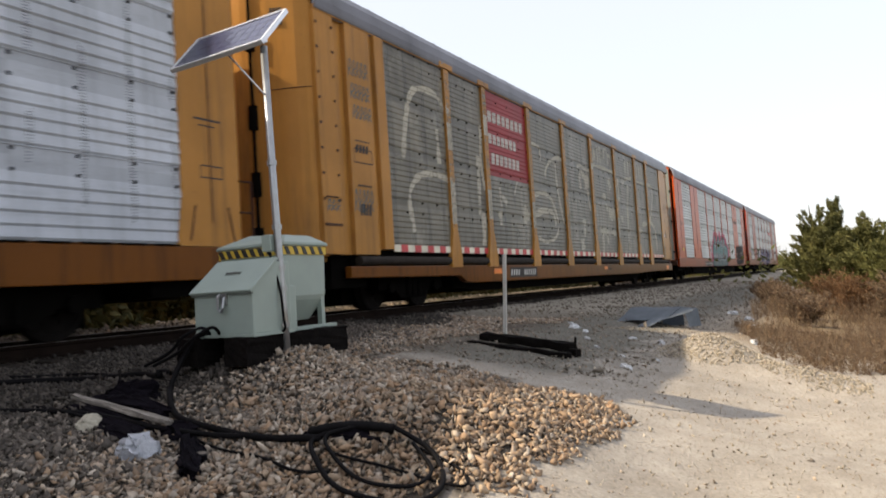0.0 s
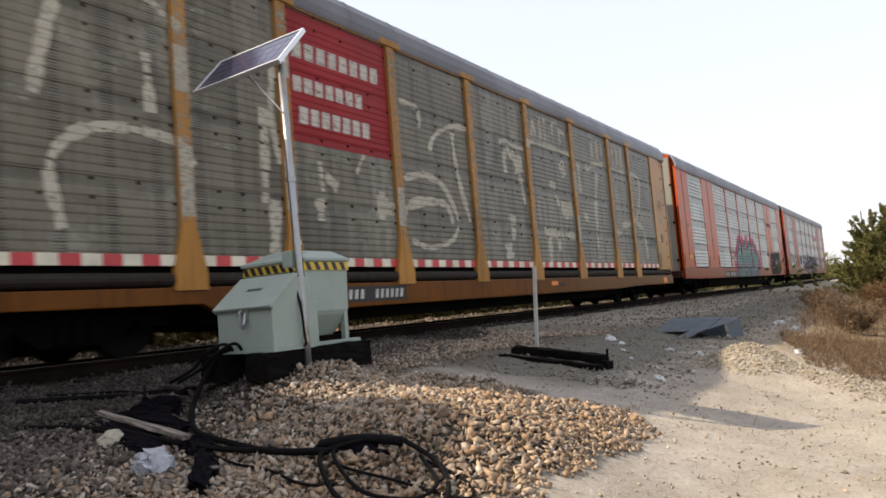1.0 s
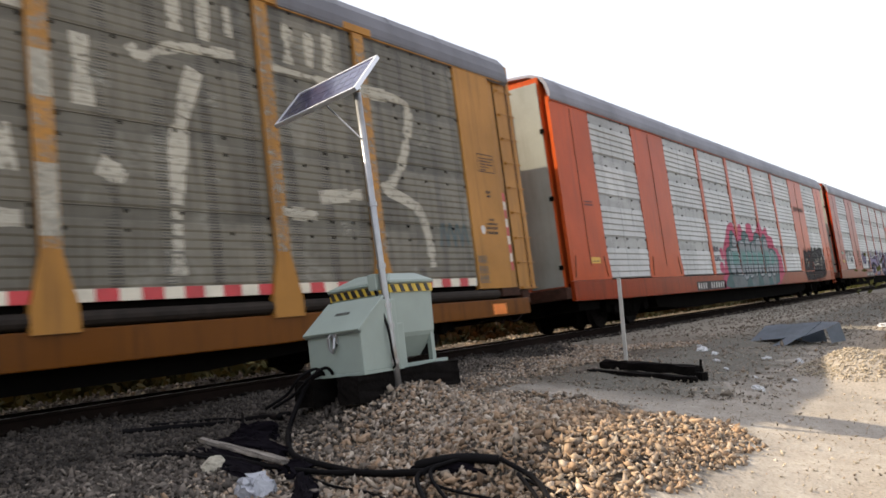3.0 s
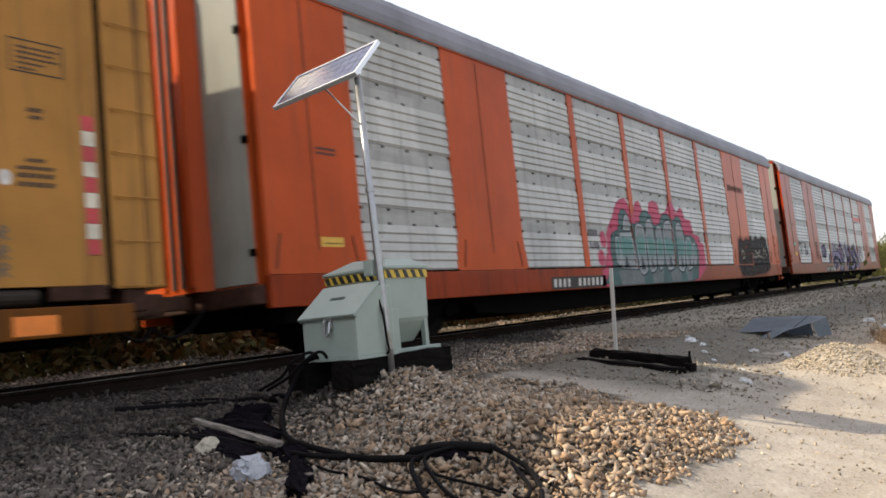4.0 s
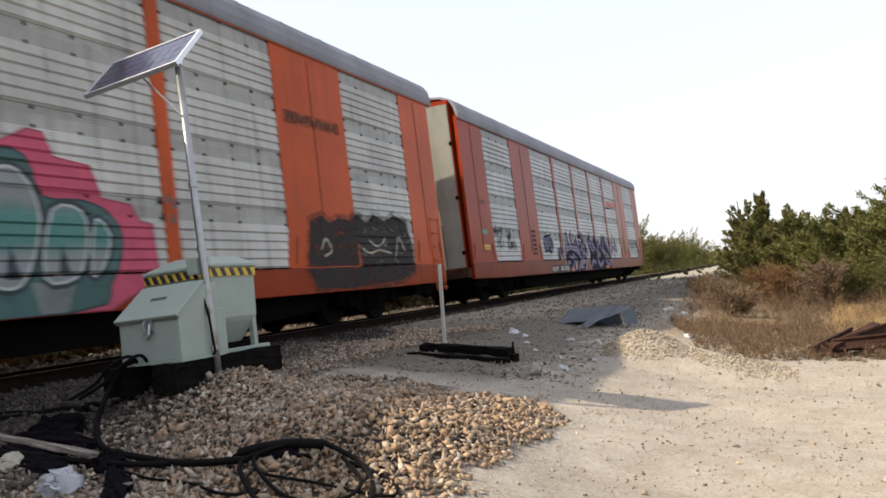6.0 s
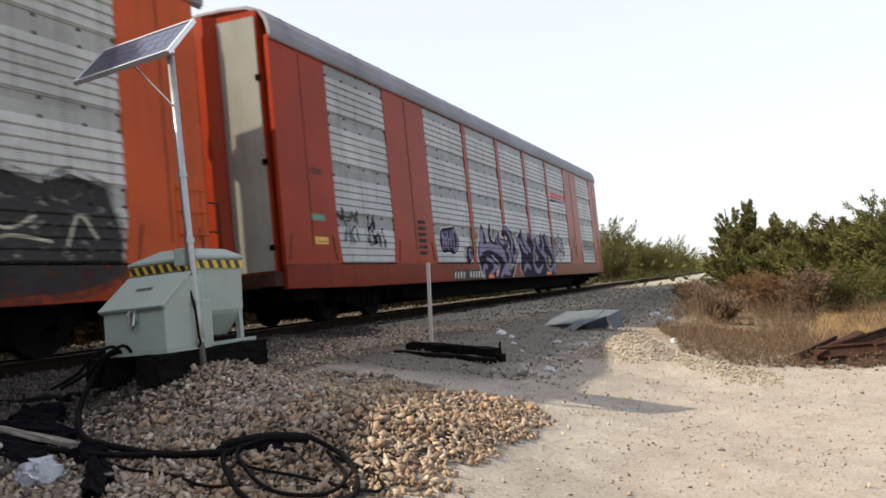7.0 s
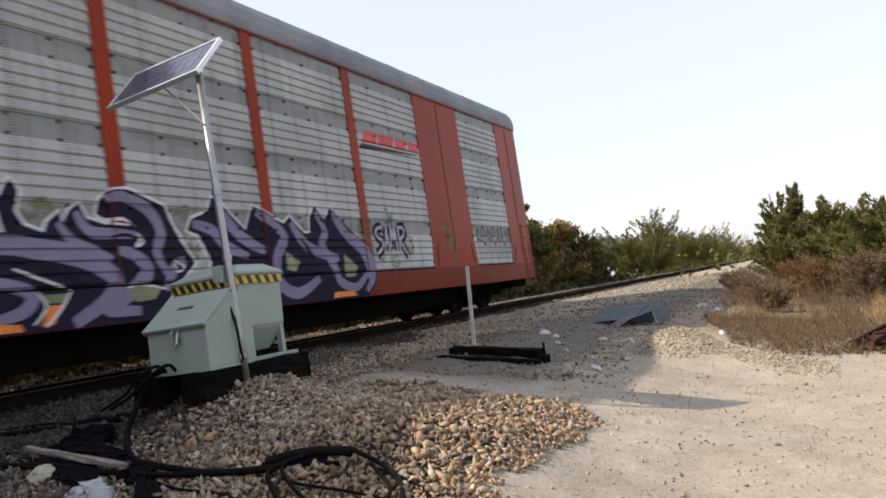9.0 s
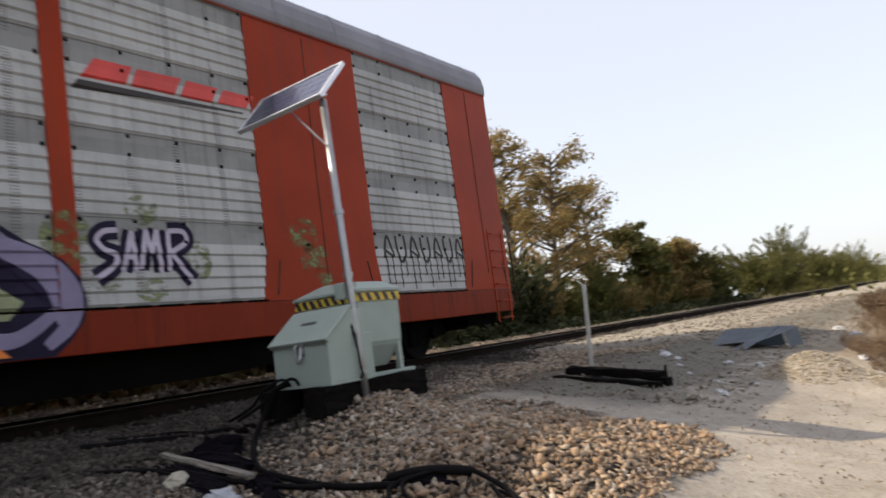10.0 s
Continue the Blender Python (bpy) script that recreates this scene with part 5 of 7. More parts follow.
    chips = random.Random(77)
    worn(0.07, (13.43, 3.95), (13.75, 4.01), (14.04, 3.95), (14.64, 3.93))
    worn(0.06, (15.0, 4.18), (15.57, 4.2), (16.32, 4.21), (17.54, 4.18))
    worn(0.07, (15.18, 4.34), (15.34, 4.78))
    worn(0.07, (15.34, 4.75), (15.44, 4.41))
    worn(0.09, (15.75, 4.9), (15.75, 4.33))
    worn(0.08, (16.05, 4.91), (16.04, 4.36))
    worn(0.07, (16.51, 4.57), (16.56, 4.88), (16.87, 4.94))
    worn(0.09, (16.96, 4.85), (17.01, 4.4))
    worn(0.07, (16.99, 4.75), (17.31, 4.7))
    worn(0.11, (13.61, 3.25), (13.61, 3.65), (13.8, 3.79), (13.96, 3.68), (14.14, 3.75))
    worn(0.26, (14.27, 3.74), (14.33, 3.32))
    worn(0.1, (14.26, 3.23), (14.47, 3.09))
    worn(0.08, (14.42, 3.01), (14.5, 2.58))
    worn(0.2, (13.79, 2.27), (13.77, 2.05))
    worn(0.15, (13.79, 1.98), (13.75, 1.69))
    worn(0.22, (13.45, 1.6), (13.49, 1.27))
    worn(0.28, (16.89, 3.9), (17.09, 3.53))
    worn(0.1, (16.05, 3.14), (16.21, 3.25), (16.37, 3.18), (16.26, 3.05))
    worn(0.11, (16.35, 2.92), (16.56, 2.7))
    worn(0.26, (16.67, 2.64), (17.07, 2.61), (17.41, 2.65))
    worn(0.12, (15.47, 1.99), (16.24, 1.95), (17.45, 1.93))
    worn(0.18, (15.77, 1.93), (15.75, 1.17))
    worn(0.13, (16.31, 1.94), (16.37, 1.52))
    worn(0.08, (18.75, 4.02), (18.88, 3.9), (19.32, 4.11), (20.2, 4.21))
    worn(0.1, (19.35, 4.79), (19.36, 4.35))
    worn(0.1, (19.79, 4.87), (19.76, 4.31))
    worn(0.08, (20.14, 4.86), (20.15, 4.44))
    worn(0.14, (19.58, 3.87), (19.31, 3.08), (19.19, 2.15), (19.15, 1.34))
    worn(0.14, (18.29, 2.56), (18.58, 2.42))
    worn(0.13, (18.16, 4.0), (18.16, 3.22))
    worn(0.1, (21.16, 4.86), (21.13, 4.3))
    worn(0.1, (21.56, 4.85), (21.53, 4.32))
    worn(0.11, (21.93, 4.9), (21.9, 4.34))
    worn(0.06, (20.8, 4.18), (22.22, 4.17))
    worn(0.1, (20.71, 2.17), (21.38, 2.14))
    worn(0.11, (21.48, 2.41), (22.31, 2.51))
    worn(0.11, (22.41, 4.14), (23.46, 4.17), (23.63, 3.89), (23.36, 3.15), (23.04, 2.76), (22.85, 2.65), (23.56, 2.39), (23.77, 2.0), (23.83, 1.41))
    worn(0.09, (7.2, 2.73), (7.24, 2.24))
    worn(0.13, (7.32, 2.52), (7.59, 2.35))
    worn(0.16, (7.15, 2.14), (7.15, 1.78))
    worn(0.05, (8.11, 2.63), (8.3, 2.91), (8.53, 3.09), (8.81, 3.08))
    worn(0.25, (8.62, 2.15), (9.13, 2.09))
    worn(0.08, (6.3, 4.1), (6.2, 3.34), (6.26, 2.93), (6.33, 2.58))
    worn(0.13, (6.18, 2.03), (6.11, 1.28))
    worn(0.08, (9.5, 2.69), (10.17, 2.83), (10.87, 2.64), (11.34, 2.03))
    worn(0.11, (9.45, 2.1), (9.88, 2.28), (10.83, 2.32), (11.11, 1.96))
    worn(0.06, (9.58, 1.57), (10.22, 1.44), (10.98, 1.59), (11.31, 1.86))
    worn(0.07, (10.42, 3.32), (10.66, 3.65), (11.32, 3.95), (11.97, 3.99))
    worn(0.09, (11.33, 3.82), (11.38, 3.24), (11.56, 2.61), (11.81, 2.01))
    worn(0.07, (9.54, 4.14), (10.1, 4.09), (10.13, 3.73))
    worn(0.09, (2.67, 2.92), (2.89, 3.85), (3.24, 4.37), (4.07, 4.44), (4.59, 4.12))
    worn(0.09, (2.94, 1.48), (2.84, 2.22), (3.38, 2.66), (4.4, 2.67), (4.73, 2.37))
    worn(0.14, (6.06, 3.34), (5.98, 1.95))
    worn(0.1, (4.1, 3.7), (4.14, 2.98))
    rnd = random.Random(12)
    for a, b, _, _, prof in [z for z in zones if z[4] is FINE]:     # scuffed remains between them
        for k in range(max(3, round((b - a) * 1.6))):
            y, z, w, h = rnd.uniform(a + 0.1, b - 0.5), rnd.uniform(1.3, 4.7), rnd.uniform(0.15, 0.5), rnd.uniform(0.08, 0.3)
            d.lay(car, "faded_graffiti", [[(y, z), (y + w * 0.5, z - 0.04), (y + w, z + 0.03), (y + w * 1.03, z + h * 0.6), (y + w * 0.8, z + h), (y - 0.03, z + h * 0.9)]], M["ghost_thin"], 0.0028)
    d.lay(car, "graffiti_tag", [q for k in range(4) for q in stroke([(24.1 + 0.2 * k, 1.75), (24.2 + 0.2 * k, 2.15), (24.3 + 0.2 * k, 1.8)], 0.05)], M["slate"], 0.003)
    # worn pale upper halves of some posts
    d.each(car, "post_wear", [rect(y - 0.105, y + 0.105, z0, z1) for y, z0, z1 in ((4.58, 1.7, 2.6), (4.58, 3.3, 3.9), (6.47, 1.9, 2.6), (6.47, 3.9, 4.4), (9.28, 1.8, 2.5), (17.70, 1.75, 2.5), (17.70, 3.2, 3.7), (14.85, 4.0, 4.2))], M["ghost"], 0.002)
    for y in posts:
        d.lay(car, "post_wear", [rect(y - 0.10, y + 0.10, 1.62, 4.98)], M["ghost_thin"], 0.0028)
    return car, d


CARS = []
lead, d0 = enclosed_car("autorack_car", "yellow enclosed auto carrier with white ribbed side panels", M["yellow"], number_plate=False, door="yellow", sheet="sheet_cool", sill="yellow_sill")
grey, d1 = yellow_grey_car("autorack_car", "yellow auto carrier with dark grey graffitied panels and red sign")
orange, d2 = enclosed_car("autorack_car", "orange auto carrier with white panels and teal graffiti", M["orange"])
teal_piece(orange, d2)
last, d3 = enclosed_car("autorack_car", "red-orange auto carrier with white panels and violet graffiti", M["red"], sheet="sheet_pale", sill="red_sill")
violet_piece(last, d3)
FRONT = 38.28   # front of the orange car at the start
CARS = [(lead, FRONT - 2 * PITCH), (grey, FRONT - PITCH), (orange, FRONT), (last, FRONT + PITCH)]


def travelled(t):
    return 7.942 * t + 0.007 * t * t


def motions():
    for car, front in CARS:
        walk(car, [(0.5 * k, pose(TRACK_X, front - travelled(0.5 * k), RAIL_Z)) for k in range(21)])
    for ws in WHEELSETS:
        u = ws.location.y
        walk(ws, [(k / 15, pose(0, u, WHEEL_R, math.degrees(travelled(k / 15) / WHEEL_R))) for k in range(151)])

# ------------------------------------------------------------------ things beside the track
def gz(x, y):
    return float(ground_z(x, y))


def timber(name, label, x, y, z, length, w, h, turn, material, category="timber", tilt=0.0):
    bm = bmesh.new()
    vs = add_box(bm, -length / 2, length / 2, -w / 2, w / 2, 0, h)
    bmesh.ops.subdivide_edges(bm, edges=bm.edges[:], cuts=5, use_grid_fill=True)
    rnd = random.Random(len(name) + int(x * 10))
    for v in bm.verts:
        v.co += Vector([rnd.uniform(-0.008, 0.008) for _ in range(3)])
    ob = part(name, bm, material)
    ob.matrix_basis = pose(x, y, z, 0, tilt, turn)
    return tagged(ob, label, category)


# wooden base under the lubricator
timber("base_timber", "dark creosoted timber under a grey steel box", -4.55, 5.00, 1.14, 1.32, 0.24, 0.22, 90, M["burnt"])
timber("base_timber", "dark creosoted timber under a grey steel box", -5.05, 5.02, 1.14, 1.4, 0.24, 0.22, 90, M["burnt"])


def lubricator():
    unit = tagged(empty("wayside_lubricator", -4.75, 4.43, 1.33), "grey-green steel rail lubricator box with hopper tank behind", "lubricator")
    paint = M["green_grey"]
    w, depth = 0.63, 0.46

    def P(x, y, z):
        return (x + 4.75, y - 4.43, z - 1.33)
    # control box with slanted lid
    bm = bmesh.new()
    add_prism(bm, [(0.0, 0.05), (depth, 0.05), (depth, 0.625), (0.30, 0.625), (0.0, 0.395)], "x", -w / 2, w / 2, bevel=0.010)
    box = part("control_box", bm, paint, unit)
    n = Vector((0, -0.23, 0.30)).normalized()
    along = Vector((0, 0.30, 0.23)).normalized()
    bm = bmesh.new()
    L = math.hypot(0.30, 0.23)
    m = Matrix.Translation((0, 0.0, 0.395)) @ Matrix((Vector((1, 0, 0)), along, n)).transposed().to_4x4()
    add_box(bm, -w / 2 - 0.018, w / 2 + 0.018, -0.03, L + 0.02, 0.003, 0.028, m, bevel=0.008)
    lid = part("lid", bm, paint, unit, "slanted hinged lid")
    bm = bmesh.new()
    add_box(bm, -w / 2 - 0.012, w / 2 + 0.012, -0.018, 0.0, 0.365, 0.387, bevel=0.003)
    part("seal", bm, M["green_grey_dark"], unit)
    bm = bmesh.new()
    add_box(bm, -0.095, 0.075, 0.19, 0.222, 0.0285, 0.033, m)
    plate = part("name_plate", bm, M["green_grey_dark"], lid, "small plate with dark bars")
    for k in range(5):
        bm = bmesh.new()
        add_box(bm, -0.08 + k * 0.03, -0.056 + k * 0.03, 0.197, 0.215, 0.0335, 0.0345, m)
        part("plate_bar", bm, M["ink"], lid)
    bm = bmesh.new()
    add_box(bm, 0.0, 0.06, -0.024, 0.0, 0.29, 0.385, bevel=0.006)
    add_tube(bm, [(0.0, -0.026, 0.375), (0.0, -0.055, 0.35), (0.002, -0.055, 0.26), (0.025, -0.052, 0.235), (0.045, -0.048, 0.265), (0.045, -0.03, 0.35)], 0.013, 6)
    part("latch", bm, M["galv"], unit, "galvanised hasp with padlock")
    # foot flange
    bm = bmesh.new()
    add_box(bm, -w / 2 - 0.015, w / 2 + 0.015, -0.015, depth + 0.01, 0.03, 0.052)
    part("flange", bm, paint, unit)
    # hopper tank behind
    a, b = -5.34 + 4.75, -4.61 + 4.75
    y0, y1 = 0.60, 1.18
    bm = bmesh.new()
    ring = lambda z, i: [bm.verts.new(p) for p in ((a + i, y0 + i * 0.7, z), (b - i, y0 + i * 0.7, z), (b - i, y1 - i * 0.7, z), (a + i, y1 - i * 0.7, z))]
    levels = [ring(0.11, 0.13), ring(0.29, 0.015), ring(0.33, 0.0), ring(0.70, 0.0), ring(0.775, 0.0)]
    for r0, r1 in zip(levels, levels[1:]):
        for k in range(4):
            bm.faces.new((r0[k], r0[(k + 1) % 4], r1[(k + 1) % 4], r1[k]))
    bm.faces.new(levels[0][::-1])
    bm.faces.new(levels[-1])
    bmesh.ops.bevel(bm, geom=[e for e in bm.edges if abs(e.verts[0].co.z - e.verts[1].co.z) > 0.02], offset=0.02, segments=3, affect="EDGES")
    tank = part("hopper_tank", bm, paint, unit)
    bm = bmesh.new()
    o = 0.03
    base = [(a - o, y0 - o, 0.775), (b + o, y0 - o, 0.775), (b + o, y1 + o, 0.775), (a - o, y1 + o, 0.775)]
    edge = [(x, y, 0.80) for x, y, _ in base]
    top = [(a + 0.22, y0 + 0.14, 0.90), (b - 0.10, y0 + 0.14, 0.88), (b - 0.10, y1 - 0.08, 0.88), (a + 0.22, y1 - 0.08, 0.90)]
    rows = [[bm.verts.new(p) for p in r] for r in (base, edge, top)]
    for r0, r1 in zip(rows, rows[1:]):
        for k in range(4):
            bm.faces.new((r0[k], r0[(k + 1) % 4], r1[(k + 1) % 4], r1[k]))
    bm.faces.new(rows[0][::-1])
    bm.faces.new(rows[2])
    bmesh.ops.bevel(bm, geom=bm.edges[:], offset=0.008, segments=2, affect="EDGES")
    part("tank_lid", bm, paint, unit, "shallow peaked lid")
    # hazard band round the rim, as alternating slanted blocks
    bm = bmesh.new()
    add_box(bm, a - 0.012, b + 0.012, y0 - 0.012, y1 + 0.012, 0.695, 0.768)
    band = part("hazard_band", bm, M["hazard_yellow"], tank, "yellow and black hazard tape")
    count = 8
    for k in range(count):
        x = a + (b - a) * (k + 0.25) / count
        bm = bmesh.new()
        add_prism(bm, [(x, 0.697), (x + 0.05, 0.697), (x + 0.015, 0.766), (x - 0.035, 0.766)], "y", y0 - 0.0165, y0 - 0.0125)
        part("hazard_block", bm, M["hazard_black"], tank)
    for k in range(5):
        y = y0 + (y1 - y0) * (k + 0.3) / 5
        bm = bmesh.new()
        add_prism(bm, [(y, 0.697), (y + 0.05, 0.697), (y + 0.015, 0.766), (y - 0.035, 0.766)], "x", b + 0.0125, b + 0.0165)
        part("hazard_block", bm, M["hazard_black"], tank)
    # legs and skids
    for x in (a + 0.03, b - 0.03):
        for y in (y0 + 0.05, y1 - 0.05):
            bm = bmesh.new()
            add_box(bm, x - 0.025, x + 0.025, y - 0.025, y + 0.025, 0.0, 0.42, bevel=0.004)
            part("leg", bm, paint, unit)
    for x, d in ((b, 0.16), (a, 0.06)):
        bm = bmesh.new()
        add_box(bm, x - 0.02, x + 0.06, y0 - d, y1 + 0.06, 0.0, 0.06, bevel=0.006)
        part("skid", bm, paint, unit)
    # pump housing between box and tank
    bm = bmesh.new()
    add_box(bm, -0.24, 0.26, depth, y0, 0.02, 0.42, bevel=0.01)
    part("pump_housing", bm, paint, unit)
    for k in range(2):
        bm = bmesh.new()
        add_tube(bm, smooth_line([(-0.16 + 0.10 * k, 0.02, 0.05), (-0.14 + 0.12 * k, -0.10, 0.12), (-0.24 + 0.14 * k, -0.2, 0.06), (-0.38 + 0.1 * k, -0.22, -0.06), (-0.6 + 0.1 * k, -0.28, -0.16)], 6), 0.014, 6)
        part("hose_tail", bm, M["rubber"], unit, smooth=True)


lubricator()


def solar_mast():
    fx, fy, fz = -4.44, 4.80, 1.18
    mast = tagged(empty("solar_mast", fx, fy, fz), "galvanised pole carrying a tilted framed solar panel", "solar panel")
    top = Vector((-0.07, 0.0, 2.60))
    bm = bmesh.new()
    add_tube(bm, [(0.02, 0, -0.12), (0.0, 0, 0.4), (-0.035, 0, 1.3), tuple(top)], 0.031, 14)
    part("pole", bm, M["galv"], mast, smooth=True)
    for z, x in ((0.25, 0.004), (0.55, -0.004), (0.72, -0.011), (1.06, -0.025), (1.6, -0.045)):
        bm = bmesh.new()
        add_tube(bm, [(x, 0, z - 0.02), (x, 0, z + 0.02)], 0.041, 12)
        part("strap", bm, M["galv"], mast)
    # panel: low edge in front, leaning back
    a, b = Vector((-5.52, 4.70, 3.745)) - Vector((fx, fy, fz)), Vector((-4.46, 4.72, 3.80)) - Vector((fx, fy, fz))
    d = Vector((-4.445, 5.10, 4.19)) - Vector((fx, fy, fz))
    ux, uy = (b - a), (d - b)
    lx, ly = ux.length, uy.length
    ex, ey = ux.normalized(), uy.normalized()
    ez = ex.cross(ey).normalized()
    ey = ez.cross(ex)
    m = Matrix.Translation(a) @ Matrix((ex, ey, ez)).transposed().to_4x4()
    bm = bmesh.new()
    t = 0.022
    for q in ((0, lx, 0, t), (0, lx, ly - t, ly), (0, t, t, ly - t), (lx - t, lx, t, ly - t)):
        add_box(bm, q[0], q[1], q[2], q[3], -0.035, 0.006, m)
    frame_part = part("panel_frame", bm, M["alu"], mast, "aluminium frame")
    bm = bmesh.new()
    add_box(bm, t, lx - t, t, ly - t, -0.012, -0.004, m)
    part("backing", bm, M["cell_line"], mast)
    nx, ny = 9, 4
    for i in range(nx):
        for j in range(ny):
            cx, cy = (lx - 2 * t) / nx, (ly - 2 * t) / ny
            bm = bmesh.new()
            add_box(bm, t + i * cx + 0.004, t + (i + 1) * cx - 0.004, t + j * cy + 0.004, t + (j + 1) * cy - 0.004, -0.0035, -0.001, m)
            part("solar_cell", bm, M["cell"], frame_part)
    bm = bmesh.new()
    add_box(bm, lx * 0.30, lx * 0.62, ly * 0.3, ly * 0.62, -0.065, -0.036, m, bevel=0.006)
    part("junction_box", bm, M["ink"], mast)
    bm = bmesh.new()
    add_box(bm, lx * 0.05, lx * 0.98, ly * 0.12, ly * 0.18, -0.06, -0.036, m)
    part("mount_rail", bm, M["alu"], mast)
    bm = bmesh.new()
    add_tube(bm, [(-0.055, -0.035, 2.18), tuple(m @ Vector((lx * 0.55, ly * 0.18, -0.05)))], 0.008, 6)
    part("brace", bm, M["galv"], mast)
    bm = bmesh.new()
    add_box(bm, -0.16, -0.06, -0.05, 0.05, 0.86, 1.00, bevel=0.01)
    part("conduit_box", bm, M["green_grey"], mast)
    bm = bmesh.new()
    add_tube(bm, smooth_line([(-0.10, -0.03, 0.86), (-0.03, -0.06, 0.74), (0.03, -0.06, 0.5), (0.04, -0.05, 0.30), (0.05, -0.05, 0.22), (0.0, -0.04, 0.19)], 6), 0.010, 6)
    part("cable", bm, M["rubber"], mast, smooth=True)


solar_mast()

# white marker post behind a charred tie
bm = bmesh.new()
add_box(bm, -0.023, 0.023, -0.014, 0.014, -0.1, 1.16, bevel=0.004)
mk = part("marker_post", bm, M["white"])
mk.matrix_basis = pose(-4.36, 9.05, 0.88, 0, 3.5, 0)
tagged(mk, "slim white painted marker post standing in gravel", "post")

old_tie = tagged(empty("old_tie", -4.05, 8.92, gz(-4.05, 8.92)), "charred broken railway tie lying on gravel", "timber")
old_tie.rotation_euler = (0, radians(5), radians(-18.5))
bm = bmesh.new()
add_box(bm, -0.72, 0.78, -0.06, 0.06, 0.03, 0.13)
bmesh.ops.subdivide_edges(bm, edges=bm.edges[:], cuts=7, use_grid_fill=True)
for v in bm.verts:
    v.co += Vector(noise.noise_vector(v.co * 9)) * 0.03
part("beam", bm, M["burnt"], old_tie)
bm = bmesh.new()
add_box(bm, -0.70, 0.90, -0.30, -0.20, -0.02, 0.05)
bmesh.ops.subdivide_edges(bm, edges=bm.edges[:], cuts=6, use_grid_fill=True)
for v in bm.verts:
    v.co += Vector(noise.noise_vector(v.co * 11 + Vector((5, 0, 0)))) * 0.03
part("splinter", bm, M["burnt"], old_tie)
bm = bmesh.new()
add_tube(bm, [(0.84, -0.05, -0.03), (0.85, -0.05, 0.22)], 0.014, 6)
add_box(bm, 0.80, 0.91, -0.12, -0.02, -0.02, 0.08)
part("spike", bm, M["burnt"], old_tie)


def bent_sheet():
    """A folded sheet of metal on the ground, its back edge and one end bent down."""
    s = tagged(empty("bent_sheet", -3.40, 13.45, gz(-3.40, 13.45)), "folded blue-grey sheet metal lying on the gravel", "sheet metal")
    s.rotation_euler.z = radians(-14)

    def plate(name, corners, label=""):
        bm = bmesh.new()
        n, grid = 8, []
        p = [Vector(c) for c in corners]
        for i in range(n):
            u, row = i / (n - 1), []
            for j in range(n):
                v = j / (n - 1)
                q = p[0].lerp(p[1], u).lerp(p[3].lerp(p[2], u), v)
                q.z += 0.018 * noise.noise(Vector((q.x * 4, q.y * 4, 3.0))) * min(1.0, q.z * 8)
                row.append(bm.verts.new(q))
            grid.append(row)
        for i in range(n - 1):
            for j in range(n - 1):
                bm.faces.new((grid[i][j], grid[i + 1][j], grid[i + 1][j + 1], grid[i][j + 1]))
        bmesh.ops.solidify(bm, geom=bm.faces[:], thickness=0.010)
        return part(name, bm, M["bluegrey"], s, label)
    plate("top_face", ((-0.66, -0.20, 0.10), (0.30, -0.26, 0.12), (0.36, 0.26, 0.30), (-0.62, 0.28, 0.32)))
    plate("back_lip", ((-0.62, 0.28, 0.315), (0.36, 0.26, 0.295), (0.36, 0.34, -0.03), (-0.62, 0.36, -0.03)))
    plate("raised_end", ((0.31, -0.24, 0.125), (0.62, -0.16, 0.20), (0.66, 0.24, 0.27), (0.37, 0.26, 0.295)))
    plate("end_lip", ((0.62, -0.16, 0.195), (0.66, 0.24, 0.265), (0.70, 0.26, -0.03), (0.66, -0.14, -0.03)))
    plate("torn_flap", ((-0.18, -0.50, -0.01), (0.10, -0.62, -0.01), (0.30, -0.27, 0.125), (-0.02, -0.245, 0.115)))


bent_sheet()


def hose(name, label, points, radius, material="rubber", lift=0.01):
    """A hose that lies on the ground through the points given in plan."""
    pts = []
    for p in smooth_line(points, 9):
        h = p[2] if len(p) > 2 else 0.0
        pts.append((p[0], p[1], gz(p[0], p[1]) + radius + lift + h))
    bm = bmesh.new()
    add_tube(bm, pts, radius, 8)
    return tagged(part(name, bm, M[material], smooth=True), label, "hose")


hose("black_hose", "black rubber hose running from the lubricator over gravel", [(-4.93, 4.46, 0.26), (-4.98, 4.33, 0.26), (-5.02, 4.18, 0.08), (-4.93, 4.03, 0.0), (-4.67, 3.79, 0.0), (-4.42, 3.60, 0.02), (-4.1, 3.46, 0.03), (-3.65, 3.40, 0.02), (-3.25, 3.36, 0.01), (-3.0, 3.36, 0.01)], 0.022)
hose("black_hose", "black hose lying along the ballast towards the track", [(-5.3, 4.25, 0.02), (-5.9, 4.6, 0.0), (-6.4, 4.55, 0.0), (-6.9, 4.35, 0.0), (-7.2, 3.9, 0.0)], 0.028)
hose("black_hose", "black hose lying along the ballast towards the track", [(-5.25, 4.3, 0.03), (-5.8, 4.75, 0.0), (-6.5, 4.75, 0.0), (-7.1, 4.7, 0.0), (-7.4, 4.3, 0.0)], 0.02)
hose("thick_hose", "thick black hose end on the gravel", [(-3.1, 3.40, 0.02), (-2.86, 3.47, 0.03), (-2.62, 3.54, 0.02)], 0.028)
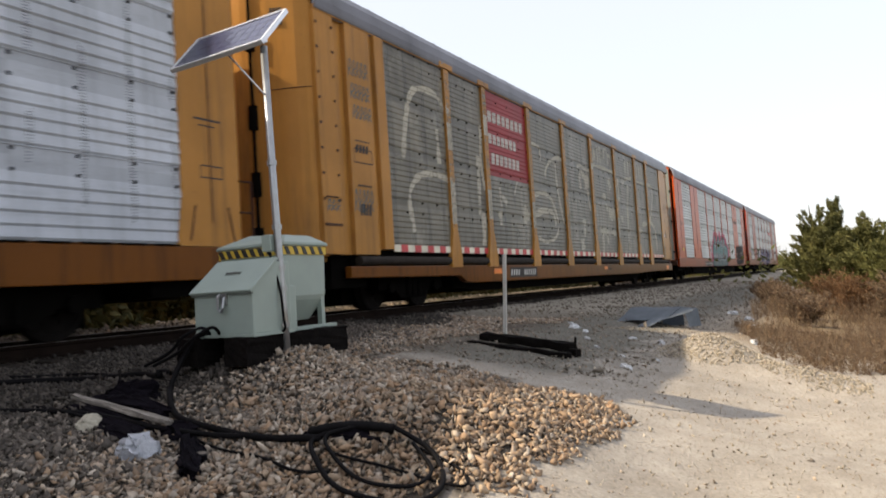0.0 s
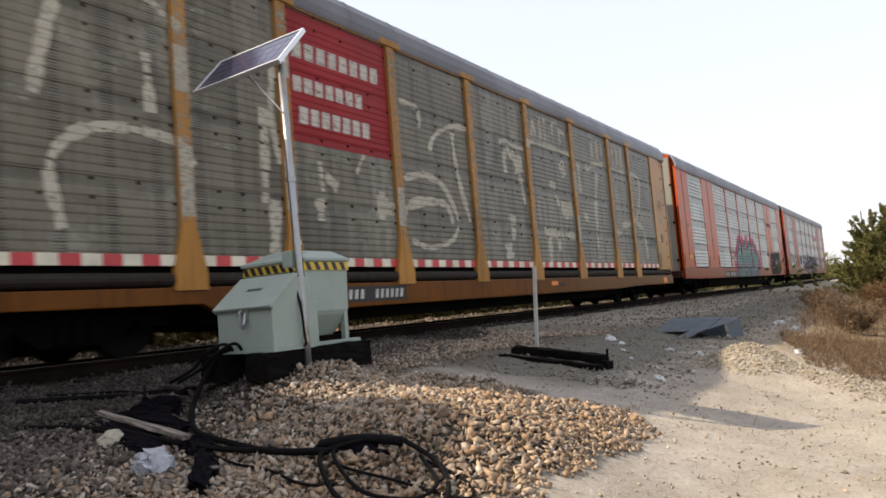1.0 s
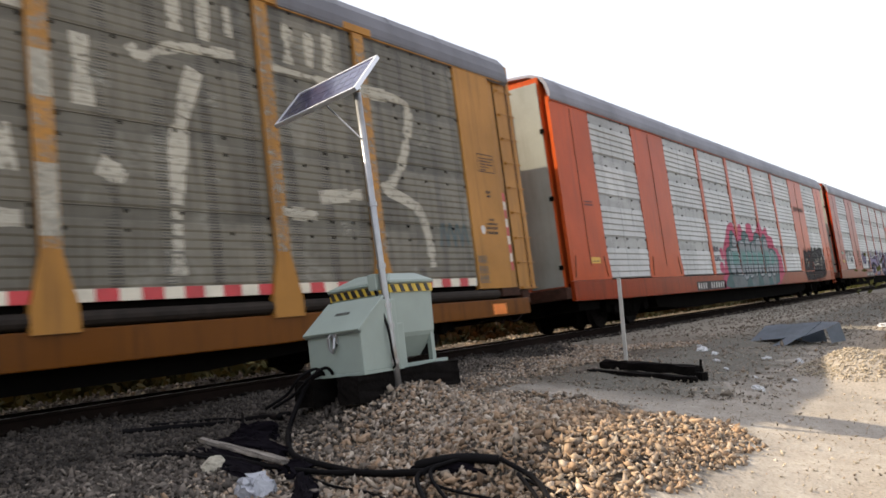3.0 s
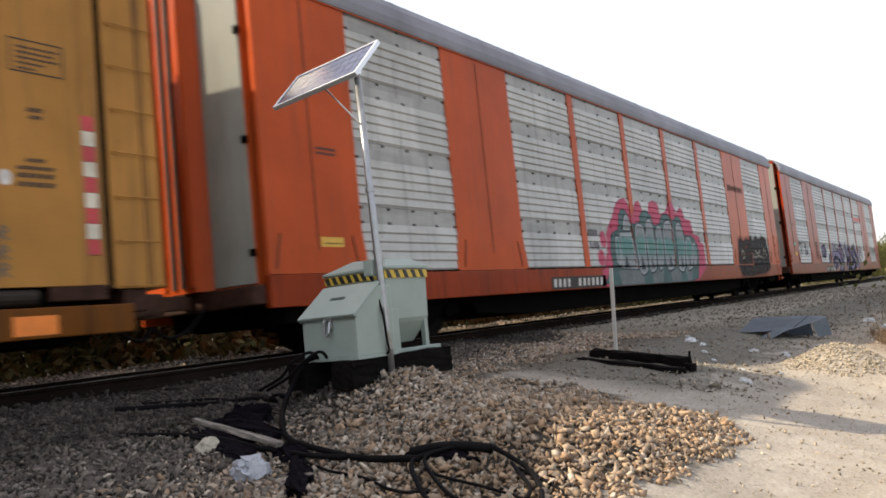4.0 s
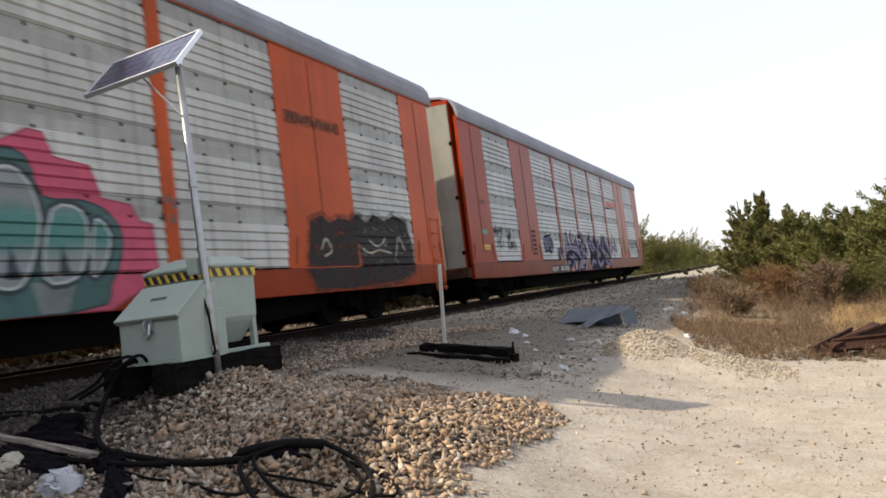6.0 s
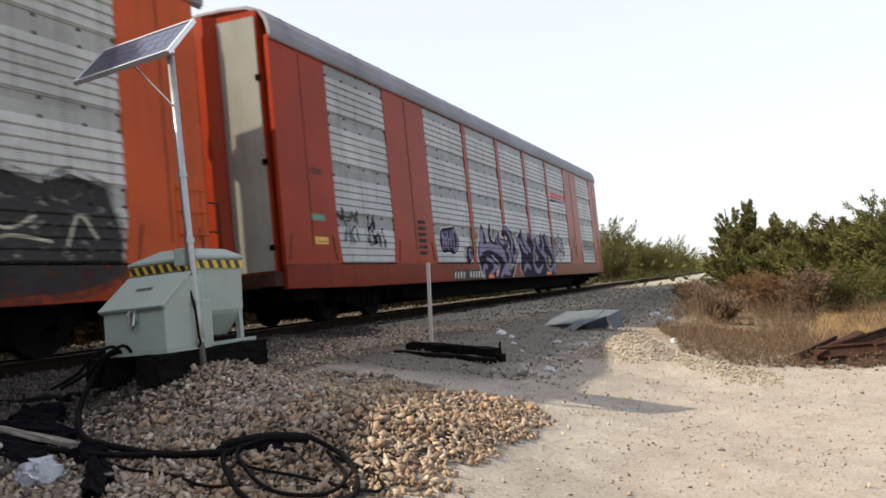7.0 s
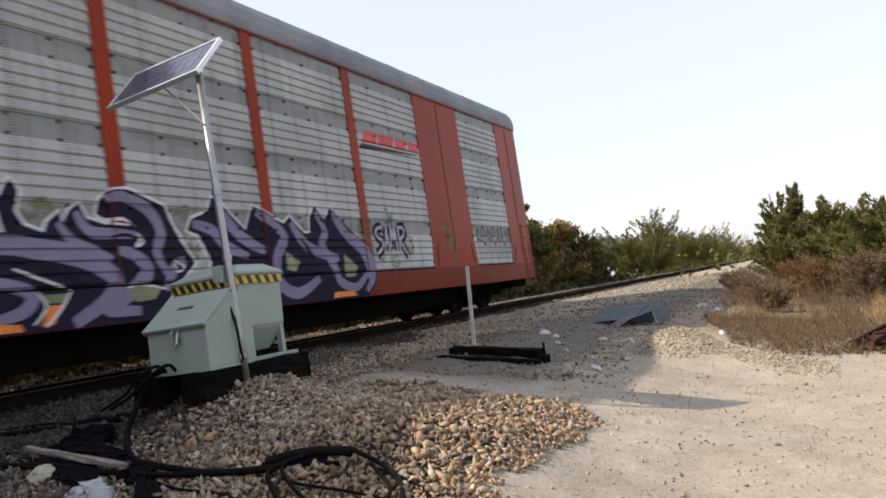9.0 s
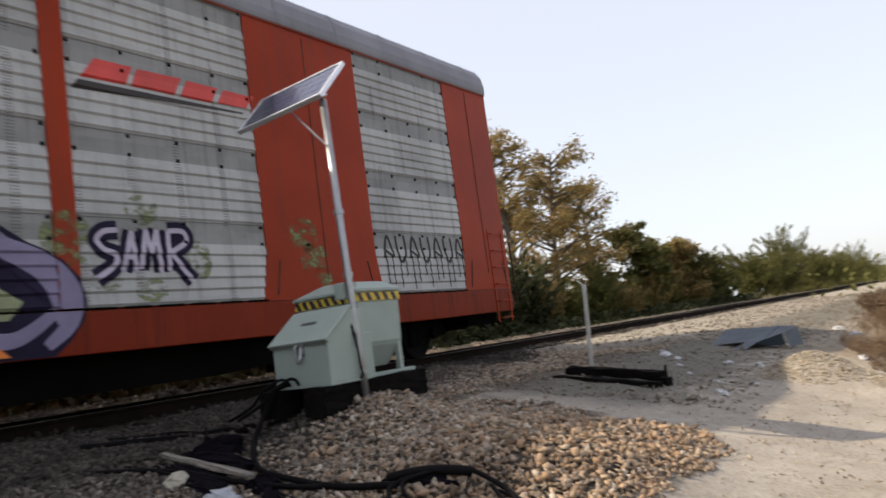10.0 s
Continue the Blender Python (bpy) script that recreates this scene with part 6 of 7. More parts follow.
hose("coiled_cable", "coiled black cable lying on gravel", [(-2.9, 3.45, 0.03), (-3.03, 3.33, 0.02), (-2.85, 3.14, 0.02), (-2.58, 2.97, 0.01), (-2.31, 2.96, 0.01), (-2.17, 3.10, 0.0), (-2.18, 3.29, 0.0), (-2.35, 3.48, 0.02), (-2.6, 3.53, 0.05)], 0.0145)
hose("coiled_cable", "coiled black cable lying on gravel", [(-2.8, 3.48, 0.05), (-2.94, 3.34, 0.05), (-2.77, 3.19, 0.04), (-2.5, 3.06, 0.03), (-2.28, 3.13, 0.02), (-2.25, 3.3, 0.03), (-2.45, 3.46, 0.05)], 0.011)
hose("thin_cable", "thin black cable on gravel", [(-2.9, 3.28, 0.02), (-2.77, 3.24, 0.03), (-2.5, 3.25, 0.02), (-2.23, 3.25, 0.01), (-2.07, 3.31, 0.0), (-2.16, 3.44, 0.0), (-2.42, 3.48, 0.02)], 0.009)
hose("thin_cable", "thin black cable on gravel", [(-3.9, 3.3, 0.01), (-3.5, 3.2, 0.01), (-3.2, 3.12, 0.01), (-2.95, 3.06, 0.01), (-2.75, 3.1, 0.02)], 0.009)
hose("black_hose", "black hose among scrap on gravel", [(-5.7, 3.1, 0.0), (-5.2, 3.25, 0.0), (-4.7, 3.33, 0.02), (-4.35, 3.34, 0.02), (-4.0, 3.34, 0.02), (-3.5, 3.40, 0.02)], 0.018)
hose("thin_cable", "thin black cable on gravel", [(-5.5, 3.3, 0.01), (-4.9, 3.25, 0.02), (-4.5, 3.45, 0.02), (-4.1, 3.5, 0.03)], 0.012)

# broken plank with dark tar on it
plank = timber("broken_plank", "weathered grey plank lying among black scrap", -4.76, 3.42, 0.955, 1.15, 0.05, 0.03, -7, M["plank"], "plank", 6.5)


def rag(name, label, x, y, rx, ry, h, seed, material, category, rough=0.35, turn=None):
    """A crumpled soft heap that follows the ground."""
    turn = seed * 40 if turn is None else turn
    spin = Matrix.Rotation(radians(turn), 3, "Z")
    bm = bmesh.new()
    bmesh.ops.create_icosphere(bm, subdivisions=4, radius=1.0)
    for v in bm.verts:
        n = noise.noise_vector(v.co * 2.3 + Vector((seed, 0, 0)))
        n2 = noise.noise_vector(v.co * 6.0 + Vector((0, seed, 0)))
        v.co = v.co + n * rough + n2 * rough * 0.35
        n3 = noise.noise_vector(v.co * 13.0 + Vector((seed, seed, 0)))
        v.co = v.co + n3 * rough * 0.16
        c = Vector((v.co.x * rx, v.co.y * ry, max(v.co.z, -0.2) * h))
        w = spin @ Vector((c.x, c.y, 0))
        c.z += gz(x + w.x, y + w.y) - gz(x, y)
        v.co = c
    ob = part(name, bm, material, smooth=False)
    ob.matrix_basis = pose(x, y, gz(x, y) + h * 0.18, 0, 0, turn)
    return tagged(ob, label, category)


for x, y, rx, ry, h, k, turn in ((-5.08, 3.80, 0.20, 0.12, 0.12, 1, 10), (-4.80, 3.36, 0.50, 0.13, 0.05, 4, -8), (-4.45, 3.20, 0.30, 0.10, 0.05, 6, -20), (-4.9, 3.62, 0.42, 0.08, 0.07, 9, -6), (-2.95, 3.46, 0.24, 0.05, 0.05, 8, 5), (-4.12, 3.38, 0.14, 0.10, 0.07, 12, 0)):
    rag("tar_scrap", "crumpled black tarred scrap on gravel", x, y, rx, ry, h, k, M["cloth"], "scrap", 0.45, turn)
rag("dark_rag", "long dark rag lying over the gravel", -3.66, 3.02, 0.42, 0.075, 0.07, 2, M["cloth"], "rag", 0.4, -42)
rag("pale_rock", "smooth pale rock on the gravel", -4.78, 3.22, 0.11, 0.075, 0.07, 3, M["rock"], "rock", 0.16)

g = Graph("clear_plastic", 0.25)
g.b.inputs["Transmission Weight"].default_value = 0.35
M["plastic"] = g.finish(g.shade((0.55, 0.57, 0.62), g.noise(9.0), 0.75, 1.1), g.noise(22.0), 0.6, 0.02)
rag("plastic_bag", "crumpled clear plastic bag on the gravel", -4.0, 2.95, 0.12, 0.10, 0.11, 7, M["plastic"], "plastic bag", 0.4)
bm = bmesh.new()
add_tube(bm, [(-5.4, 3.95, 1.16), (-5.1, 3.72, 1.02)], 0.012, 6)
tagged(part("stick", bm, M["burnt"]), "charred stick leaning on scrap", "stick")

for i, (x, y, s) in enumerate(((-4.26, 11.57, 0.13), (-4.0, 11.3, 0.09), (-2.74, 10.79, 0.11), (-2.61, 8.4, 0.10), (-2.73, 18.0, 0.16), (-2.3, 17.0, 0.16), (-1.73, 12.66, 0.16), (-3.4, 9.9, 0.06), (-2.9, 9.3, 0.05), (-2.0, 15.5, 0.14), (-1.3, 13.5, 0.10), (-2.62, 4.35, 0.035), (-3.75, 10.6, 0.07), (-3.2, 11.0, 0.08), (-2.5, 9.4, 0.07), (-3.6, 9.3, 0.05), (-4.6, 12.4, 0.08), (-2.2, 11.6, 0.07))):
    rag("paper_scrap", "crumpled white paper litter on the ground", x, y, s * 0.7, s * 0.35, s * 0.35, 10 + i, M["paper"], "litter", 0.5)


def rusty_bars():
    rnd = random.Random(8)
    for k, (x, y, turn, tilt, L) in enumerate(((0.30, 11.6, -38, 9, 0.9), (0.52, 11.5, -36, 10, 1.0), (0.85, 11.7, -48, 7, 1.3), (1.20, 11.6, -52, 6, 1.4), (0.80, 11.3, -75, 0, 1.1), (1.55, 11.4, -68, 2, 1.3), (1.9, 11.7, -50, 8, 1.2))):
        bm = bmesh.new()
        add_prism(bm, [(-0.08, 0), (0.08, 0), (0.08, 0.025), (0.02, 0.04), (0.02, 0.12), (0.05, 0.135), (0.05, 0.16), (-0.05, 0.16), (-0.05, 0.135), (-0.02, 0.12), (-0.02, 0.04), (-0.08, 0.025)], "y", -L / 2, L / 2)
        ob = part("rusty_rail_piece", bm, M["rust_dark"])
        ob.matrix_basis = pose(x, y, gz(x, y) + 0.06 + 0.05 * (k % 3), tilt, rnd.uniform(-20, 20), turn)
        tagged(ob, "short rusty rail offcut in a pile on the ground", "scrap rail", "pile of rusty rail offcuts")


rusty_bars()

# ------------------------------------------------------------------ plants
def quads(centres, sizes, rng, flat=0.0, aspect=1.6):
    """Leaf-like quads at random turns."""
    n = len(centres)
    a = rng.normal(size=(n, 3))
    a[:, 2] *= 1 - flat
    a /= np.linalg.norm(a, axis=1, keepdims=True)
    b = np.cross(a, rng.normal(size=(n, 3)))
    b /= np.linalg.norm(b, axis=1, keepdims=True) + 1e-9
    s = np.asarray(sizes)[:, None]
    p, q = a * s * aspect * 0.5, b * s * 0.5
    v = np.stack([centres - p, centres + q * 0.8, centres + p, centres - q * 0.8], 1).reshape(-1, 3)
    return v, np.arange(4 * n).reshape(n, 4)


def broad_tree(x, y, height, spread, leaves, seed, material, label, size=0.22, gap=0.5, low=0.2):
    """Trunk, limbs and a crown of many leaf clumps with gaps."""
    rng, rnd = np.random.default_rng(seed), random.Random(seed)
    tree = tagged(empty("tree", x, y, gz(x, y)), label, "tree")
    bm = bmesh.new()
    lean = rnd.uniform(-0.06, 0.06) * height
    trunk = [(lean * t * t + 0.1 * math.sin(5 * t + seed), 0.08 * math.sin(4 * t), -0.1 + height * 0.85 * t) for t in np.linspace(0, 1, 7)]
    add_tube(bm, trunk, 0.02 * height, 8, 0.004 * height)
    tips = []
    for k in range(60):
        t = rnd.uniform(low, 0.95)
        i = min(int(t * 6), 5)
        base = Vector(trunk[i]).lerp(Vector(trunk[i + 1]), t * 6 - i)
        ang = rnd.uniform(0, 2 * math.pi)
        reach = spread * rnd.uniform(0.4, 1.0) * (1.15 - 0.75 * abs(t - 0.45) * 1.4)
        up = rnd.uniform(0.15, 0.6) * reach
        end = base + Vector((math.cos(ang) * reach, math.sin(ang) * reach, up))
        mid = base.lerp(end, 0.5) + Vector((0, 0, 0.08 * reach))
        add_tube(bm, [base, mid, end], 0.006 * height, 5, 0.0015 * height)
        tips += [base.lerp(end, f) for f in (0.45, 0.7, 0.88, 1.0)]
    tips += [Vector(trunk[-1]), Vector(trunk[-2])]
    part("trunk", bm, M["bark"], tree)
    centres, per = [], max(1, leaves // len(tips))
    for tip in tips:
        r = spread * rng.uniform(0.07, 0.20)
        if rng.random() < gap * 0.3:
            continue
        c = rng.normal(size=(per, 3)) * r * (0.55, 0.55, 0.45) + np.array(tip)
        centres.append(c)
    centres = np.concatenate(centres)
    centres[:, 2] = np.maximum(centres[:, 2], 0.05)
    v, f = quads(centres, rng.uniform(0.6, 1.3, len(centres)) * size, rng)
    sheet_mesh("crown", v, f, material, tree)


def sprays(base, tip, count, rng, length, width, spread):
    """Feathery pieces along a limb, each pointing roughly its way."""
    d = tip - base
    reach = np.linalg.norm(d)
    f = rng.random(count)[:, None] ** 0.6
    c = base + d * f + rng.normal(size=(count, 3)) * spread * (1.15 - 0.8 * f)
    a = d / (reach + 1e-9) + rng.normal(size=(count, 3)) * 0.55
    a /= np.linalg.norm(a, axis=1, keepdims=True)
    b = np.cross(a, rng.normal(size=(count, 3)))
    b /= np.linalg.norm(b, axis=1, keepdims=True) + 1e-9
    L = length * rng.uniform(0.5, 1.4, (count, 1))
    W = width * rng.uniform(0.6, 1.3, (count, 1))
    return np.stack([c - a * L * 0.5, c + b * W, c + a * L * 0.5, c - b * W], 1).reshape(-1, 3)


def cedar(x, y, height, width, leaves, seed, label="bushy dark green cedar beside the railway", material="leaf_cedar", size=0.16, category="tree", round_top=False):
    rng, rnd = np.random.default_rng(seed), random.Random(seed)
    tree = tagged(empty("cedar" if category == "tree" else "shrub", x, y, gz(x, y)), label, category)
    bm = bmesh.new()
    add_tube(bm, [(0, 0, -0.1), (0.05, 0, height * 0.5), (0, 0.04, height * 0.9)], 0.020 * height, 7, 0.004 * height)
    out = []
    n_limbs = 150
    tops = [(0, 0, 1.0)] + [(rnd.uniform(-0.5, 0.5) * width, rnd.uniform(-0.5, 0.5) * width, rnd.uniform(0.6, 0.92)) for _ in range(4)]
    for k in range(n_limbs):
        tx, ty, th = tops[k % len(tops)]
        t = rnd.random() ** (0.9 if not round_top else 0.6)
        z = height * th * (0.05 + 0.86 * t)
        fall = (1 - t) ** 0.8 if not round_top else math.sqrt(max(0.05, 1 - t * t * 0.9))
        reach = width * fall * rnd.uniform(0.3, 1.1) + 0.07 * width
        ang = rnd.uniform(0, 2 * math.pi)
        rise = rnd.uniform(0.35, 1.1) * reach + 0.10 * height * t * rnd.random()
        base = Vector((tx * 0.7, ty * 0.7, z * 0.92))
        end = Vector((tx + math.cos(ang) * reach, ty + math.sin(ang) * reach, z + rise))
        if k % 3 == 0:
            add_tube(bm, [base, end], 0.004 * height, 4, 0.001 * height)
        m = max(4, int(leaves / n_limbs * (0.4 + 1.2 * reach / width)))
        out.append(sprays(np.array(base), np.array(end), m, rng, size * 2.4, size * 0.30, 0.05 * width + 0.03))
    part("trunk", bm, M["bark"], tree)
    v = np.concatenate(out)
    v[:, 2] = np.maximum(v[:, 2], 0.02)
    sheet_mesh("crown", v, np.arange(len(v)).reshape(-1, 4), M[material], tree)


# far side of the track
broad_tree(-18.4, 32.6, 13.2, 3.3, 11000, 1, M["leaf_autumn"], "tall thin-leaved tree turning brown beyond the track", 0.13, 0.8)
broad_tree(-18.2, 36.6, 11.8, 3.4, 11000, 2, M["leaf_autumn"], "tall thin-leaved tree turning brown beyond the track", 0.13, 0.8)
broad_tree(-18.4, 42.0, 10.2, 3.1, 10000, 3, M["leaf_autumn"], "thin-leaved tree with autumn leaves beyond the track", 0.13, 0.7)
broad_tree(-17.2, 45.5, 7.2, 2.4, 13000, 4, M["leaf_olive"], "rounded olive-green tree beyond the track", 0.17, 0.2)
broad_tree(-16.8, 50.5, 5.8, 2.6, 13000, 5, M["leaf_autumn"], "low reddish-brown tree beyond the track", 0.17, 0.2, 0.1)
for i, (x, y, h, w) in enumerate(((-16.3, 53.5, 5.2, 2.0), (-16.0, 58.5, 4.4, 2.2), (-15.5, 66.0, 4.4, 2.6), (-15.0, 74.0, 5.4, 2.4), (-15.6, 80.0, 7.0, 3.0), (-15.8, 86.0, 6.0, 3.0), (-15.6, 98.0, 5.0, 3.4), (-16.0, 118.0, 5.2, 4.0), (-16.4, 140.0, 6.4, 4.4), (-17.0, 165.0, 6.4, 5.0))):
    cedar(x, y, h * 0.9, w, 17000, 20 + i, "bushy olive-green cedar beyond the track", "leaf_olive" if i % 3 else "leaf_cedar", 0.10, round_top=i % 2 == 0)
for i in range(30):     # hedge added behind the train, mostly unseen, to shade the far ground
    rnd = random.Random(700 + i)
    cedar(-15.0 - rnd.uniform(0, 1.6), -34 + i * 2.15, rnd.uniform(5.6, 7.2) if i < 19 else rnd.uniform(3.0, 4.0), rnd.uniform(1.8, 2.4) if i < 19 else 1.7, 5200 if i < 19 else 3600, 700 + i, "bush added behind the track for shade, leaves coloured shade-dark", "leaf_shade", 0.17, "shrub", True)
for i in range(6, 19):
    rnd = random.Random(300 + i)
    y = 16.0 + i * 2.4
    cedar(-15.4 - rnd.uniform(0, 1.4) - (1.0 if i > 12 else 0), y, rnd.uniform(2.0, 3.3), rnd.uniform(1.1, 1.6), 6000, 300 + i, "leafy shrub at the foot of the far bank", "leaf_autumn" if i % 3 == 0 else "leaf_olive", 0.10, "shrub", True)


def undergrowth():
    """Low tangle along the foot of the far bank, its colour darkened as shade."""
    rng = np.random.default_rng(77)
    n = 70000
    x, y = rng.uniform(-17.5, -13.7, n), rng.uniform(-40, 62, n)
    top = (0.55 + 0.5 * np.sin(1.1 * y + 0.7 * np.sin(2.3 * x)) ** 2) * np.interp(y, (-40, 14, 22, 62), (1.1, 1.1, 0.9, 0.9)) * np.interp(x, (-14.6, -13.7), (1.0, 0.35))
    z = ground_z(x, y) + top * rng.random(n) ** 1.3
    v, f = quads(np.stack([x, y, z], 1), rng.uniform(0.10, 0.24, n), rng)
    tagged(sheet_mesh("undergrowth", v, f, M["leaf_shade"]), "low tangled undergrowth behind the track, leaves coloured shade-dark", "undergrowth", kind="stuff")


undergrowth()
# near side, beyond the brush
for i, (x, y, h, w, m) in enumerate(((-1.5, 29.5, 4.1, 1.0, "leaf_cedar"), (-0.7, 30.0, 4.3, 0.95, "leaf_cedar"), (-1.1, 28.8, 3.0, 1.4, "leaf_cedar"), (0.2, 29.0, 3.5, 1.4, "leaf_cedar"), (1.3, 29.5, 3.3, 1.5, "leaf_cedar"), (2.7, 27.5, 2.6, 1.9, "leaf_olive"), (3.8, 27.0, 2.5, 2.0, "leaf_olive"),
                                    (1.6, 24.0, 2.0, 1.4, "leaf_olive"), (3.0, 23.0, 1.9, 1.5, "leaf_olive"), (5.2, 28.0, 2.3, 2.2, "leaf_olive"), (7.0, 30.0, 2.4, 2.4, "leaf_olive"), (5.0, 23.5, 2.2, 1.7, "leaf_olive"), (0.4, 26.0, 2.2, 1.4, "leaf_cedar"))):
    cedar(x, y, h * 0.9, w, 17000, 60 + i, "dense dark green cedar behind dry brush", m, 0.075, round_top=m == "leaf_olive")


def brush():
    """Dry weeds: thin stalks with small withered leaves, and golden grass."""
    rng = np.random.default_rng(5)
    V, F, off = [], [], 0
    n = 2700
    y = 10.6 + 17.0 * rng.random(n) ** 0.9
    left = np.interp(y, (10.6, 12, 15, 18, 28), (-0.2, -0.9, -2.0, -2.5, -3.2))
    x = left + (rng.random(n) ** 0.8) * np.interp(y, (10.6, 15, 28), (2.2, 5.5, 6.0))
    h = np.interp(y, (10.6, 13, 16, 22), (0.12, 0.26, 0.5, 0.9)) * rng.uniform(0.35, 1.1, n) * (0.65 + 0.45 * np.sin(1.3 * x + 0.9 * y) * np.sin(2.3 * x - 0.7 * y))
    # low withered weeds that thin out towards the road
    m = 1500
    y[:m] = 10.9 + 4.5 * rng.random(m)
    x[:m] = np.interp(y[:m], (10.9, 12, 15.4), (-0.9, -1.6, -2.4)) + 3.2 * rng.random(m)
    h[:m] = rng.uniform(0.08, 0.26, m)
    z = ground_z(x, y)
    for k in range(n):
        stems = rng.integers(10, 20)
        base = np.array((x[k], y[k], z[k] - 0.03))
        tip = base + np.stack([rng.normal(0, 0.3 * h[k], stems), rng.normal(0, 0.3 * h[k], stems), h[k] * rng.uniform(0.6, 1.0, stems)], 1)
        w = 0.002 + 0.002 * h[k]
        side = np.stack([rng.normal(size=stems), rng.normal(size=stems), np.zeros(stems)], 1)
        side /= np.linalg.norm(side, axis=1, keepdims=True)
        a, b, c, d = base - side * w, base + side * w, tip + side * w * 0.4, tip - side * w * 0.4
        V.append(np.stack([a, b, c, d], 1).reshape(-1, 3))
        F.append(np.arange(4 * stems).reshape(-1, 4) + off)
        off += 4 * stems
        m = int(26 * h[k]) + 3
        f = rng.uniform(0.3, 1.0, m)[:, None]
        s = rng.integers(0, stems, m)
        cen = base + (tip[s] - base) * f + rng.normal(size=(m, 3)) * 0.06 * h[k]
        v, q = quads(cen, rng.uniform(0.008, 0.026, m), rng, aspect=2.6)
        V.append(v)
        F.append(q + off)
        off += len(v)
    tagged(sheet_mesh("dry_brush", np.concatenate(V), np.concatenate(F), M["brush_dry"]), "tangled brown dry weeds at the road's edge", "brush", kind="stuff")
    # golden grass
    n = 36000
    y = 11.8 + 14 * rng.random(n)
    x = np.interp(y, (11.8, 14, 26), (0.4, 0.3, 1.2)) + 6.0 * rng.random(n)
    h = rng.uniform(0.05, 0.24, n)
    base = np.stack([x, y, ground_z(x, y) - 0.02], 1)
    tip = base + np.stack([rng.normal(0, 0.1, n), rng.normal(0, 0.1, n), h], 1)
    side = np.stack([rng.normal(size=n), rng.normal(size=n), np.zeros(n)], 1)
    side /= np.linalg.norm(side, axis=1, keepdims=True)
    v = np.stack([base - side * 0.006, base + side * 0.006, tip + side * 0.002, tip - side * 0.002], 1).reshape(-1, 3)
    tagged(sheet_mesh("golden_grass", v, np.arange(4 * n).reshape(n, 4), M["grass_gold"]), "dry golden grass beyond the dirt road", "grass", kind="stuff")


def stalks():
    """Tall bleached stalks before the brush."""
    rng = np.random.default_rng(15)
    n = 110
    y = 13.0 + 6.0 * rng.random(n)
    x = np.interp(y, (13.0, 19.0), (-1.7, -2.9)) + 2.4 * rng.random(n) ** 1.6
    h = rng.uniform(0.2, 0.6, n)
    base = np.stack([x, y, ground_z(x, y) - 0.02], 1)
    tip = base + np.stack([rng.normal(0, 0.10, n), rng.normal(0, 0.10, n), h], 1)
    side = np.stack([np.ones(n), rng.normal(0, 0.3, n), np.zeros(n)], 1) * 0.004
    v = np.stack([base - side, base + side, tip + side * 0.5, tip - side * 0.5], 1).reshape(-1, 3)
    tagged(sheet_mesh("dry_stalks", v, np.arange(4 * n).reshape(n, 4), M["brush_dry"]), "tall bleached weed stalks at the road's edge", "weeds", kind="stuff")


stalks()
brush()
for i, (x, y, h, w) in enumerate(((-1.7, 19.5, 0.5, 0.5), (-0.35, 20.5, 1.0, 0.55), (-2.2, 21.5, 0.45, 0.5), (1.2, 20.5, 1.1, 0.8), (-0.9, 23.0, 0.9, 0.7), (2.2, 20.0, 1.0, 0.9), (-2.6, 24.0, 0.5, 0.5), (0.5, 19.6, 1.15, 0.6), (-1.2, 17.5, 0.45, 0.5))):
    cedar(x, y, h, w, 5200, 500 + i, "withered reddish-brown bush among dry weeds", "brush_rust" if i in (1, 4) else "leaf_olive" if i in (3, 5) else "brush_dry", 0.035, "shrub", True)


def far_wood(name, label, xs, ys, n, h0, h1, seed, material, size):
    rng = np.random.default_rng(seed)
    t = rng.random(n)
    x, y = np.interp(t, np.linspace(0, 1, len(xs)), xs), np.interp(t, np.linspace(0, 1, len(ys)), ys)
    top = h0 + (h1 - h0) * (0.5 + 0.5 * np.sin(t * 40 + 3 * np.sin(t * 13))) * (0.6 + 0.4 * np.sin(t * 97))
    depth = rng.normal(0, 4.0, n)
    z = ground_z(x, y) + top * rng.random(n) ** 0.7
    c = np.stack([x + depth, y + rng.normal(0, 3, n), z], 1)
    v, f = quads(c, rng.uniform(0.6, 1.4, n) * size, rng)
    tagged(sheet_mesh(name, v, f, M[material]), label, "woods", kind="stuff")


far_wood("far_wood", "distant olive-green wood edge", (-30, -46, -72), (66, 68, 42), 90000, 2.4, 4.8, 11, "leaf_olive", 0.13)
far_wood("far_wood", "distant olive-green wood edge", (-24, -24, -22), (150, 240, 420), 50000, 2.5, 5.0, 12, "leaf_olive", 0.36)
far_wood("far_wood", "distant olive-green wood edge", (5, 12, 40, 90), (40, 50, 70, 90), 90000, 1.2, 2.8, 13, "leaf_olive", 0.19)


def hill():
    """A low wooded ridge on the horizon."""
    n, m = 70, 14
    v, f = [], []
    rng = np.random.default_rng(4)
    for i in range(n):
        u = i / (n - 1)
        for j in range(m):
            w = j / (m - 1)
            x, y = 5 + 520 * u, 480 + 160 * w - 180 * u
            z = 24 * math.sin(math.pi * w) * (0.25 + 0.75 * math.sin(math.pi * min(1, u * 1.15 + 0.05))) + rng.normal(0, 0.8) - 1.0
            v.append((x, y, z))
    for i in range(n - 1):
        for j in range(m - 1):
            a = i * m + j
            f.append((a, a + m, a + m + 1, a + 1))
    tagged(sheet_mesh("hill", v, f, M["leaf_far"], smooth=False), "low wooded ridge on the horizon", "hill", kind="structure")


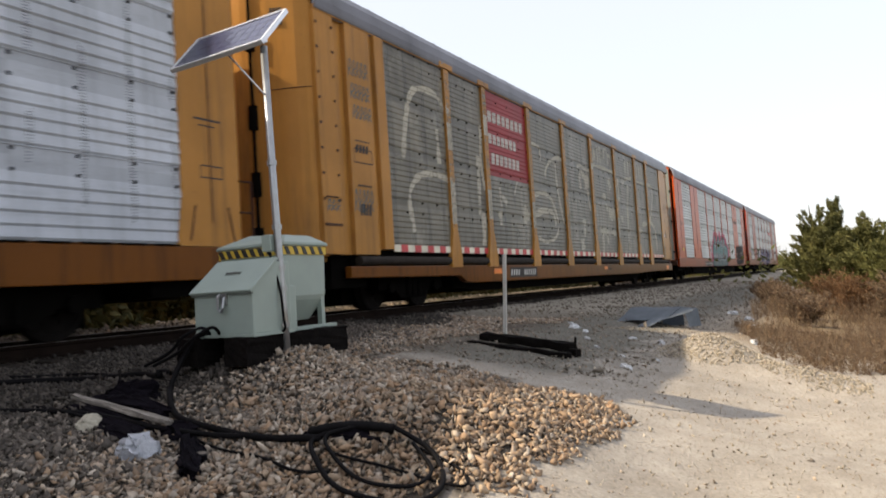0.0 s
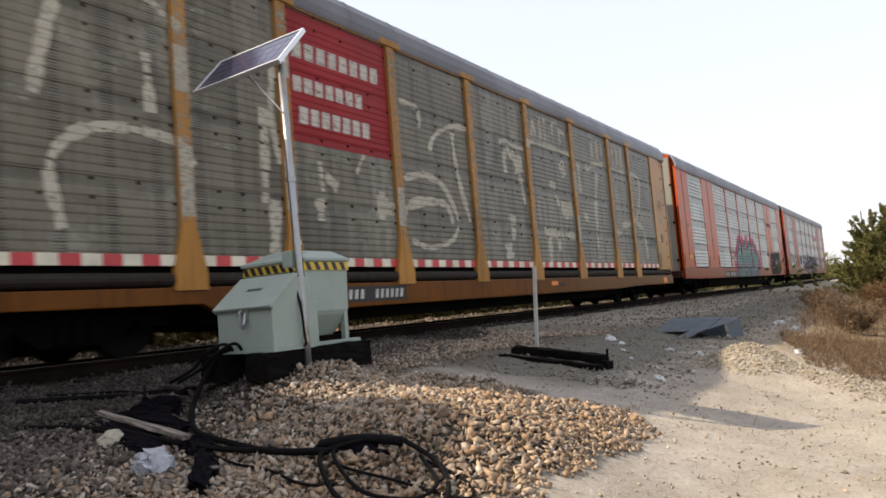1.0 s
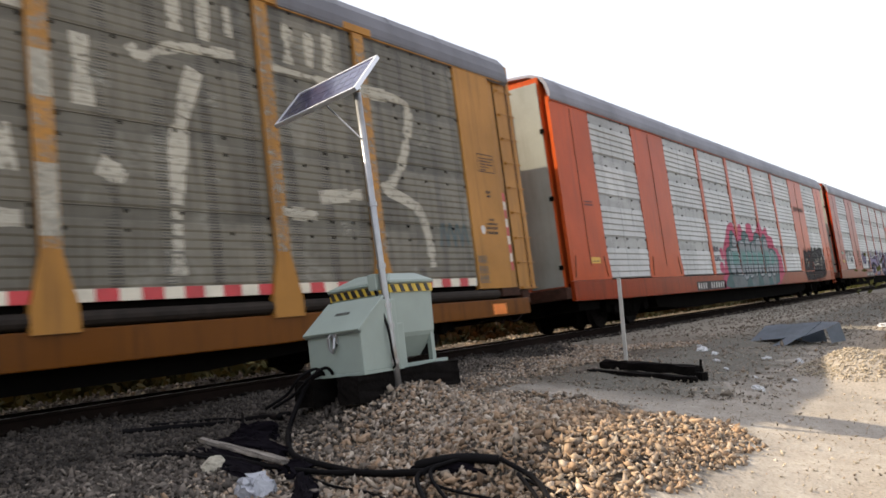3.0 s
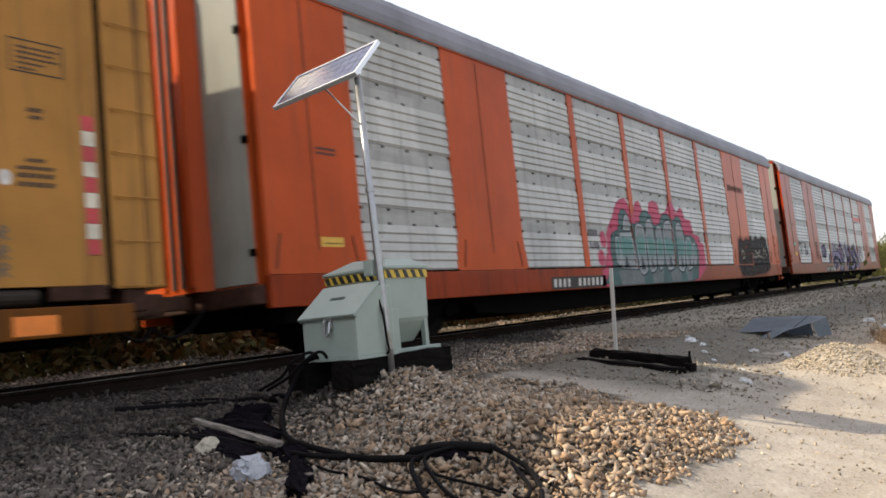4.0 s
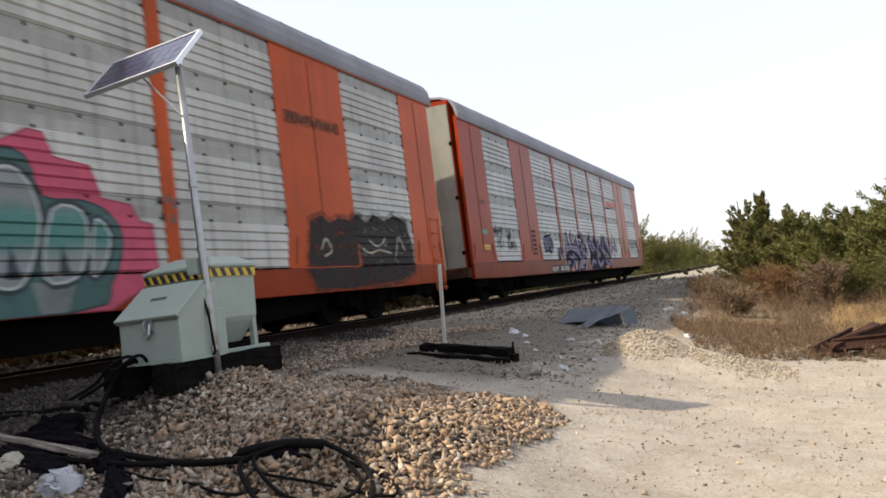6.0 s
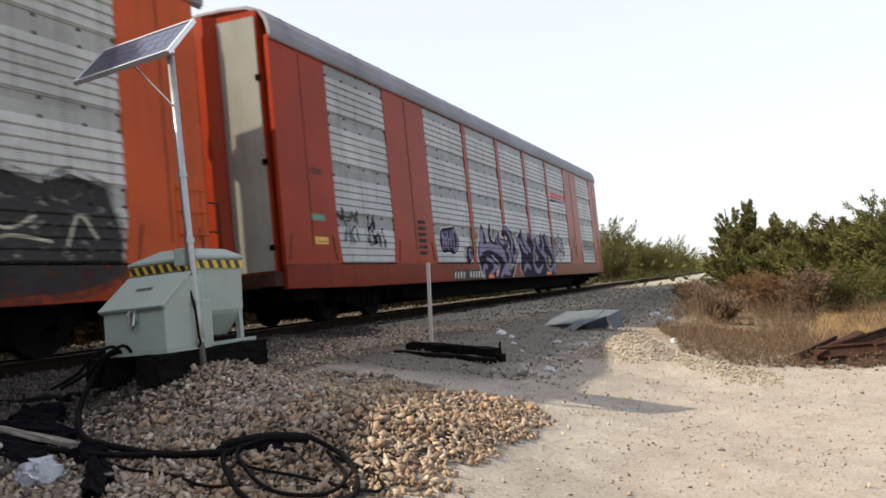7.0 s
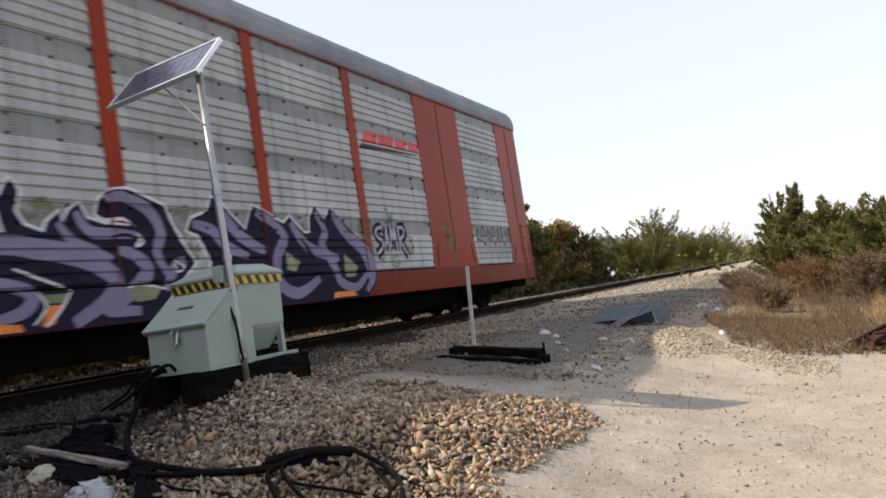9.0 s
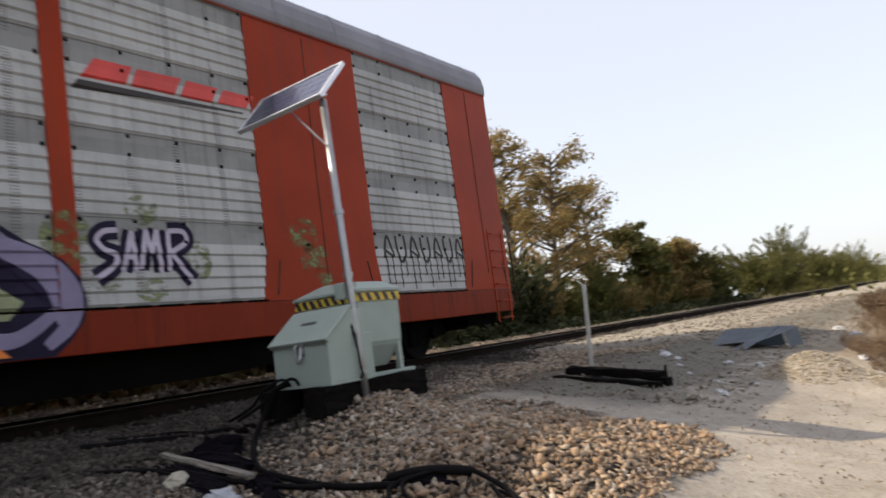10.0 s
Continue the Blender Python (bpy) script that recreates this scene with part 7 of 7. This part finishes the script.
M["leaf_far"] = plain("far_wooded_slope", (0.075, 0.095, 0.06), 0.95, var=0.35, coarse=0.05, fine=0.3, bump=0.0)
hill()

# ------------------------------------------------------------------ stones
def stone_shapes(count, seed):
    """Angular chips: hulls of a few random points."""
    rng = np.random.default_rng(seed)
    out = []
    for _ in range(count):
        pts = rng.normal(size=(7, 3))
        pts /= np.linalg.norm(pts, axis=1, keepdims=True)
        pts *= rng.uniform(0.75, 1.25, (7, 1)) * rng.uniform((0.95, 0.65, 0.35), (1.5, 1.1, 0.8))
        bm = bmesh.new()
        for p in pts:
            bm.verts.new(p)
        r = bmesh.ops.convex_hull(bm, input=bm.verts[:])
        bmesh.ops.delete(bm, geom=[g for g in bm.verts if not g.link_faces], context="VERTS")
        bmesh.ops.triangulate(bm, faces=bm.faces[:])
        bmesh.ops.recalc_face_normals(bm, faces=bm.faces[:])
        bm.verts.index_update()
        out.append((np.array([q.co[:] for q in bm.verts]), np.array([[k.index for k in q.verts] for q in bm.faces])))
        bm.free()
    return out


def scatter(name, label, x, y, size, seed, sink=0.35, material="stone"):
    rng = np.random.default_rng(seed)
    shapes = stone_shapes(28, seed)
    n = len(x)
    kind = rng.integers(0, len(shapes), n)
    q = rng.normal(size=(n, 4)) * (1, 0.45, 0.45, 1)
    q /= np.linalg.norm(q, axis=1, keepdims=True)
    w, i, j, k = q.T
    R = np.stack([np.stack([1 - 2 * (j * j + k * k), 2 * (i * j - k * w), 2 * (i * k + j * w)], 1),
                  np.stack([2 * (i * j + k * w), 1 - 2 * (i * i + k * k), 2 * (j * k - i * w)], 1),
                  np.stack([2 * (i * k - j * w), 2 * (j * k + i * w), 1 - 2 * (i * i + j * j)], 1)], 1)
    z = ground_z(x, y) + size * (0.5 - sink) + rng.uniform(0, 0.5, n) * size
    c = np.stack([x, y, z], 1)
    V, F, off = [], [], 0
    for s, (sv, sf) in enumerate(shapes):
        at = np.nonzero(kind == s)[0]
        v = np.einsum("nab,vb->nva", R[at], sv) * size[at][:, None, None] + c[at][:, None]
        V.append(v.reshape(-1, 3))
        F.append((sf[None] + (np.arange(len(at)) * len(sv))[:, None, None]).reshape(-1, 3) + off)
        off += len(at) * len(sv)
    tagged(sheet_mesh(name, np.concatenate(V), np.concatenate(F), M[material]), label, "gravel", kind="stuff")


def heap(x, y):
    """How thickly the gravel lies, 0 to 1."""
    a = ((x + 4.2) / 2.35) ** 2 + ((y - 4.15) / 2.55) ** 2
    edge = 0.10 * np.sin(5 * x + 3 * y) + 0.08 * np.sin(9 * y - 4 * x)
    mound = np.clip((1.02 + edge - a) * 6, 0, 1)
    band = np.clip((-5.0 - x + 0.35 * np.sin(2.1 * y) + 0.2 * np.sin(5.3 * y)) * 1.6, 0, 1)
    pile = np.clip((1.0 - ((x + 1.95) / 0.75) ** 2 - ((y - 10.3) / 0.85) ** 2) * 3, 0, 1)
    trail = np.clip((1.0 - ((x + 1.0) / 1.1) ** 2 - ((y - 9.9 + 0.45 * (x + 1)) / 0.55) ** 2) * 2, 0, 1) * 0.8
    spill = np.clip((1.0 + edge - ((x + 2.6) / 0.85) ** 2 - ((y - 4.8) / 1.5) ** 2) * 5, 0, 1)
    return np.maximum.reduce([spill, mound, band, pile, trail])


def ballast():
    rng = np.random.default_rng(21)
    n = 160000
    x, y = rng.uniform(-8.0, -0.2, n), rng.uniform(0.6, 13.5, n)
    keep = rng.random(n) < heap(x, y)
    x, y = x[keep], y[keep]
    size = rng.lognormal(math.log(0.0225), 0.27, len(x))
    # stones in the train's shade take the darker colour mixes
    oily_shaded = x < -5.0 - 0.75 * (y - 4.5).clip(0, 3) + 0.5 * np.sin(1.7 * y) + rng.normal(0, 0.25, len(x))
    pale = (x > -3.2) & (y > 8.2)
    grimy_shaded = ~oily_shaded & ~pale & (rng.random(len(x)) < np.interp(x + 0.35 * (y - 3.6), (-5.0, -3.7), (1.0, 0.0)))
    # sun-tinted stones grow more frequent towards the heap's lit tip
    tan = ~oily_shaded & ~pale & ~grimy_shaded & (y < 7.5) & (rng.random(len(x)) < np.interp(x, (-3.5, -2.7), (0.05, 0.62)))
    rest = ~oily_shaded & ~pale & ~grimy_shaded & ~tan
    scatter("ballast", "tan crushed stone at the heap's edge, tinted warm for sunlight", x[tan], y[tan], size[tan], 41, material="stone_sun_tan")
    scatter("ballast", "crushed stone round the scrap, dark from grime and painted shade", x[grimy_shaded], y[grimy_shaded], size[grimy_shaded], 39, material="stone_grimy_shaded")
    scatter("gravel_pile", "pale loose gravel piled beside the road", x[pale], y[pale], size[pale] * 0.7, 37, material="stone_pale")
    scatter("ballast", "loose grey-brown crushed stone on the railway bank", x[rest], y[rest], size[rest], 31)
    scatter("ballast", "crushed stone along the rail, dark from grease and painted shade", x[oily_shaded], y[oily_shaded], size[oily_shaded], 36, material="stone_oily_shaded")
    n = 9000
    x, y = rng.uniform(-11.4, -2.8, n), rng.uniform(13.5, 45, n)
    scatter("ballast", "loose grey-brown crushed stone on the railway bank", x, y, rng.lognormal(math.log(0.026), 0.3, n), 32, material="stone_bank")
    n = 26000
    x, y = rng.uniform(-13.4, -7.9, n), rng.uniform(-2, 22, n)
    size = rng.lognormal(math.log(0.028), 0.3, n)
    # plain stones form the sunlit line, shade-dark ones lie on either side
    far = x < -9.95
    edge = x < -10.45 + 0.2 * np.sin(3 * y)
    scatter("ballast", "crushed stone beyond the rails", x[far & ~edge], y[far & ~edge], size[far & ~edge], 33)
    scatter("ballast", "crushed stone beyond the rails, darkened for shade", x[far & edge], y[far & edge], size[far & edge], 42, material="stone_grimy_shaded")
    scatter("ballast", "crushed stone along the rail, dark from grease and painted shade", x[~far], y[~far], size[~far], 40, material="stone_oily_shaded")
    n = 14000
    x, y = rng.uniform(-5.2, 4.5, n), 1.0 + 15 * rng.random(n)
    scatter("road_pebbles", "small pebbles scattered over the dirt road", x, y, rng.lognormal(math.log(0.0058), 0.6, n), 34)
    n = 16000
    x, y = rng.uniform(-4.0, 4.5, n), 1.0 + 14 * rng.random(n)
    scatter("road_pebbles", "small pale pebbles scattered over the dirt road", x, y, rng.lognormal(math.log(0.0062), 0.5, n), 38, material="stone_pale")
    n = 4000
    x, y = rng.uniform(-5.4, -2.3, n), 7.6 + 12 * rng.random(n) ** 1.4
    scatter("road_pebbles", "stones scattered over the trodden bank", x, y, rng.lognormal(math.log(0.012), 0.5, n), 35, material="stone_bank")


ballast()

motions()
